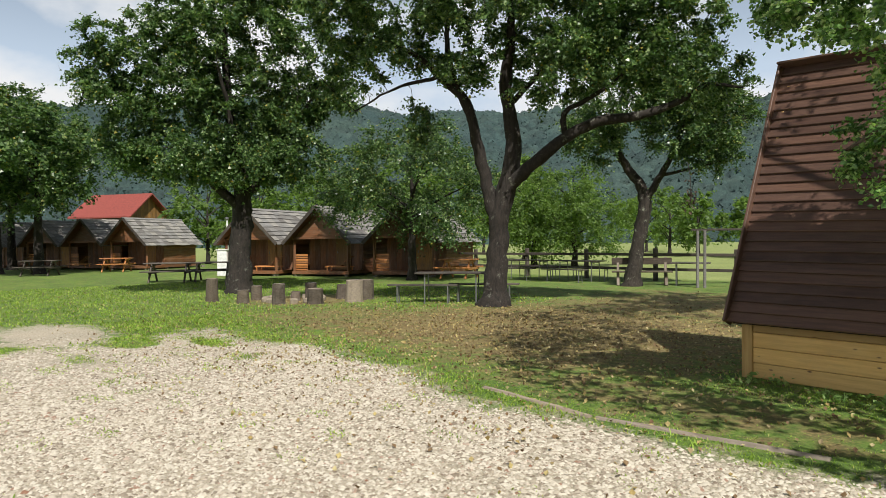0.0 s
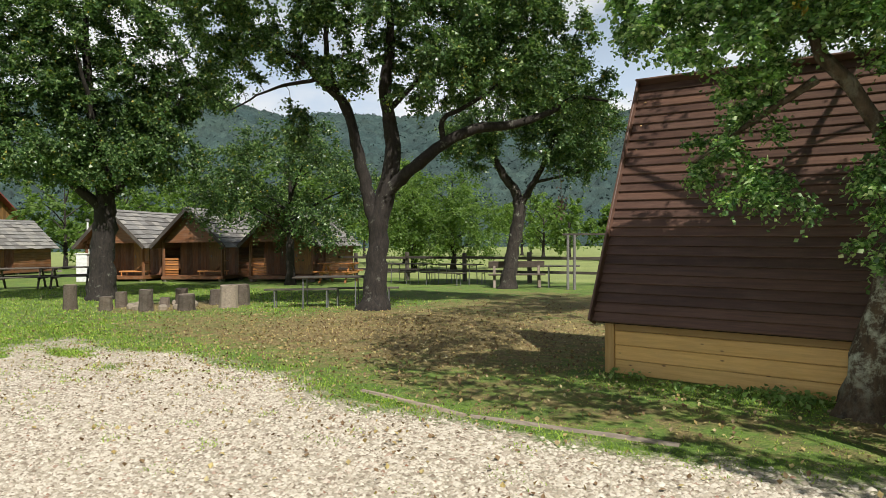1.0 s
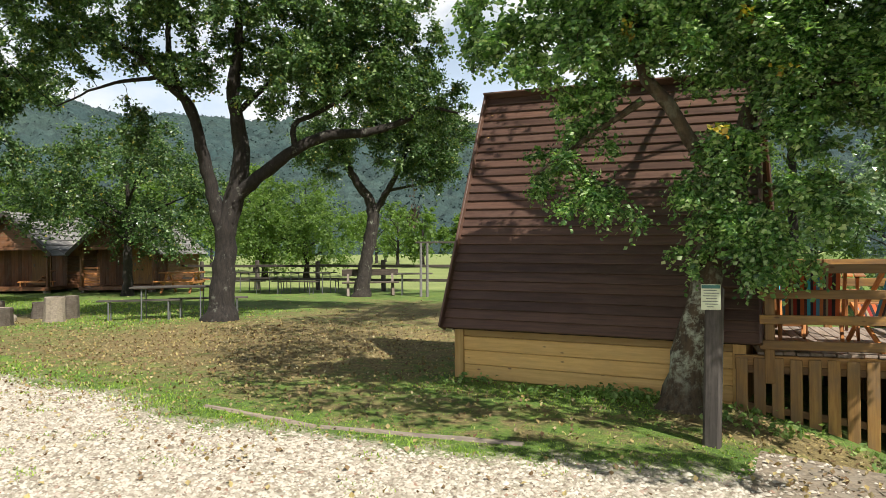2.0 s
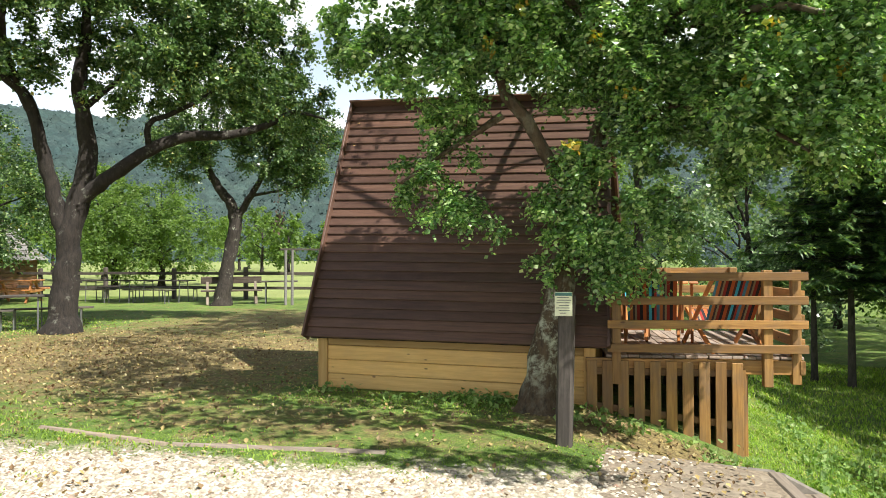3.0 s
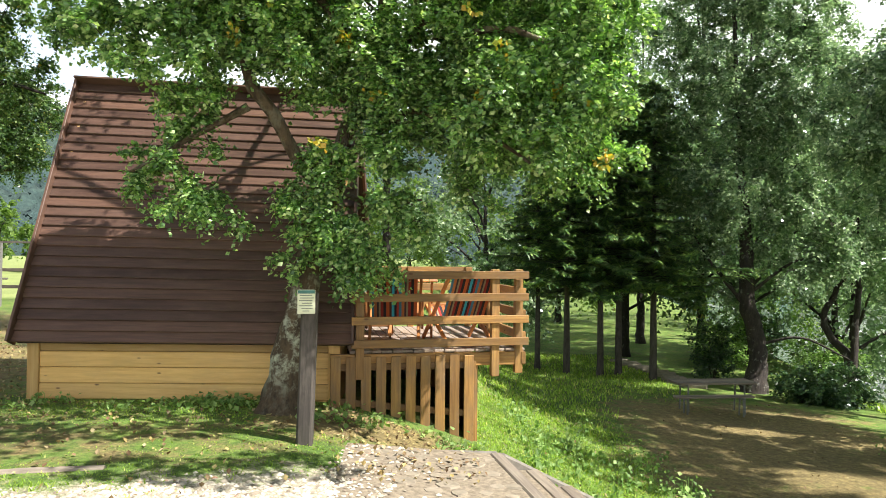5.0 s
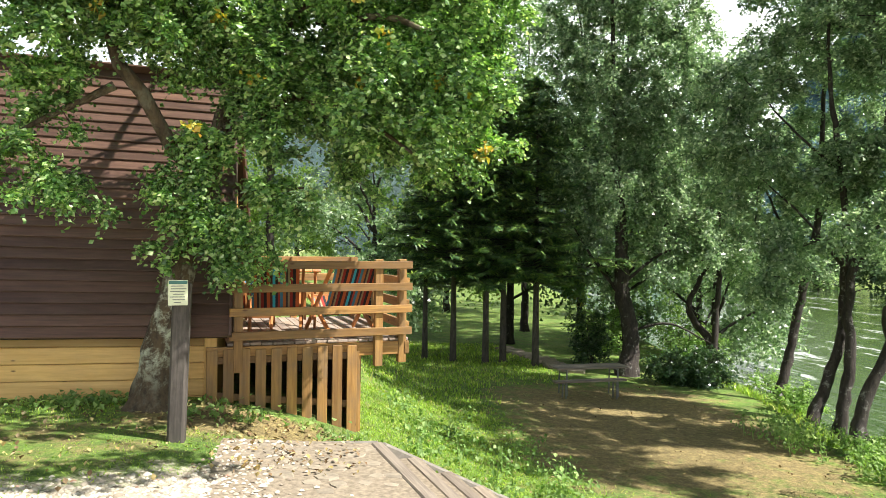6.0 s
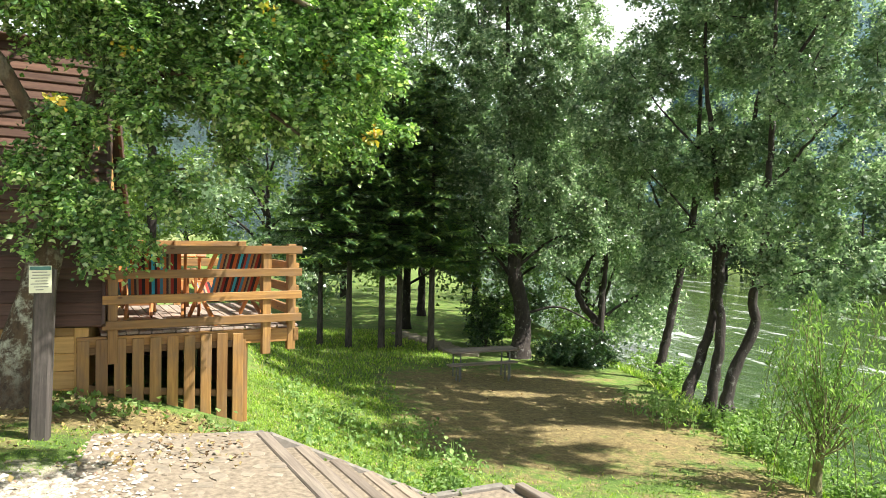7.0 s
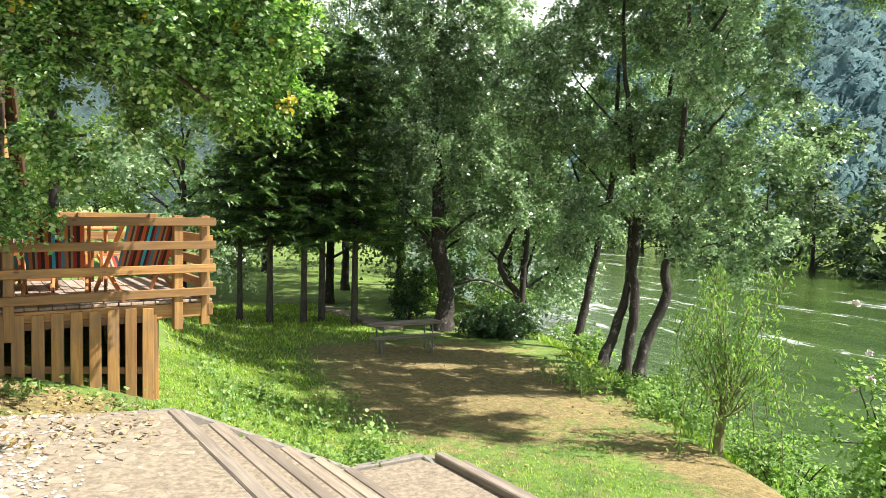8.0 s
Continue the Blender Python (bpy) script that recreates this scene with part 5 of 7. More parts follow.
alder([[(10.95, 11.9, -1.7, 0.17), (11.4, 12.0, -0.85, 0.15), (11.7, 12.05, -0.05, 0.14), (11.78, 12.1, 0.65, 0.13), (11.81, 12.1, 2.1, 0.10), (11.6, 12.1, 3.6, 0.08), (11.32, 12.0, 5.0, 0.05), (11.2, 11.9, 7.2, 0.02)],
       [(11.8, 12.1, 1.2, 0.05), (11.2, 12.5, 2.2, 0.035), (10.5, 12.9, 3.0, 0.012)], [(11.7, 12.1, 3.0, 0.05), (10.9, 12.6, 4.0, 0.03), (10.2, 13.0, 5.0, 0.012)]],
      [(11.3, 12.0, 6.3, 1.4, 1.4, 1.3), (10.5, 12.8, 4.8, 1.2, 1.2, 1.1), (10.7, 12.9, 2.9, 0.9, 0.9, 0.8), (11.6, 12.2, 3.4, 1.0, 1.0, 0.9), (9.9, 13.3, 3.9, 0.9, 0.9, 0.8), (11.3, 12.5, 1.7, 0.6, 0.6, 0.5), (11.0, 11.8, 8.0, 1.3, 1.3, 1.0), (10.9, 12.2, 1.7, 0.8, 0.8, 0.6), (10.5, 12.4, 0.9, 0.5, 0.5, 0.4)], 42, "dark-stemmed alder leaning over the lawn edge")
alder([[(11.35, 11.65, -1.85, 0.16), (11.55, 11.72, -1.0, 0.15), (11.70, 11.80, -0.3, 0.145), (11.72, 11.9, 0.6, 0.12), (11.9, 11.85, 1.9, 0.10), (12.3, 11.8, 3.6, 0.07), (12.6, 11.7, 5.6, 0.03)],
       [(11.75, 11.9, 1.0, 0.05), (12.4, 11.7, 2.4, 0.035), (13.0, 11.5, 3.6, 0.012)]],
      [(12.6, 11.6, 5.6, 1.3, 1.3, 1.3), (12.9, 11.3, 3.4, 1.0, 1.0, 0.9), (12.2, 11.9, 3.0, 0.9, 0.9, 0.8), (12.8, 11.5, 7.2, 1.2, 1.2, 1.0), (13.3, 11.2, 4.6, 0.8, 0.8, 0.8)], 43, "lichen-spotted alder stem beside a forked one", 320, 17000)
# its highest lumps are unseen, added to shade the lower lawn
alder([[(11.15, 11.0, -1.8, 0.18), (11.40, 11.1, -1.0, 0.16), (11.80, 11.02, -0.15, 0.14), (11.83, 11.1, 0.5, 0.12), (11.99, 11.02, 1.55, 0.10), (11.98, 10.95, 2.95, 0.085), (11.84, 10.8, 4.3, 0.065), (11.68, 10.6, 5.5, 0.045), (11.6, 10.4, 7.4, 0.02)],
       [(11.9, 11.0, 1.2, 0.06), (12.2, 10.2, 2.0, 0.045), (12.4, 9.3, 2.4, 0.03), (12.8, 8.5, 2.6, 0.012)], [(12.0, 11.0, 2.4, 0.05), (12.1, 10.0, 3.4, 0.035), (12.2, 9.0, 4.2, 0.012)], [(11.84, 10.8, 4.3, 0.05), (12.0, 9.0, 6.0, 0.04), (12.2, 7.4, 6.9, 0.03), (12.3, 5.9, 7.2, 0.012)], [(11.85, 11.05, 0.6, 0.035), (12.0, 10.0, 1.0, 0.025), (12.1, 9.1, 0.9, 0.01)]],
      [(12.1, 11.2, 5.6, 1.3, 1.3, 1.2), (11.51, 9.3, 4.2, 1.1, 1.1, 1.0), (12.03, 8.87, 3.33, 0.9, 0.9, 0.8), (11.94, 9.04, 2.28, 0.9, 0.9, 0.7), (12.47, 8.52, 2.72, 0.6, 0.6, 0.5), (11.42, 9.65, 2.2, 0.8, 0.8, 0.7), (12.03, 9.04, 1.15, 0.7, 0.7, 0.5), (11.98, 10.48, 6.72, 1.3, 1.3, 1.0), (12.03, 8.69, 4.54, 0.7, 0.7, 0.6), (11.9, 11.9, 3.0, 0.7, 0.7, 0.7), (11.6, 9.47, 0.54, 0.5, 0.5, 0.4), (12.2, 9.3, 5.6, 0.9, 0.9, 0.7), (11.3, 10.6, 1.9, 0.8, 0.8, 0.6), (11.8, 10.1, 1.1, 0.6, 0.6, 0.5), (12.2, 8.6, 7.4, 1.3, 1.3, 1.0), (12.4, 7.7, 6.6, 0.9, 0.9, 0.8), (12.2, 6.4, 6.8, 1.1, 1.0, 0.8), (11.6, 6.2, 7.8, 1.2, 1.1, 0.8), (12.8, 5.6, 7.2, 1.1, 1.0, 0.8), (12.9, 8.2, 5.4, 0.8, 0.8, 0.7), (11.6, 9.8, 8.0, 1.3, 1.3, 1.0)], 44, "crooked forked alder over the green river", 640, 40000)


def poplar():
    limbs = [[(9.95, 17.4, -1.6, 0.24), (10.08, 17.5, -0.79, 0.21), (9.9, 17.7, 0.43, 0.19), (9.88, 17.75, 1.81, 0.16), (9.75, 17.75, 3.33, 0.12), (9.57, 17.6, 4.8, 0.09), (9.4, 17.4, 6.6, 0.06), (9.3, 17.3, 9.5, 0.02)],
             [(9.95, 17.65, 0.2, 0.06), (9.2, 17.9, 1.2, 0.04), (8.6, 18.1, 2.2, 0.015)], [(9.9, 17.7, 0.6, 0.05), (10.8, 17.4, 1.4, 0.035), (11.6, 17.2, 1.6, 0.012)],
             [(10.05, 17.5, -0.6, 0.04), (11.0, 17.2, -0.4, 0.03), (12.0, 16.8, -0.9, 0.015)]]
    blobs = [(9.4, 17.5, 6.4, 1.3, 1.3, 1.3), (8.7, 18.1, 5.2, 1.0, 1.0, 1.1), (10.5, 17.3, 5.3, 1.1, 1.1, 1.1), (8.6, 18.4, 3.3, 0.8, 0.8, 0.9), (10.9, 17.4, 3.4, 1.0, 1.0, 0.9), (9.9, 17.8, 4.1, 1.0, 1.0, 1.0), (11.0, 16.8, 6.2, 1.0, 1.0, 1.0), (10.6, 17.6, 2.0, 0.8, 0.8, 0.7), (9.4, 17.3, 8.6, 1.3, 1.3, 1.3), (9.9, 17.2, 9.6, 1.2, 1.2, 1.0), (8.6, 17.6, 8.3, 0.9, 0.9, 0.9), (10.9, 17.0, 7.2, 1.1, 1.1, 1.0), (10.4, 16.9, 8.0, 1.1, 1.1, 1.0), (9.2, 18.1, 1.6, 0.5, 0.5, 0.4), (11.6, 17.1, 1.6, 0.7, 0.7, 0.6), (8.4, 18.2, 7.0, 0.9, 0.9, 1.0), (9.6, 17.5, 3.0, 1.2, 1.2, 1.0), (8.9, 17.9, 2.4, 0.8, 0.8, 0.7), (10.9, 17.3, 4.6, 1.2, 1.2, 1.1), (10.7, 17.2, 1.0, 0.8, 0.8, 0.6), (9.5, 17.8, 0.6, 0.6, 0.6, 0.5), (11.3, 17.4, 2.4, 0.9, 0.9, 0.8), (9.8, 17.5, 5.4, 1.3, 1.3, 1.1)]
    tree("alder_tree", (9.95, 17.4, -1.6), limbs, blobs, 680, 82000, 0.084, 51, M_BARK_ALDER, M_LEAF_ALDER, "tall straight alder with silvery green leaves by the lawn", up=0.15, spread=0.15, twig=0.008, slim=0.42)


poplar()


def bent_tree():
    limbs = [[(12.2, 17.2, -2.0, 0.17), (12.5, 17.6, -1.3, 0.15), (12.45, 17.9, -0.8, 0.11), (12.15, 18.1, -0.4, 0.09), (12.1, 18.2, 0.05, 0.08), (12.3, 18.2, 0.5, 0.07), (12.9, 18.1, 1.6, 0.05), (13.3, 18.0, 3.0, 0.02)],
             [(12.5, 17.6, -1.3, 0.09), (12.62, 17.7, -0.2, 0.08), (12.7, 17.7, 0.8, 0.06), (12.6, 17.6, 2.6, 0.02)]]
    blobs = [(12.9, 18.0, 2.6, 1.1, 1.1, 0.9), (12.0, 17.8, 1.8, 0.9, 0.9, 0.7), (13.4, 17.9, 1.4, 0.8, 0.8, 0.6), (12.5, 17.6, 3.6, 1.0, 1.0, 0.9)]
    tree("alder_tree", (12.2, 17.2, -2.0), limbs, blobs, 300, 14000, 0.08, 52, M_BARK_ALDER, M_LEAF_ALDER, "small alder with a stem bent like a bow", spread=0.16, slim=0.42)


bent_tree()


def fir(x, y, tall, wide, seed, label, clear=2.4):
    """A fir with whorls of drooping branches above a bare stem."""
    rng = np.random.default_rng(seed)
    z0 = float(height(x, y))
    root = thing("fir_tree", Matrix.Translation((x, y, z0)), label, "tree", "firs on the lawn")
    wg, lg = Geo(), Geo()
    r0 = 0.04 + 0.0075 * tall
    tube_geo(wg, [(x, y, z0 - 0.2), (x, y, z0 + 0.15), (x, y, z0 + tall * 0.5), (x, y, z0 + tall)], [r0 * 1.35, r0, r0 * 0.55, 0.01], 9, 0.05, rng)
    z = clear
    P, D = [], []
    while z < tall - 0.15:
        f = (z - clear) / (tall - clear)
        L = wide * (0.42 + 0.58 * (1 - f)) * (1 - f) ** 0.4
        n = 8
        a0 = rng.uniform(0, 6.28)
        for k in range(n):
            a = a0 + k * 6.283 / n + rng.normal(0, 0.15)
            l = L * rng.uniform(0.55, 1.15)
            zb = z + rng.normal(0, 0.09)
            s = np.linspace(0, 1, 6)
            droop = -rng.uniform(0.05, 0.30) * l * s ** 1.3 + 0.14 * l * s ** 3
            pts = np.stack([x + np.cos(a) * l * s, y + np.sin(a) * l * s, z0 + zb + droop + 0.05 * l], -1)
            tube_geo(wg, pts, np.linspace(0.018, 0.004, 6), 4, cap=False)
            m = int(9 + 26 * l)
            t = rng.uniform(0.12, 1.0, m)
            side = rng.choice([-1, 1], m)
            way = np.stack([np.cos(a) * np.ones(m), np.sin(a) * np.ones(m), -0.1 * np.ones(m)], -1)
            perp = np.stack([-np.sin(a) * side, np.cos(a) * side, rng.normal(-0.02, 0.16, m)], -1)
            d = way * rng.uniform(0.4, 0.9, m)[:, None] + perp * rng.uniform(0.3, 0.9, m)[:, None]
            d /= np.linalg.norm(d, axis=1, keepdims=True)
            q = np.stack([np.interp(t, s, pts[:, c]) for c in range(3)], -1)
            P.append(q)
            D.append(d * (l * 0.20 * (1.15 - t) + 0.11)[:, None])
        z += 0.20 + 0.10 * (1 - f)
    P, D = np.concatenate(P), np.concatenate(D)
    # each spray: a flat fan of slim needled twigs
    nor = np.array([0, 0, 1.0])
    for turn in (-0.85, -0.42, 0.0, 0.42, 0.85):
        c, s = np.cos(turn), np.sin(turn)
        d = np.stack([D[:, 0] * c - D[:, 1] * s, D[:, 0] * s + D[:, 1] * c, D[:, 2] + rng.normal(-0.03, 0.06, len(D))], -1) * (1.0 - 0.45 * abs(turn))
        side = np.cross(d, nor)
        side *= 0.025 / (np.linalg.norm(side, axis=1, keepdims=True) + 1e-6)
        v = np.stack([P, P + d * 0.45 + side, P + d, P + d * 0.45 - side], 1).reshape(-1, 3)
        k = np.arange(len(P))[:, None] * 4
        lg.add(v, np.concatenate([k + [0, 1, 2], k + [0, 2, 3]]))
    part("trunk", wg, M_BARK_FIR, root, smooth=True)
    part("crown", lg, M_NEEDLE, root)


for k, (x, y, tall, wide) in enumerate(((4.95, 19.7, 5.8, 1.8), (5.6, 18.9, 7.0, 2.3), (6.5, 18.9, 7.3, 2.3), (7.1, 19.3, 7.7, 2.4), (7.85, 18.7, 8.0, 2.7))):
    fir(x, y, tall, wide, 60 + k, "slim dark fir with bare lower stem" if tall < 6 else "dark green fir with drooping branches over the lawn")

# trees beyond the deck and firs
for k, (x, y, tall, wide, mat_) in enumerate(((0.5, 46, 6.5, 5.0, M_LEAF_FAR), (5.0, 44, 7, 5.5, M_LEAF_FAR), (8.5, 36, 8, 5.5, M_LEAF_FAR), (12.5, 38, 17, 9, M_LEAF_ALDER), (10.2, 27.5, 14, 7, M_LEAF_ALDER), (14.5, 28, 16, 8, M_LEAF_ALDER), (3.8, 24.5, 6.5, 4.2, M_LEAF_ALDER), (18, 36, 12, 8, M_LEAF_FAR), (-4, 46, 8, 7, M_LEAF_FAR), (15.3, 23, 7, 5, M_LEAF_ALDER), (12.2, 22.5, 12, 6, M_LEAF_ALDER), (8.6, 24.0, 9.5, 5.0, M_LEAF_PEAR), (11.6, 25.0, 15.5, 6.5, M_LEAF_ALDER), (14.6, 21.0, 11, 5.5, M_LEAF_ALDER))):
    simple_tree("broadleaf_tree", x, y, tall, wide, 80 + k, mat_, "broadleaf tree at the far end of the lawn", leaves=9000, size=0.16, clusters=200, clear=0.2, spread=0.34)

# orchard and edge trees beyond the fence and behind the cabins
far_trees = [(-24.8, 27.6, 5.2, 4.6, M_LEAF_FAR), (-23.3, 29.2, 5.4, 4.8, M_LEAF_FAR), (-30, 52, 5, 4, M_LEAF_FAR), (-24, 50, 4.6, 2.6, M_LEAF_FAR), (-20, 46, 4.6, 2.0, M_LEAF_FAR), (-38, 60, 6, 5, M_LEAF_FAR), (-45, 66, 6, 5, M_LEAF_FAR), (-14, 62, 6, 5, M_LEAF_FAR), (-27, 80, 7, 6, M_LEAF_FAR), (-50, 75, 8, 7, M_LEAF_FAR), (-36, 38, 6.5, 5, M_LEAF_FAR), (-44, 34, 7.5, 6, M_LEAF_FAR), (-52, 30, 8, 6, M_LEAF_FAR), (-62, 34, 9, 7, M_LEAF_FAR), (-8, 75, 7, 6, M_LEAF_FAR), (-60, 55, 9, 8, M_LEAF_FAR), (-33, 24.5, 5.5, 4.5, M_LEAF_FAR), (-55, 24, 6, 5, M_LEAF_FAR), (-50, 18.6, 6.5, 6, M_LEAF_FAR), (-53, 22, 7, 6, M_LEAF_FAR), (-46, 21, 6, 5, M_LEAF_FAR), (-42, 28, 8, 7, M_LEAF_FAR), (-37, 31, 7.5, 6.5, M_LEAF_FAR), (-33, 33, 7, 6, M_LEAF_FAR)]
for k, (x, y, tall, wide, mat_) in enumerate(far_trees):
    simple_tree("orchard_tree", x, y, tall, wide, 120 + k, mat_, "orchard tree standing in the meadow beyond the fence", leaves=12000 if k < 2 else 2400, size=0.13 if k < 2 else 0.28, clusters=200 if k < 2 else 60, clear=0.25, trunk=0.17, spread=0.3)

# trees on the lawn by the far cabins
for k, (x, y, tall, wide) in enumerate(((-43.5, 4.6, 10.5, 8.0), (-41.1, 6.3, 9.0, 6.0), (-45, 1.0, 10, 8), (-50, 6, 10, 7), (-36.5, 1.0, 9.5, 7.0))):
    simple_tree("lawn_tree", x, y, tall, wide, 160 + k, M_LEAF_PEAR, "leafy old tree on the lawn by the cabins", leaves=14000, size=0.20, clusters=190, clear=0.44, trunk=0.28, spread=0.32)

# smaller apple tree before the middle cabins
simple_tree("apple_tree", -20.2, 16.2, 6.1, 4.7, 171, M_LEAF_PEAR, "round apple tree in front of a cabin", leaves=26000, size=0.10, clusters=460, clear=0.36, trunk=0.18, spread=0.24)

# a second fruit tree behind the hut and the deck, made tall and wide to shade the ground
simple_tree("fruit_tree", 1.2, 12.6, 11.5, 6.4, 172, M_LEAF_PEAR, "tall fruit tree standing behind the hut and deck", leaves=44000, size=0.085, clusters=520, clear=0.45, trunk=0.085, spread=0.2, z=float(height(1.5, 12.2)))

# trees along the far bank
for k in range(15):
    y = -30 + k * 8.5
    x = float(bank_x(min(y, 60))) + 37 + 3 * math.sin(k * 2.1)
    simple_tree("bank_tree", x, y, 9 + 3 * math.sin(k * 1.7), 10, 200 + k, M_LEAF_BANK, "bushy tree on the far river bank", leaves=5600, size=0.42, clusters=110, clear=0.0, z=-2.6, spread=0.55)


def bush(name, x, y, z, rx, ry, rz, seed, leaves, size, mat_, label, clusters=120, slim=0.42, spread=0.13):
    rng = random.Random(seed)
    limbs = []
    for k in range(6):
        a = k * 1.05 + rng.uniform(-0.3, 0.3)
        limbs.append([(x + 0.03 * math.cos(a), y + 0.03 * math.sin(a), z, 0.018), (x + rx * 0.35 * math.cos(a), y + ry * 0.35 * math.sin(a), z + rz * 0.8, 0.012), (x + rx * 0.7 * math.cos(a), y + ry * 0.7 * math.sin(a), z + rz * 1.5, 0.005)])
    blobs = [(x + rx * 0.5 * math.cos(b), y + ry * 0.5 * math.sin(b), z + rz * (0.8 + 0.5 * math.sin(b * 3)), rx * 0.6, ry * 0.6, rz * 0.7) for b in (0.3, 1.6, 2.9, 4.1, 5.3)]
    return tree(name, (x, y, z), limbs, blobs, clusters, leaves, size, seed, M_BARK_ALDER, mat_, label, spread=spread, twig=0.004, slim=slim, category="bush")


bush("bank_bush", 10.95, 16.2, -1.9, 0.95, 0.8, 0.52, 301, 8000, 0.085, M_LEAF_DARK, "dark leafy bush on the river bank", 200)
bush("bank_bush", 9.75, 19.4, -1.8, 0.6, 0.6, 0.8, 302, 2600, 0.09, M_LEAF_DARK, "dark bush behind the tall alder")
for k, (x, y, s) in enumerate(((9.6, 8.0, 0.55), (10.2, 9.3, 0.5), (9.3, 6.2, 0.6), (9.9, 7.2, 0.6), (12.6, 15.4, 0.6), (11.5, 13.0, 0.45), (10.3, 5.2, 0.6), (13.4, 20.5, 1.0), (11.0, 22.0, 1.0), (12.5, 24.0, 1.1), (9.0, 4.6, 0.6))):
    bush("bank_bush", x, y, float(height(x, y)), s, s, s * 0.8, 310 + k, 3000, 0.06 if s < 0.9 else 0.09, M_LEAF_LIGHT, "light green scrub on the river bank", 110)


def willow():
    """A young willow with hanging twigs."""
    rng = np.random.default_rng(77)
    b = np.array([8.6, 6.57, float(height(8.6, 6.57))])
    root = thing("willow", Matrix.Translation(b), "young willow with hanging yellow-green twigs", "tree")
    wg, lg = Geo(), Geo()
    tube_geo(wg, [b - [0, 0, 0.1], b + [0, 0, 0.2], b + [0.05, 0, 0.5]], [0.075, 0.06, 0.055], 8, 0.06, rng)
    P, D = [], []
    for k in range(46):
        a = rng.uniform(0, 6.28)
        out = np.array([np.cos(a), np.sin(a), 0])
        r, h = rng.uniform(0.15, 0.7), rng.uniform(0.75, 1.6) + (0.8 if k % 4 == 0 else 0)
        top = b + out * r + [0.15, 0, h]
        if k % 3 == 0:
            ways = [b + [0.05, 0, 0.45], b + out * r * 0.35 + [0.1, 0, h * 0.55], top, top + out * 0.08 + [0, 0, 0.18]]
        else:
            d = rng.uniform(0.5, 1.3)
            ways = [b + [0.05, 0, 0.45], b + out * r * 0.3 + [0.1, 0, h * 0.6], top, top + out * 0.17 + [0, 0, -d * 0.4], top + out * 0.22 + [0, 0, -d]]
        line_ = smooth_path(ways, 0.07)
        tube_geo(wg, line_, np.linspace(0.011, 0.002, len(line_)), 5, cap=False)
        for q in line_[int(len(line_) * 0.3):]:
            P.append(q + rng.normal(0, 0.05, (5, 3)))
    P = np.concatenate(P)
    leaf_geo(lg, P, 0.075, rng, 0.1, 0.17, out=np.array([0, 0, -1.4]))
    part("trunk", wg, M_BARK_WILLOW, root, smooth=True)
    part("crown", lg, M_LEAF_LIGHT, root)


willow()


def rose_bush():
    rng = np.random.default_rng(78)
    root = bush("rose_bush", 7.95, 4.0, float(height(7.95, 4.0)), 0.6, 0.55, 1.0, 79, 7000, 0.05, M_LEAF_LIGHT, "rose bush with pale pink blooms and rosebuds", 90)
    for k in range(9):
        p = np.array([7.75, 4.15, 0.25]) + rng.normal(0, 1, 3) * [0.28, 0.22, 0.34]
        g = Geo()
        leaf_geo(g, p + rng.normal(0, 0.012, (12, 3)), 0.04, rng, 0.5, 0.5)
        part("bloom", g, M_ROSE, root, "pale pink rose")


M_ROSE = island("rose_petal", [(0, (0.78, 0.62, 0.62)), (0.8, (0.82, 0.76, 0.74)), (1, (0.65, 0.28, 0.32))])
rose_bush()


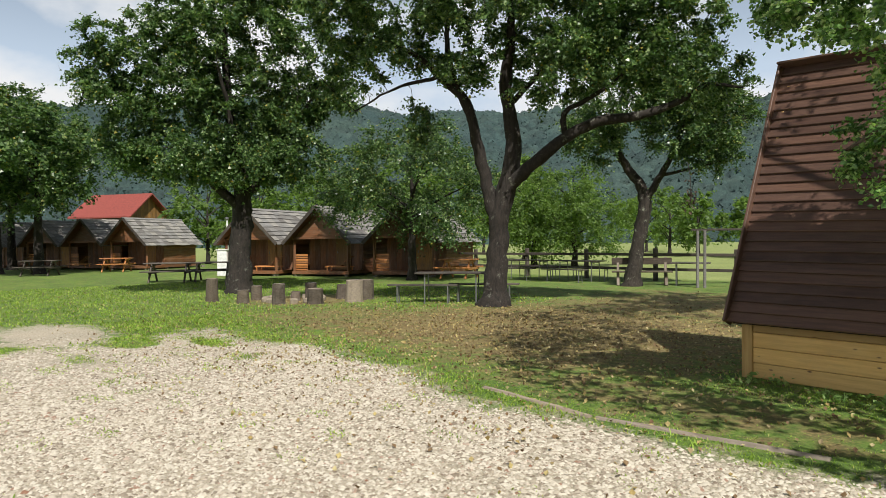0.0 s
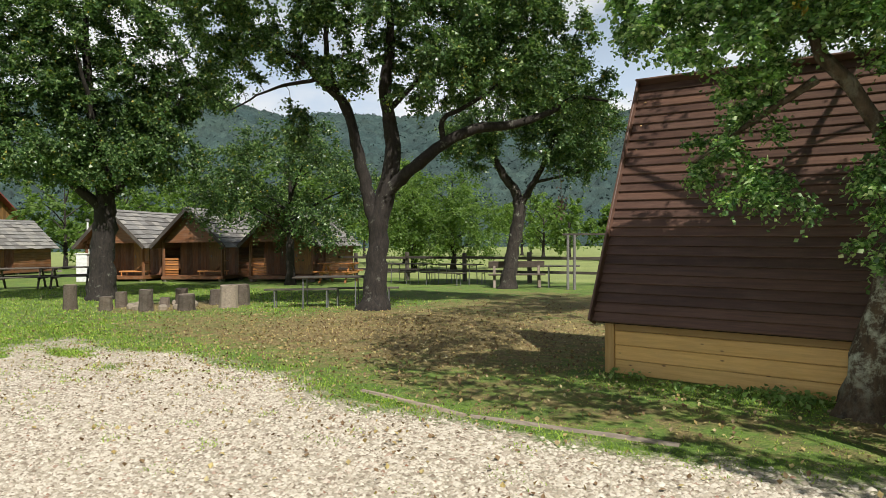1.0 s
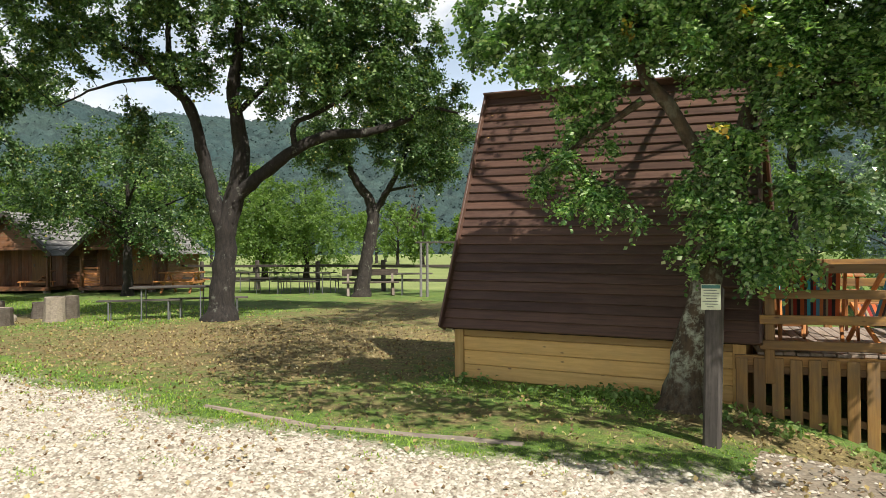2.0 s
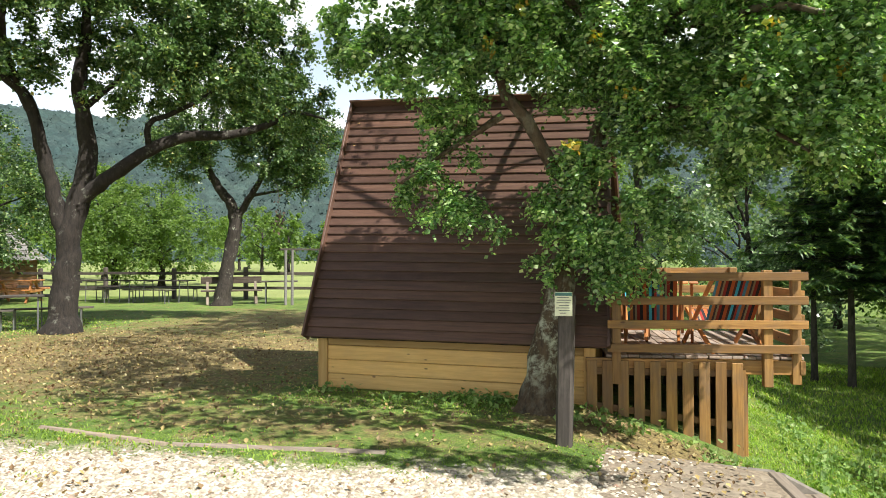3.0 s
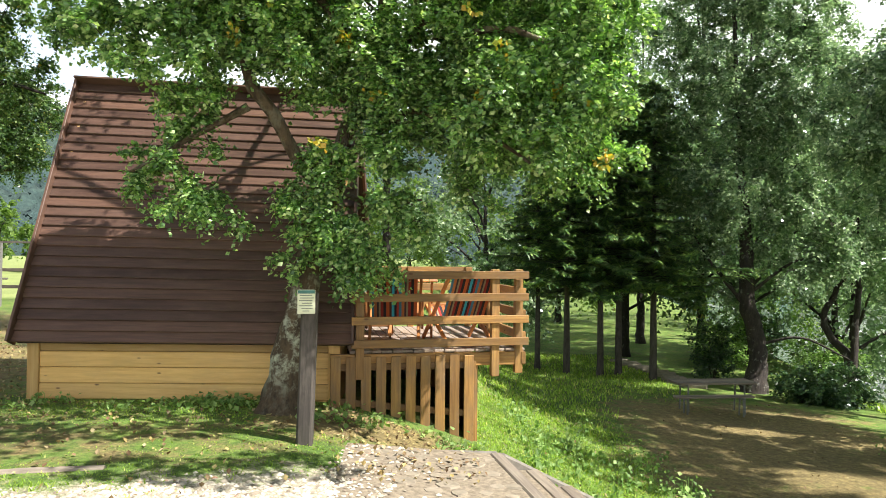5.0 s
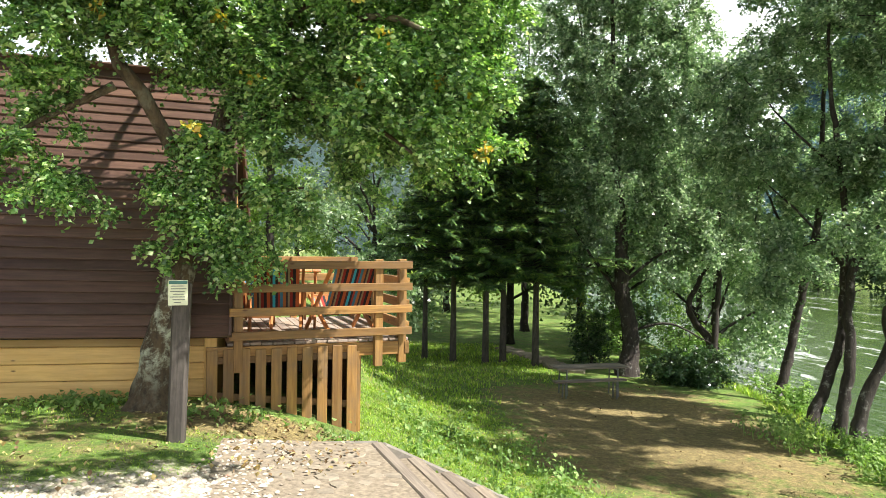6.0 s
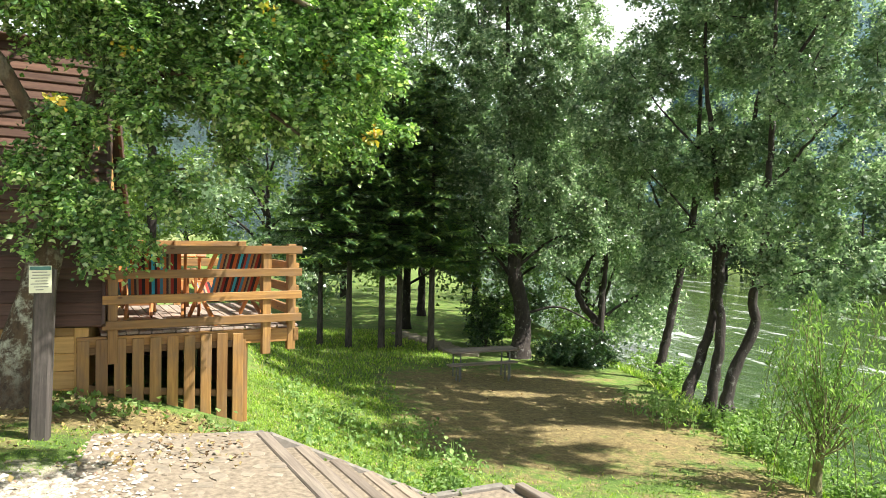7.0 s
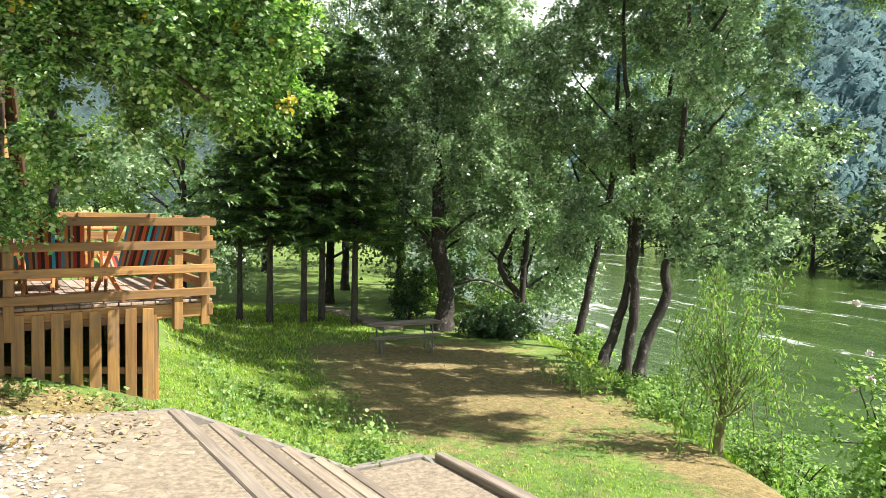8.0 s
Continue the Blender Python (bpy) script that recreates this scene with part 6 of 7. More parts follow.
# ---- cabins ----
def cabin(x, y, turn, label, L=5.3):
    """A small gabled cabin: porch under the front gable, shingled roof. Front faces local -y."""
    m = Matrix.Translation((x, y, 0)) @ pose(0, 0, 0, 0, 0, turn)
    root = thing("cabin", m, label, "cabin", "camping cabins")
    W, E_, K = 2.9, 1.62, 3.05

    def at(a, b, c):
        return tuple(m @ Vector((a, b, c)))

    beam("floor_slab", at(0, 0.05, 0.17), at(0, L, 0.17), W, 0.14, M_CABIN, root)
    for sx in (-1, 1):
        for yy in (0.2, 1.8, 3.5, 5.1):
            beam("footing", at(sx * (W / 2 - 0.15), yy, -0.05), at(sx * (W / 2 - 0.15), yy, 0.11), 0.2, 0.2, M_CONCRETE, root, (0, 1, 0))
        for k in range(10):
            z = 0.24 + 0.143 * (k + 0.5)
            beam("wall_log", at(sx * (W / 2 - 0.05), 1.5, z), at(sx * (W / 2 - 0.05), L - 0.1, z), 0.07, 0.138, M_CABIN, root, c=0.015)
        beam("porch_post", at(sx * (W / 2 - 0.07), 0.15, 0.24), at(sx * (W / 2 - 0.07), 0.15, E_ + 0.1), 0.1, 0.1, M_CABIN, root, (0, 1, 0))
        beam("eave_beam", at(sx * (W / 2 - 0.07), 0.0, E_ + 0.1), at(sx * (W / 2 - 0.07), L, E_ + 0.1), 0.1, 0.12, M_CABIN, root)
    for yy, front in ((1.5, True), (L - 0.12, False)):
        n = 20
        for k in range(n):
            a = -W / 2 + 0.08 + (W - 0.16) * (k + 0.5) / n
            top = E_ + (K - E_ - 0.05) * (1 - abs(a) / (W / 2)) + 0.02
            if front and 0.0 < a < 0.8:
                beam("gable_board", at(a, yy, 1.84), at(a, yy, max(1.9, top)), 0.03, 0.132, M_CABIN, root, (1, 0, 0))
                continue
            beam("gable_board", at(a, yy, 0.24), at(a, yy, top), 0.03, 0.132, M_CABIN, root, m.to_3x3() @ Vector((1, 0, 0)))
    door = put_mesh("door", box_mesh(1.58, 0.04, 0.78, M_DECK), None, root, beam_pose(at(0.4, 1.49, 0.25), at(0.4, 1.49, 1.83), m.to_3x3() @ Vector((1, 0, 0))))
    beam("door_handle", at(0.12, 1.44, 1.0), at(0.12, 1.44, 1.12), 0.03, 0.03, M_STEEL, door)
    # gable over the porch
    tri = Geo()
    tri.add([(-W / 2 + 0.1, 0.12, E_ + 0.14), (W / 2 - 0.1, 0.12, E_ + 0.14), (0, 0.12, K - 0.06), (-W / 2 + 0.1, 0.17, E_ + 0.14), (W / 2 - 0.1, 0.17, E_ + 0.14), (0, 0.17, K - 0.06)], [[0, 1, 2], [5, 4, 3]])
    part("porch_gable", tri, M_CABIN, root, m=m)
    beam("tie_beam", at(-W / 2, 0.14, E_ + 0.1), at(W / 2, 0.14, E_ + 0.1), 0.1, 0.1, M_CABIN, root)
    # rails of the porch
    for sx in (-1,):
        for k in range(7):
            beam("porch_slat", at(sx * (W / 2 - 0.05), 0.25 + 0.0, 0.3 + 0.11 * k), at(sx * (W / 2 - 0.75), 0.18, 0.3 + 0.11 * k), 0.02, 0.08, M_ORANGE, root)
    # shingles in courses
    rng = random.Random(int(x * 10))
    for sx in (-1, 1):
        bot, top = Vector((sx * (W / 2 + 0.28), 0, E_ - 0.16)), Vector((0, 0, K + 0.05))
        way = top - bot
        nor = Vector((sx * abs(way.z), 0, abs(way.x))).normalized()
        under = Geo()
        o = nor * -0.03
        under.add([(bot.x + o.x, -0.3, bot.z + o.z), (bot.x + o.x, L + 0.2, bot.z + o.z), (top.x, L + 0.2, top.z + o.z), (top.x, -0.3, top.z + o.z)], [[0, 1, 2, 3]])
        part("roof_deck", under, M_CABIN, root, m=m)
        rows = 8
        cols = 12
        for r in range(rows):
            p = bot + way * ((r + 0.5) / rows) + nor * 0.02
            tilt = (way.normalized() + nor * -0.13).normalized()
            y_ = -0.32
            for c in range(cols):
                w = (L + 0.52) / cols
                j = rng.uniform(-0.03, 0.03)
                q0, q1 = Vector((p.x, y_, p.z)) + way.normalized() * j, Vector((p.x, y_ + w - 0.008, p.z)) + way.normalized() * j
                put_mesh("shingle", box_mesh(w - 0.008, 0.02, way.length / rows + 0.10, M_SHINGLE, 0.003), None, root, m @ beam_pose(q0, q1, tilt))
                y_ += w
        beam("barge_board", at(bot.x, -0.31, bot.z), at(0, -0.31, K + 0.06), 0.03, 0.15, M_GREY, root)
        beam("ridge_board", at(sx * 0.06, -0.34, K + 0.06), at(sx * 0.06, L + 0.22, K + 0.06), 0.14, 0.02, M_SHINGLE, root, m.to_3x3() @ nor)


CAB_G = Vector((0.857, 0.515, 0))
cabs = [Vector((-25.78, 15.1, 0)) + CAB_G * (3.75 * k) for k in (-1, 0, 1.08)]
for c in cabs:
    cabin(c.x, c.y, 31, "red-brown boarded camping cabin with grey shingle roof")
for k, c in enumerate(((-42.5, 11.1), (-45.4, 9.35), (-48.6, 7.45), (-52.5, 4.9))):
    cabin(c[0], c[1], 31, "red-brown boarded camping cabin with grey shingle roof", 4.4)


def red_house():
    m = Matrix.Translation((-57.83, 16.41, 0)) @ pose(0, 0, 0, 0, 0, 124.8)
    root = thing("barn", m, "barn with red tiled roof behind the cabins", "barn")
    W, L, E_, K = 4.3, 5.2, 3.95, 5.55
    g = Geo()
    g.add([(-W / 2, 0, 0), (W / 2, 0, 0), (W / 2, L, 0), (-W / 2, L, 0), (-W / 2, 0, E_), (W / 2, 0, E_), (W / 2, L, E_), (-W / 2, L, E_)], [[0, 1, 5, 4], [1, 2, 6, 5], [2, 3, 7, 6], [3, 0, 4, 7]])
    part("wall", g, M_CABIN, root, m=m)
    for k in range(16):
        a = -W / 2 + W * (k + 0.5) / 16
        top = E_ + (K - E_) * (1 - abs(a) / (W / 2))
        beam("gable_board", tuple(m @ Vector((a, -0.03, E_ - 0.6))), tuple(m @ Vector((a, -0.03, max(E_, top)))), 0.04, W / 16 - 0.01, M_DECK, root, m.to_3x3() @ Vector((1, 0, 0)))
    for sx in (-1, 1):
        r = Geo()
        a, b = (sx * (W / 2 + 0.4), E_ - 0.3), (0, K + 0.05)
        r.add([(a[0], -0.5, a[1]), (a[0], L + 0.5, a[1]), (b[0], L + 0.5, b[1]), (b[0], -0.5, b[1]), (a[0], -0.5, a[1] + 0.12), (a[0], L + 0.5, a[1] + 0.12), (b[0], L + 0.5, b[1] + 0.12), (b[0], -0.5, b[1] + 0.12)], [[0, 1, 2, 3], [4, 5, 6, 7], [0, 3, 7, 4], [1, 2, 6, 5], [0, 1, 5, 4]])
        part("roof", r, M_REDROOF, root, "red tiled roof", m)


red_house()


# ---- fence, benches, tables, stumps ----
def build_fence():
    root = thing("paddock_fence", pose(-14, 21.5, 0), "dark wooden post-and-rail fence along the meadow", "fence")
    a, b, n = Vector((-27.5, 20.1, 0)), Vector((-1.5, 23.2, 0)), 10
    pts = [a + (b - a) * (k / (n - 1)) for k in range(n)]
    for k, p in enumerate(pts):
        beam("fence_post", (p.x, p.y, -0.2), (p.x, p.y, 1.13 + 0.04 * (k % 2)), 0.14, 0.14, M_FENCE, root, (0, 1, 0), c=0.02)
        if k:
            q = pts[k - 1]
            for z in (0.42, 0.94):
                beam("fence_rail", (q.x, q.y - 0.09, z + 0.01 * (k % 3)), (p.x, p.y - 0.09, z - 0.01 * (k % 2)), 0.05, 0.10, M_FENCE, root)


build_fence()


def build_gate_frame():
    root = thing("swing_frame", pose(-9.9, 19.6, 0), "pale wooden pole frame by the fence", "frame")
    for x in (-10.02, -9.78):
        g = Geo()
        tube_geo(g, [(x, 19.6, -0.1), (x, 19.62, 0.9), (x + 0.02, 19.6, 1.74)], [0.05, 0.045, 0.045], 8)
        part("pole", g, M_SHINGLE, root)
    beam("crossbeam", (-10.2, 19.6, 1.77), (-6.9, 20.2, 1.74), 0.07, 0.06, M_FENCE, root)
    g = Geo()
    tube_geo(g, [(-7.1, 20.15, -0.1), (-7.1, 20.15, 1.72)], [0.05, 0.045], 8)
    part("pole", g, M_SHINGLE, root)


build_gate_frame()


def picnic_table(x, y, turn, length, material, label):
    m = Matrix.Translation((x, y, float(height(x, y)))) @ pose(0, 0, 0, 0, 0, turn)
    root = thing("picnic_table", m, label, "table", "picnic tables")

    def at(a, b, c):
        return tuple(m @ Vector((a, b, c)))

    h = length / 2
    for k in range(4):
        beam("top_plank", at(-h, -0.3 + 0.2 * k, 0.76), at(h, -0.3 + 0.2 * k, 0.76), 0.19, 0.045, material, root, c=0.008)
    for s in (-1, 1):
        for k in range(2):
            beam("seat_plank", at(-h, s * (0.68 + 0.17 * k), 0.45), at(h, s * (0.68 + 0.17 * k), 0.45), 0.16, 0.045, material, root, c=0.008)
        for a in (-h * 0.7, h * 0.7):
            beam("leg", at(a, s * 0.75, 0.0), at(a, s * 0.12, 0.74), 0.06, 0.09, material, root)
    for a in (-h * 0.7, h * 0.7):
        beam("crossbar", at(a + 0.05, -0.85, 0.40), at(a + 0.05, 0.85, 0.40), 0.05, 0.09, material, root)
        beam("crossbar", at(a + 0.05, -0.38, 0.70), at(a + 0.05, 0.38, 0.70), 0.05, 0.07, material, root)


picnic_table(-26.9, 9.0, 62, 1.9, M_DARKWOOD, "dark heavy picnic table with seats on the lawn")
picnic_table(-26.2, 10.5, 62, 1.7, M_DARKWOOD, "dark heavy picnic table with seats on the lawn")
picnic_table(-40.2, 10.0, 60, 1.6, M_ORANGE, "orange varnished picnic table before a cabin")
picnic_table(-19.9, 18.3, 31, 1.5, M_ORANGE, "orange varnished picnic table beside a cabin wall")
picnic_table(-38.4, 6.0, 60, 1.8, M_DARKWOOD, "dark picnic table under trees by the cabins")


def steel_table(x, y, turn, length, wide, tall, label, category="table", wood_mat=None):
    """A plank top on thin steel legs."""
    z = float(height(x, y))
    m = Matrix.Translation((x, y, z)) @ pose(0, 0, 0, 0, 0, turn)
    root = thing("trestle_" + category, m, label, category, "tables and benches on steel legs")

    def at(a, b, c):
        return tuple(m @ Vector((a, b, c)))

    n = max(2, round(wide / 0.14))
    for k in range(n):
        o = -wide / 2 + wide * (k + 0.5) / n
        beam("top_plank", at(-length / 2, o, tall), at(length / 2, o, tall), wide / n - 0.008, 0.035, wood_mat or M_GREY, root)
    for a in (-length * 0.36, length * 0.36):
        for s in (-1, 1):
            g = Geo()
            tube_geo(g, [at(a, s * wide * 0.42, 0.0), at(a, s * wide * 0.36, tall - 0.02)], [0.017, 0.017], 7)
            part("leg", g, M_STEEL, root)
        beam("cross_tube", at(a, -wide * 0.4, tall - 0.05), at(a, wide * 0.4, tall - 0.05), 0.025, 0.025, M_STEEL, root)


steel_table(-11.45, 11.15, 42, 1.75, 0.65, 0.74, "table of grey planks on thin steel legs")
steel_table(-11.9, 10.6, 42, 1.75, 0.26, 0.45, "bench of grey planks on thin steel legs", "bench")
steel_table(-11.0, 11.8, 42, 1.75, 0.26, 0.45, "bench of grey planks on thin steel legs", "bench")
for k in range(2):
    x, y = -17.2 + 2.3 * k, 19.6 + 0.25 * k
    steel_table(x, y, 6, 1.9, 0.65, 0.74, "grey table on steel legs beside the fence")
    steel_table(x - 0.1, y - 0.7, 6, 1.9, 0.26, 0.45, "grey bench on steel legs beside the fence", "bench")
    steel_table(x, y + 0.6, 6, 1.9, 0.26, 0.45, "grey bench on steel legs beside the fence", "bench")
steel_table(7.62, 14.3, 4, 1.6, 0.5, 0.62, "weathered table on thin steel legs on the lower lawn", wood_mat=M_SLEEPER)
steel_table(7.45, 13.8, 4, 1.55, 0.2, 0.38, "weathered bench on thin steel legs", "bench", M_SLEEPER)


def park_bench(x, y, turn, label):
    m = Matrix.Translation((x, y, float(height(x, y)))) @ pose(0, 0, 0, 0, 0, turn)
    root = thing("garden_bench", m, label, "bench")

    def at(a, b, c):
        return tuple(m @ Vector((a, b, c)))

    for k in range(2):
        beam("seat_plank", at(-0.95, -0.1 - 0.19 * k, 0.45), at(0.95, -0.1 - 0.19 * k, 0.45), 0.18, 0.05, M_LOG, root, c=0.01)
    beam("back_plank", at(-0.95, 0.12, 0.78), at(0.95, 0.12, 0.78), 0.05, 0.22, M_LOG, root, c=0.01)
    for a in (-0.75, 0.75):
        beam("leg", at(a, -0.32, 0), at(a, -0.1, 0.44), 0.09, 0.09, M_SLEEPER, root)
        beam("leg", at(a, 0.22, 0), at(a, 0.06, 0.44), 0.09, 0.09, M_SLEEPER, root)
        beam("back_post", at(a, 0.02, 0.4), at(a, 0.17, 0.9), 0.08, 0.05, M_SLEEPER, root)


park_bench(-12.0, 19.55, 38, "garden bench of thick planks beside a tree")
steel_table(-10.75, 20.4, 30, 1.2, 0.7, 0.72, "plank table behind the garden bench")


def stump(x, y, r, h, seed, label, material=None):
    rng = np.random.default_rng(seed)
    g = Geo()
    tube_geo(g, [(x, y, -0.05), (x, y, 0.06), (x + 0.01, y, h * 0.7), (x + 0.015, y, h - 0.02), (x + 0.015, y, h)], [r * 1.15, r * 1.05, r, r * 0.98, r * 0.92], 12, 0.04, rng)
    root = thing("log_stool", pose(x, y, 0), label, "stool", "log stools round the fireplace")
    part("log", g, material or M_LOG, root)
    t = Geo()
    a = np.linspace(0, 2 * np.pi, 12, endpoint=False)
    t.add(np.stack([x + 0.015 + r * 0.9 * np.cos(a), y + r * 0.9 * np.sin(a), np.full(12, h + 0.004)], -1), [list(range(12))])
    part("cut_face", t, M_SLEEPER, root, "sawn pale end grain")


for k, (x, y, r, h) in enumerate(((-16.2, 6.9, 0.17, 0.72), (-15.9, 8.0, 0.16, 0.45), (-16.3, 8.8, 0.18, 0.45), (-15.3, 9.3, 0.18, 0.5), (-14.6, 9.9, 0.2, 0.45), (-13.9, 10.2, 0.22, 0.62), (-13.5, 9.6, 0.24, 0.66), (-13.7, 8.6, 0.22, 0.45), (-14.3, 7.9, 0.17, 0.6), (-15.1, 7.3, 0.16, 0.4), (-14.8, 8.6, 0.13, 0.3))):
    stump(x, y, r * 0.9, h * 0.85, 400 + k, "upright sawn log used as a stool round the fireplace", M_SLEEPER if k % 4 == 2 else M_LOG)


def fire_ring():
    rng = random.Random(3)
    root = thing("fire_ring", pose(-14.9, 8.6, 0), "ring of stones round a grey ash fireplace", "fireplace")
    for k in range(14):
        a = k * 2 * math.pi / 14
        g = box_geo(0.2, 0.16, 0.15, 0.04)
        put_mesh("stone", g.mesh("stone"), M_FLAG, root, pose(-14.9 + 0.75 * math.cos(a), 8.6 + 0.75 * math.sin(a), 0.05, rng.uniform(-10, 10), rng.uniform(-10, 10), math.degrees(a) + 90))


fire_ring()


def lounger(x, y, turn, label):
    m = Matrix.Translation((x, y, 0.24)) @ pose(0, 0, 0, 0, 0, turn)
    root = thing("sun_lounger", m, label, "lounger", "wooden loungers")

    def at(a, b, c):
        return tuple(m @ Vector((a, b, c)))

    for k in range(9):
        beam("slat", at(-0.25, -0.55 + 0.08 * k, 0.22), at(0.25, -0.55 + 0.08 * k, 0.22), 0.06, 0.02, M_ORANGE, root)
    for k in range(8):
        beam("slat", at(-0.25, 0.14 + 0.06 * k, 0.25 + 0.055 * k), at(0.25, 0.14 + 0.06 * k, 0.25 + 0.055 * k), 0.06, 0.02, M_ORANGE, root)
    for s in (-0.24, 0.24):
        beam("side_rail", at(s, -0.6, 0.19), at(s, 0.6, 0.19), 0.03, 0.05, M_ORANGE, root)
        for b_ in (-0.5, 0.5):
            beam("leg", at(s, b_, 0), at(s, b_, 0.19), 0.04, 0.04, M_ORANGE, root, (0, 1, 0))


for c in cabs[:2]:
    p = c + CAB_G * 0.75 + Vector((0.515, -0.857, 0)) * -0.5
    lounger(p.x, p.y, -50, "orange wooden lounger on a cabin porch")
lounger(-43.0, 8.6, -40, "orange wooden lounger before a cabin")


def cabinet_box():
    root = thing("meter_cabinet", pose(-30.1, 12.4, 0), "pale grey metal utility cabinet by the path", "cabinet")
    put_mesh("body", box_mesh(0.5, 0.4, 1.2, M_WHITE, 0.02), None, root, pose(-30.1, 12.4, 0.6, 0, 0, 40))
    put_mesh("lid", box_mesh(0.56, 0.46, 0.05, M_WHITE, 0.01), None, root, pose(-30.1, 12.4, 1.225, 0, 0, 40))


cabinet_box()


def lamp_post(x, y, tall):
    root = thing("lamp_post", pose(x, y, 0), "slim white lamp post by the cabins", "lamp")
    g = Geo()
    tube_geo(g, [(x, y, -0.1), (x, y, tall * 0.5), (x, y, tall - 0.16)], [0.055, 0.05, 0.045], 10)
    part("pole", g, M_WHITE, root)
    h = Geo()
    tube_geo(h, [(x, y, tall - 0.16), (x, y, tall - 0.1), (x, y, tall - 0.02), (x, y, tall)], [0.06, 0.10, 0.10, 0.04], 12)
    part("lamp_head", h, M_STEEL, root, "grey metal lamp head")


lamp_post(-33.6, 13.9, 2.9)


def stone_path():
    rng = random.Random(6)
    root = thing("stone_path", pose(7.6, 20.2, -1.7), "low stone-edged path between firs", "path")
    for k in range(12):
        s = k / 11
        x, y = 8.55 - 0.5 * s + rng.uniform(-0.1, 0.1), 17.8 + 4.6 * s
        g = box_geo(0.55 + rng.uniform(-0.1, 0.1), 0.38, 0.14, 0.03)
        put_mesh("stone", g.mesh("stone"), M_FLAG, root, pose(x, y, float(height(x, y)) + 0.03, rng.uniform(-4, 4), rng.uniform(-4, 4), rng.uniform(-25, 25)))


stone_path()


# ---- loose cover: pebbles, leaves, grass, weeds ----
def scatter_pebbles():
    rng = np.random.default_rng(5)
    a = np.arange(6) * math.pi / 3
    v = np.concatenate([np.stack([np.cos(a), np.sin(a), np.full(6, -0.25)], -1), [(0.1, 0.05, 0.8)]])
    k = np.arange(6)
    f = np.stack([k, (k + 1) % 6, np.full(6, 6)], -1)
    X, Y = rng.uniform(-13, 2.3, 260000), rng.uniform(0.7, 6.3, 260000)
    amount = gravel_amount(X, Y)
    patch = 0.5 + 0.5 * np.sin(X * 1.7 + 2 * np.sin(Y * 1.3)) * np.sin(Y * 2.1 + 1.5 * np.sin(X * 0.8))
    fade = sstep(-4.0, -8.5, X)
    away = np.hypot(X - 1.9, Y - 0.55)
    keep = rng.uniform(0, 1, len(X)) < sstep(0.44, 0.72, amount) * (1 - 0.8 * fade * patch) * sstep(14, 5, away) ** 0.7
    keep &= (Y > -2.5) & (X < 0.5 + 1.4 * rng.uniform(0, 1, len(X)) ** 2)
    X, Y = X[keep][:64000], Y[keep][:64000]
    ax_, ay_ = 0.95 + 1.6 * rng.uniform(0, 1, 2600) ** 1.8, rng.uniform(3.4, 6.42, 2600)
    ok = (rng.uniform(0, 1, 2600) < sstep(2.3, 1.2, ax_)) & (ax_ > 0.9 + 0.125 * (ay_ - 3.2))
    X, Y = np.r_[X, ax_[ok]], np.r_[Y, ay_[ok]]
    Z = np.where((X > 0.95) & (Y > 3.3), np.maximum(height(X, Y), -0.045 - 0.066 * (X - 0.9)), height(X, Y))
    n = len(X)
    s = rng.uniform(0.010, 0.020, n) * np.where(rng.uniform(0, 1, n) < 0.08, 1.5, 1.0)
    shape = rng.uniform(0.7, 1.3, (n, 1, 3)) * np.array([1, 1, 0.6])
    p = v[None] * (1 + rng.normal(0, 0.14, (n, 7, 1))) * shape * s[:, None, None]
    a = rng.uniform(0, 6.28, n)
    c, q = np.cos(a)[:, None], np.sin(a)[:, None]
    p = np.stack([p[..., 0] * c - p[..., 1] * q, p[..., 0] * q + p[..., 1] * c, p[..., 2]], -1)
    p += np.stack([X, Y, Z + s * 0.2], -1)[:, None]
    g = Geo()
    g.add(p.reshape(-1, 3), (f[None] + np.arange(n)[:, None, None] * 7).reshape(-1, 3))
    ob = part("pebbles", g, M_PEBBLE, smooth=True)
    tagged(ob, "pale limestone pebbles covering the yard", "gravel", kind="stuff")


scatter_pebbles()


def scatter_leaves():
    rng = np.random.default_rng(6)
    X = np.r_[rng.normal(-7.2, 4.2, 14000), rng.uniform(-24, 2.5, 2600), rng.uniform(4, 9.5, 500), rng.uniform(0.4, 2.7, 420), rng.uniform(1.2, 2.6, 160)]
    Y = np.r_[rng.normal(8.6, 2.9, 14000), rng.uniform(3.5, 16, 2600), rng.uniform(6.5, 16, 500), rng.uniform(6.5, 7.55, 420), rng.uniform(5.6, 6.6, 160)]
    ok = ~((X > -2.2) & (X < 3.2) & (Y > 7.6) & (Y < 10.5)) & (Y > 2.5) & ~((X > 2.45) & (X < 5.5) & (Y < 7.0)) & ~((X > 1.1) & (Y < 5.5))
    X, Y = X[ok], Y[ok]
    g = Geo()
    leaf_geo(g, np.stack([X, Y, height(X, Y) + np.where((X > 1.1) & (X < 2.6) & (Y < 6.45), 0.02 - 0.045 - 0.066 * (X - 0.9) - height(X, Y), 0.018)], -1), 0.042, rng, 6.0, 0.4)
    tagged(part("fallen_leaves", g, M_FALLEN), "yellow fallen leaves scattered over the grass", "leaves", kind="stuff")


scatter_leaves()


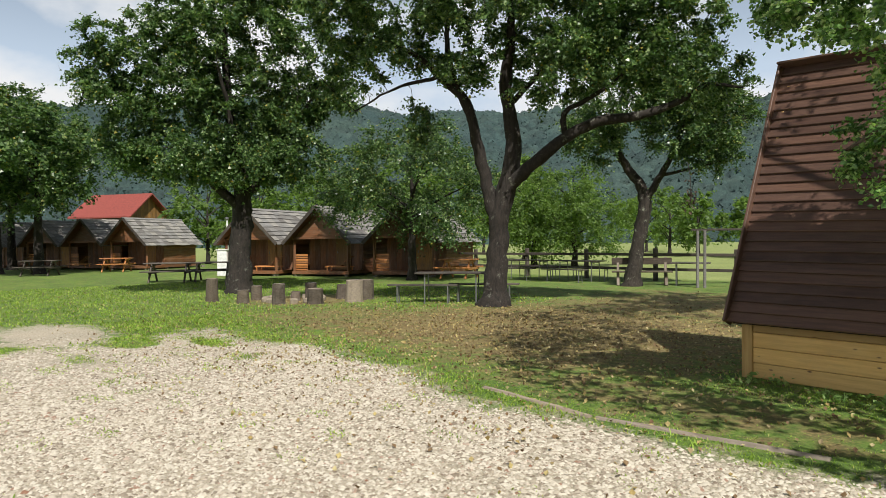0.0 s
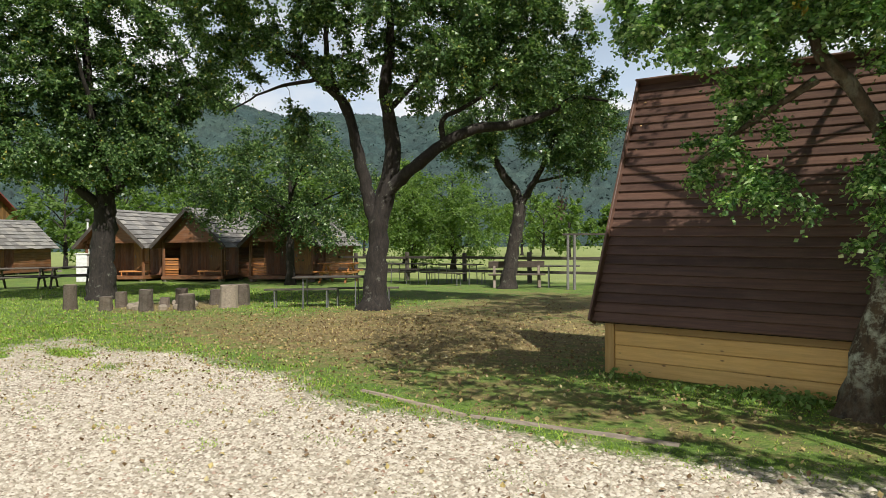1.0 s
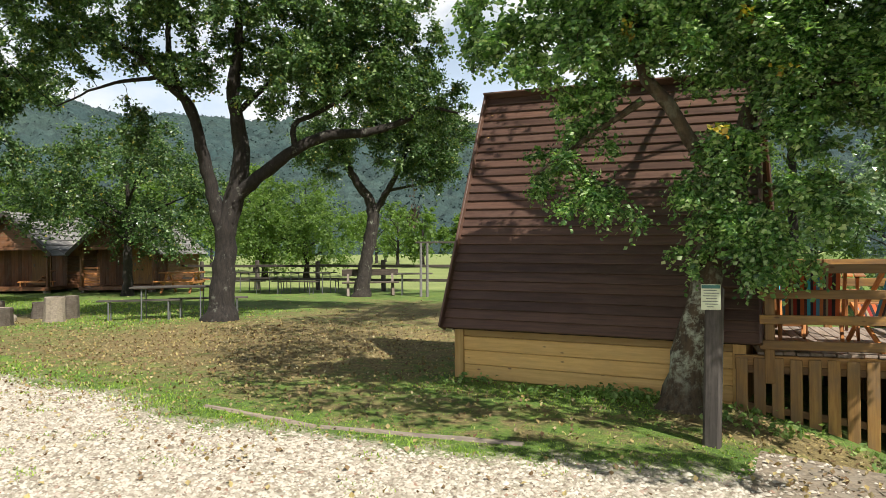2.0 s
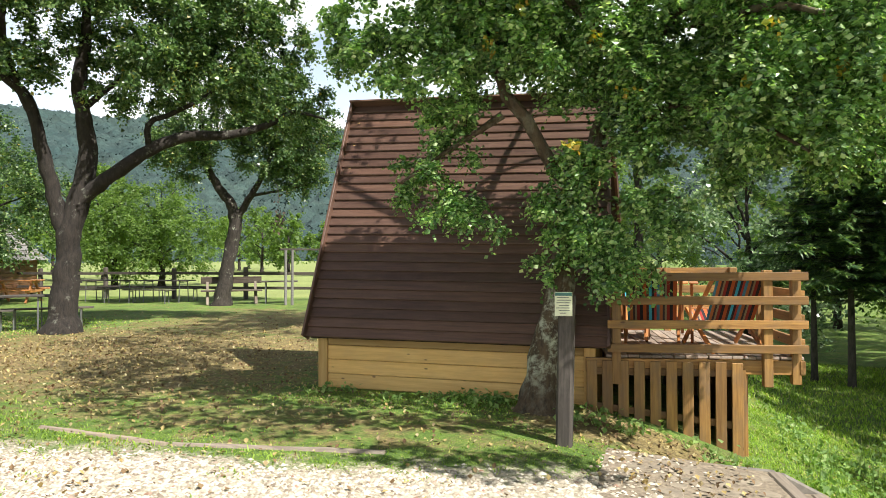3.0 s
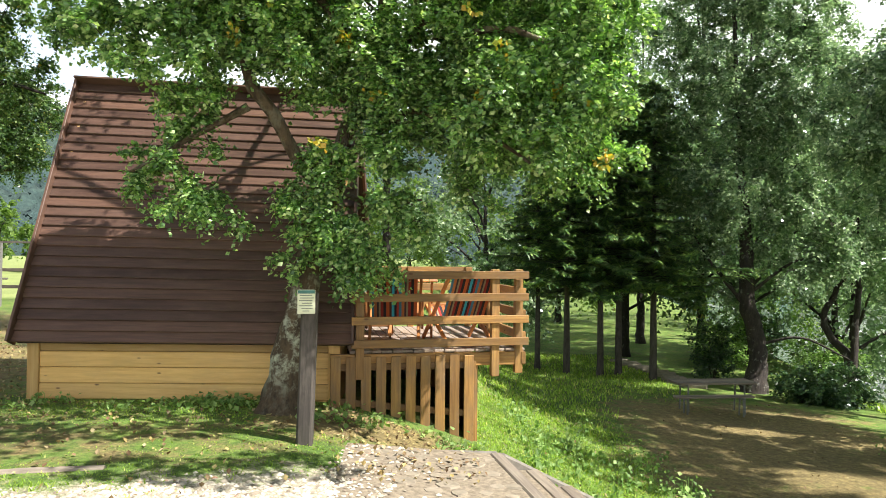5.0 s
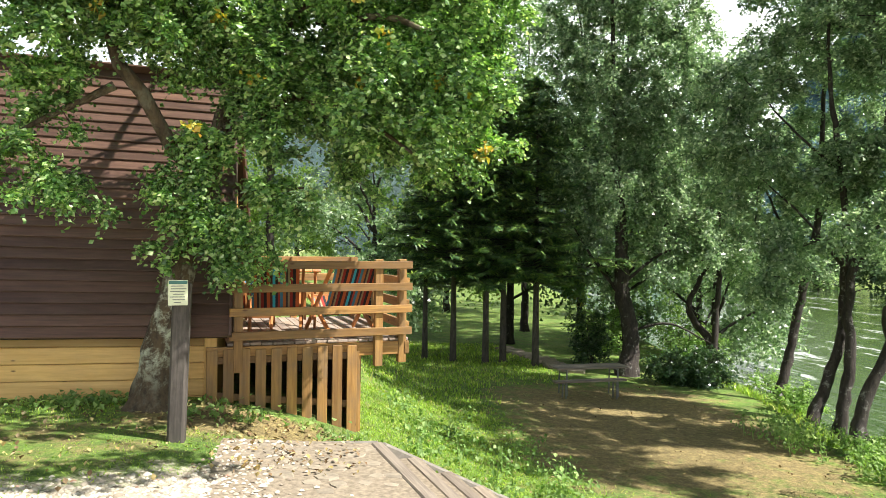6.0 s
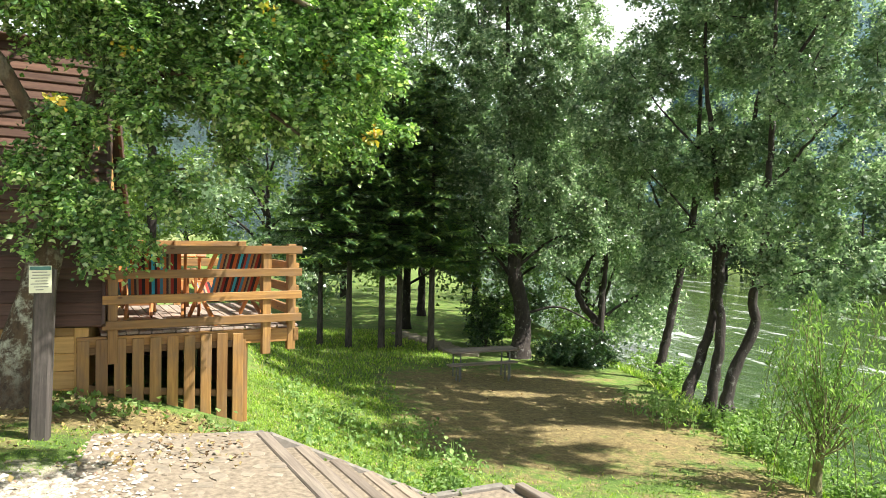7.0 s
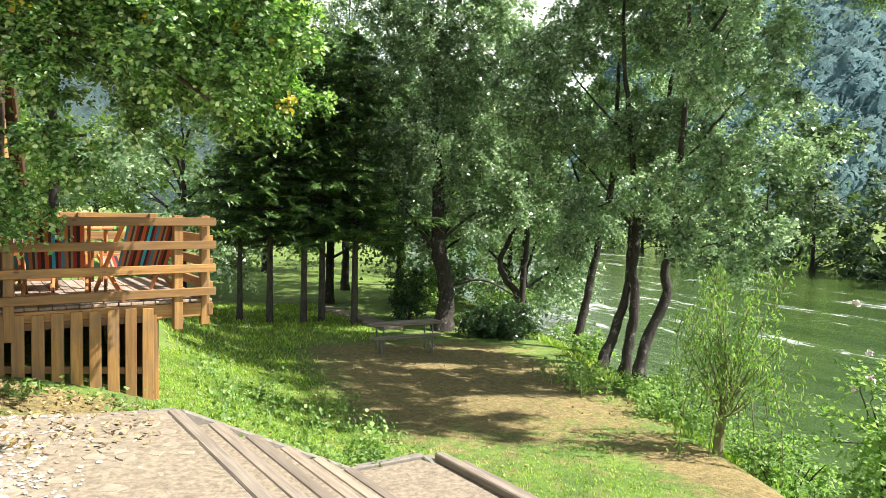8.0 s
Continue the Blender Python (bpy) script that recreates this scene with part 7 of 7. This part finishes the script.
def blades(g, X, Y, tall, rng, wide=0.006):
    n = len(X)
    z = height(X, Y)
    a, lean = rng.uniform(0, 6.28, n), rng.uniform(0.2, 1.3, n)
    h = tall * rng.uniform(0.5, 1.3, n)
    dx, dy = np.cos(a), np.sin(a)
    w = wide * rng.uniform(0.7, 1.4, n)
    b = np.stack([X, Y, z - 0.01], -1)
    side = np.stack([-dy * w, dx * w, 0 * w], -1)
    tip = b + np.stack([dx * h * lean, dy * h * lean, h], -1)
    mid = b + np.stack([dx * h * lean * 0.3, dy * h * lean * 0.3, h * 0.55], -1)
    v = np.stack([b - side, b + side, mid + side * 0.8, mid - side * 0.8, tip], 1).reshape(-1, 3)
    k = np.arange(n)[:, None] * 5
    g.add(v, k + [0, 1, 2, 3])
    g.f.append(k + [3, 2, 4] + (g.n - 5 * n))


def scatter_grass():
    rng = np.random.default_rng(7)
    g = Geo()

    def region(n, x0, x1, y0, y1, tall, wide=0.006, bank=False):
        X, Y = rng.uniform(x0, x1, n), rng.uniform(y0, y1, n)
        p = (1 - sstep(0.38, 0.6, gravel_amount(X, Y) + rng.normal(0, 0.05, n))) * (1 - sstep(0.2, 0.55, earth_amount(X, Y)))
        ok = (rng.uniform(0, 1, n) < p) & ~((X > -2.1) & (X < 2.5) & (Y > 7.75) & (Y < 10.2)) & ~((X > 1.3) & (X < 5.2) & (Y < 6.55 + 0.2 * np.maximum(0, X - 2.5)))
        if bank:
            ok &= X > bank_x(Y) - 0.4
        blades(g, X[ok], Y[ok], tall, rng, wide)

    # tufts among the gravel
    cx, cy = rng.uniform(-10, 1.0, 260), rng.uniform(0.5, 5.2, 260)
    near = rng.uniform(0, 1, 260) < 0.25 + 0.75 * sstep(-3.5, -7.5, cx)
    for x, y in zip(cx[near], cy[near]):
        m = int(rng.uniform(14, 60))
        blades(g, x + rng.normal(0, 0.10, m), y + rng.normal(0, 0.07, m), 0.03, rng, 0.006)
    region(30000, -4.5, 1.4, 5.0, 8.0, 0.024, wide=0.005)
    region(30000, 2.3, 5.5, 6.6, 11.5, 0.038, wide=0.006)
    region(26000, 4.5, 9.5, 5.5, 14, 0.04)
    region(20000, -13, -4, 3.5, 7.5, 0.045, wide=0.007)
    region(16000, 8.3, 13.5, 5.0, 17, 0.2, wide=0.010, bank=True)
    region(16000, 2.8, 8, 11, 24, 0.08, wide=0.011)
    region(9000, -9, 1.2, 3.0, 5.2, 0.05)
    region(22000, -10.5, -3.2, 1.6, 4.7, 0.03, wide=0.007)
    region(26000, -26, -10, 2.0, 14, 0.05, wide=0.012)
    tagged(part("grass", g, M_GRASS), "short green grass with longer tufts on the slope", "grass", kind="stuff")


scatter_grass()


def scatter_weeds():
    rng = np.random.default_rng(9)
    g = Geo()
    spots = [(rng.normal(4.1, 0.55), rng.normal(8.2, 0.8), 0.36) for _ in range(18)] + [(rng.uniform(0.9, 2.6), rng.uniform(6.9, 7.5), 0.10) for _ in range(12)] + [(rng.uniform(-2.0, 0.8), rng.uniform(7.3, 7.7), 0.09) for _ in range(22)] + [(rng.uniform(8.6, 10.5), rng.uniform(5, 11), 0.4) for _ in range(70)] + [(x, 6.62 + 0.23 * (x - 2.6) + rng.uniform(0, 0.25), rng.uniform(0.08, 0.2)) for x in rng.uniform(2.6, 4.6, 26)] + [(rng.uniform(3.0, 5.2), rng.uniform(7.2, 10.5), rng.uniform(0.08, 0.22)) for _ in range(20)]
    for x, y, h in spots:
        z = float(height(x, y))
        n = int(26 * (h / 0.3) ** 0.7) + 8
        t = rng.uniform(0.1, 1, n)
        p = np.stack([x + rng.normal(0, 0.09, n) * (0.6 + t), y + rng.normal(0, 0.09, n) * (0.6 + t), z + h * t], -1)
        leaf_geo(g, p, 0.06, rng, 1.0, 0.4)
        for _ in range(3):
            tube_geo(g, [(x, y, z), (x + rng.normal(0, 0.04), y + rng.normal(0, 0.04), z + h)], [0.004, 0.002], 3, cap=False)
    tagged(part("weeds", g, M_LEAF_LIGHT), "leafy green weeds on the slope and along walls", "weeds", kind="stuff")


scatter_weeds()
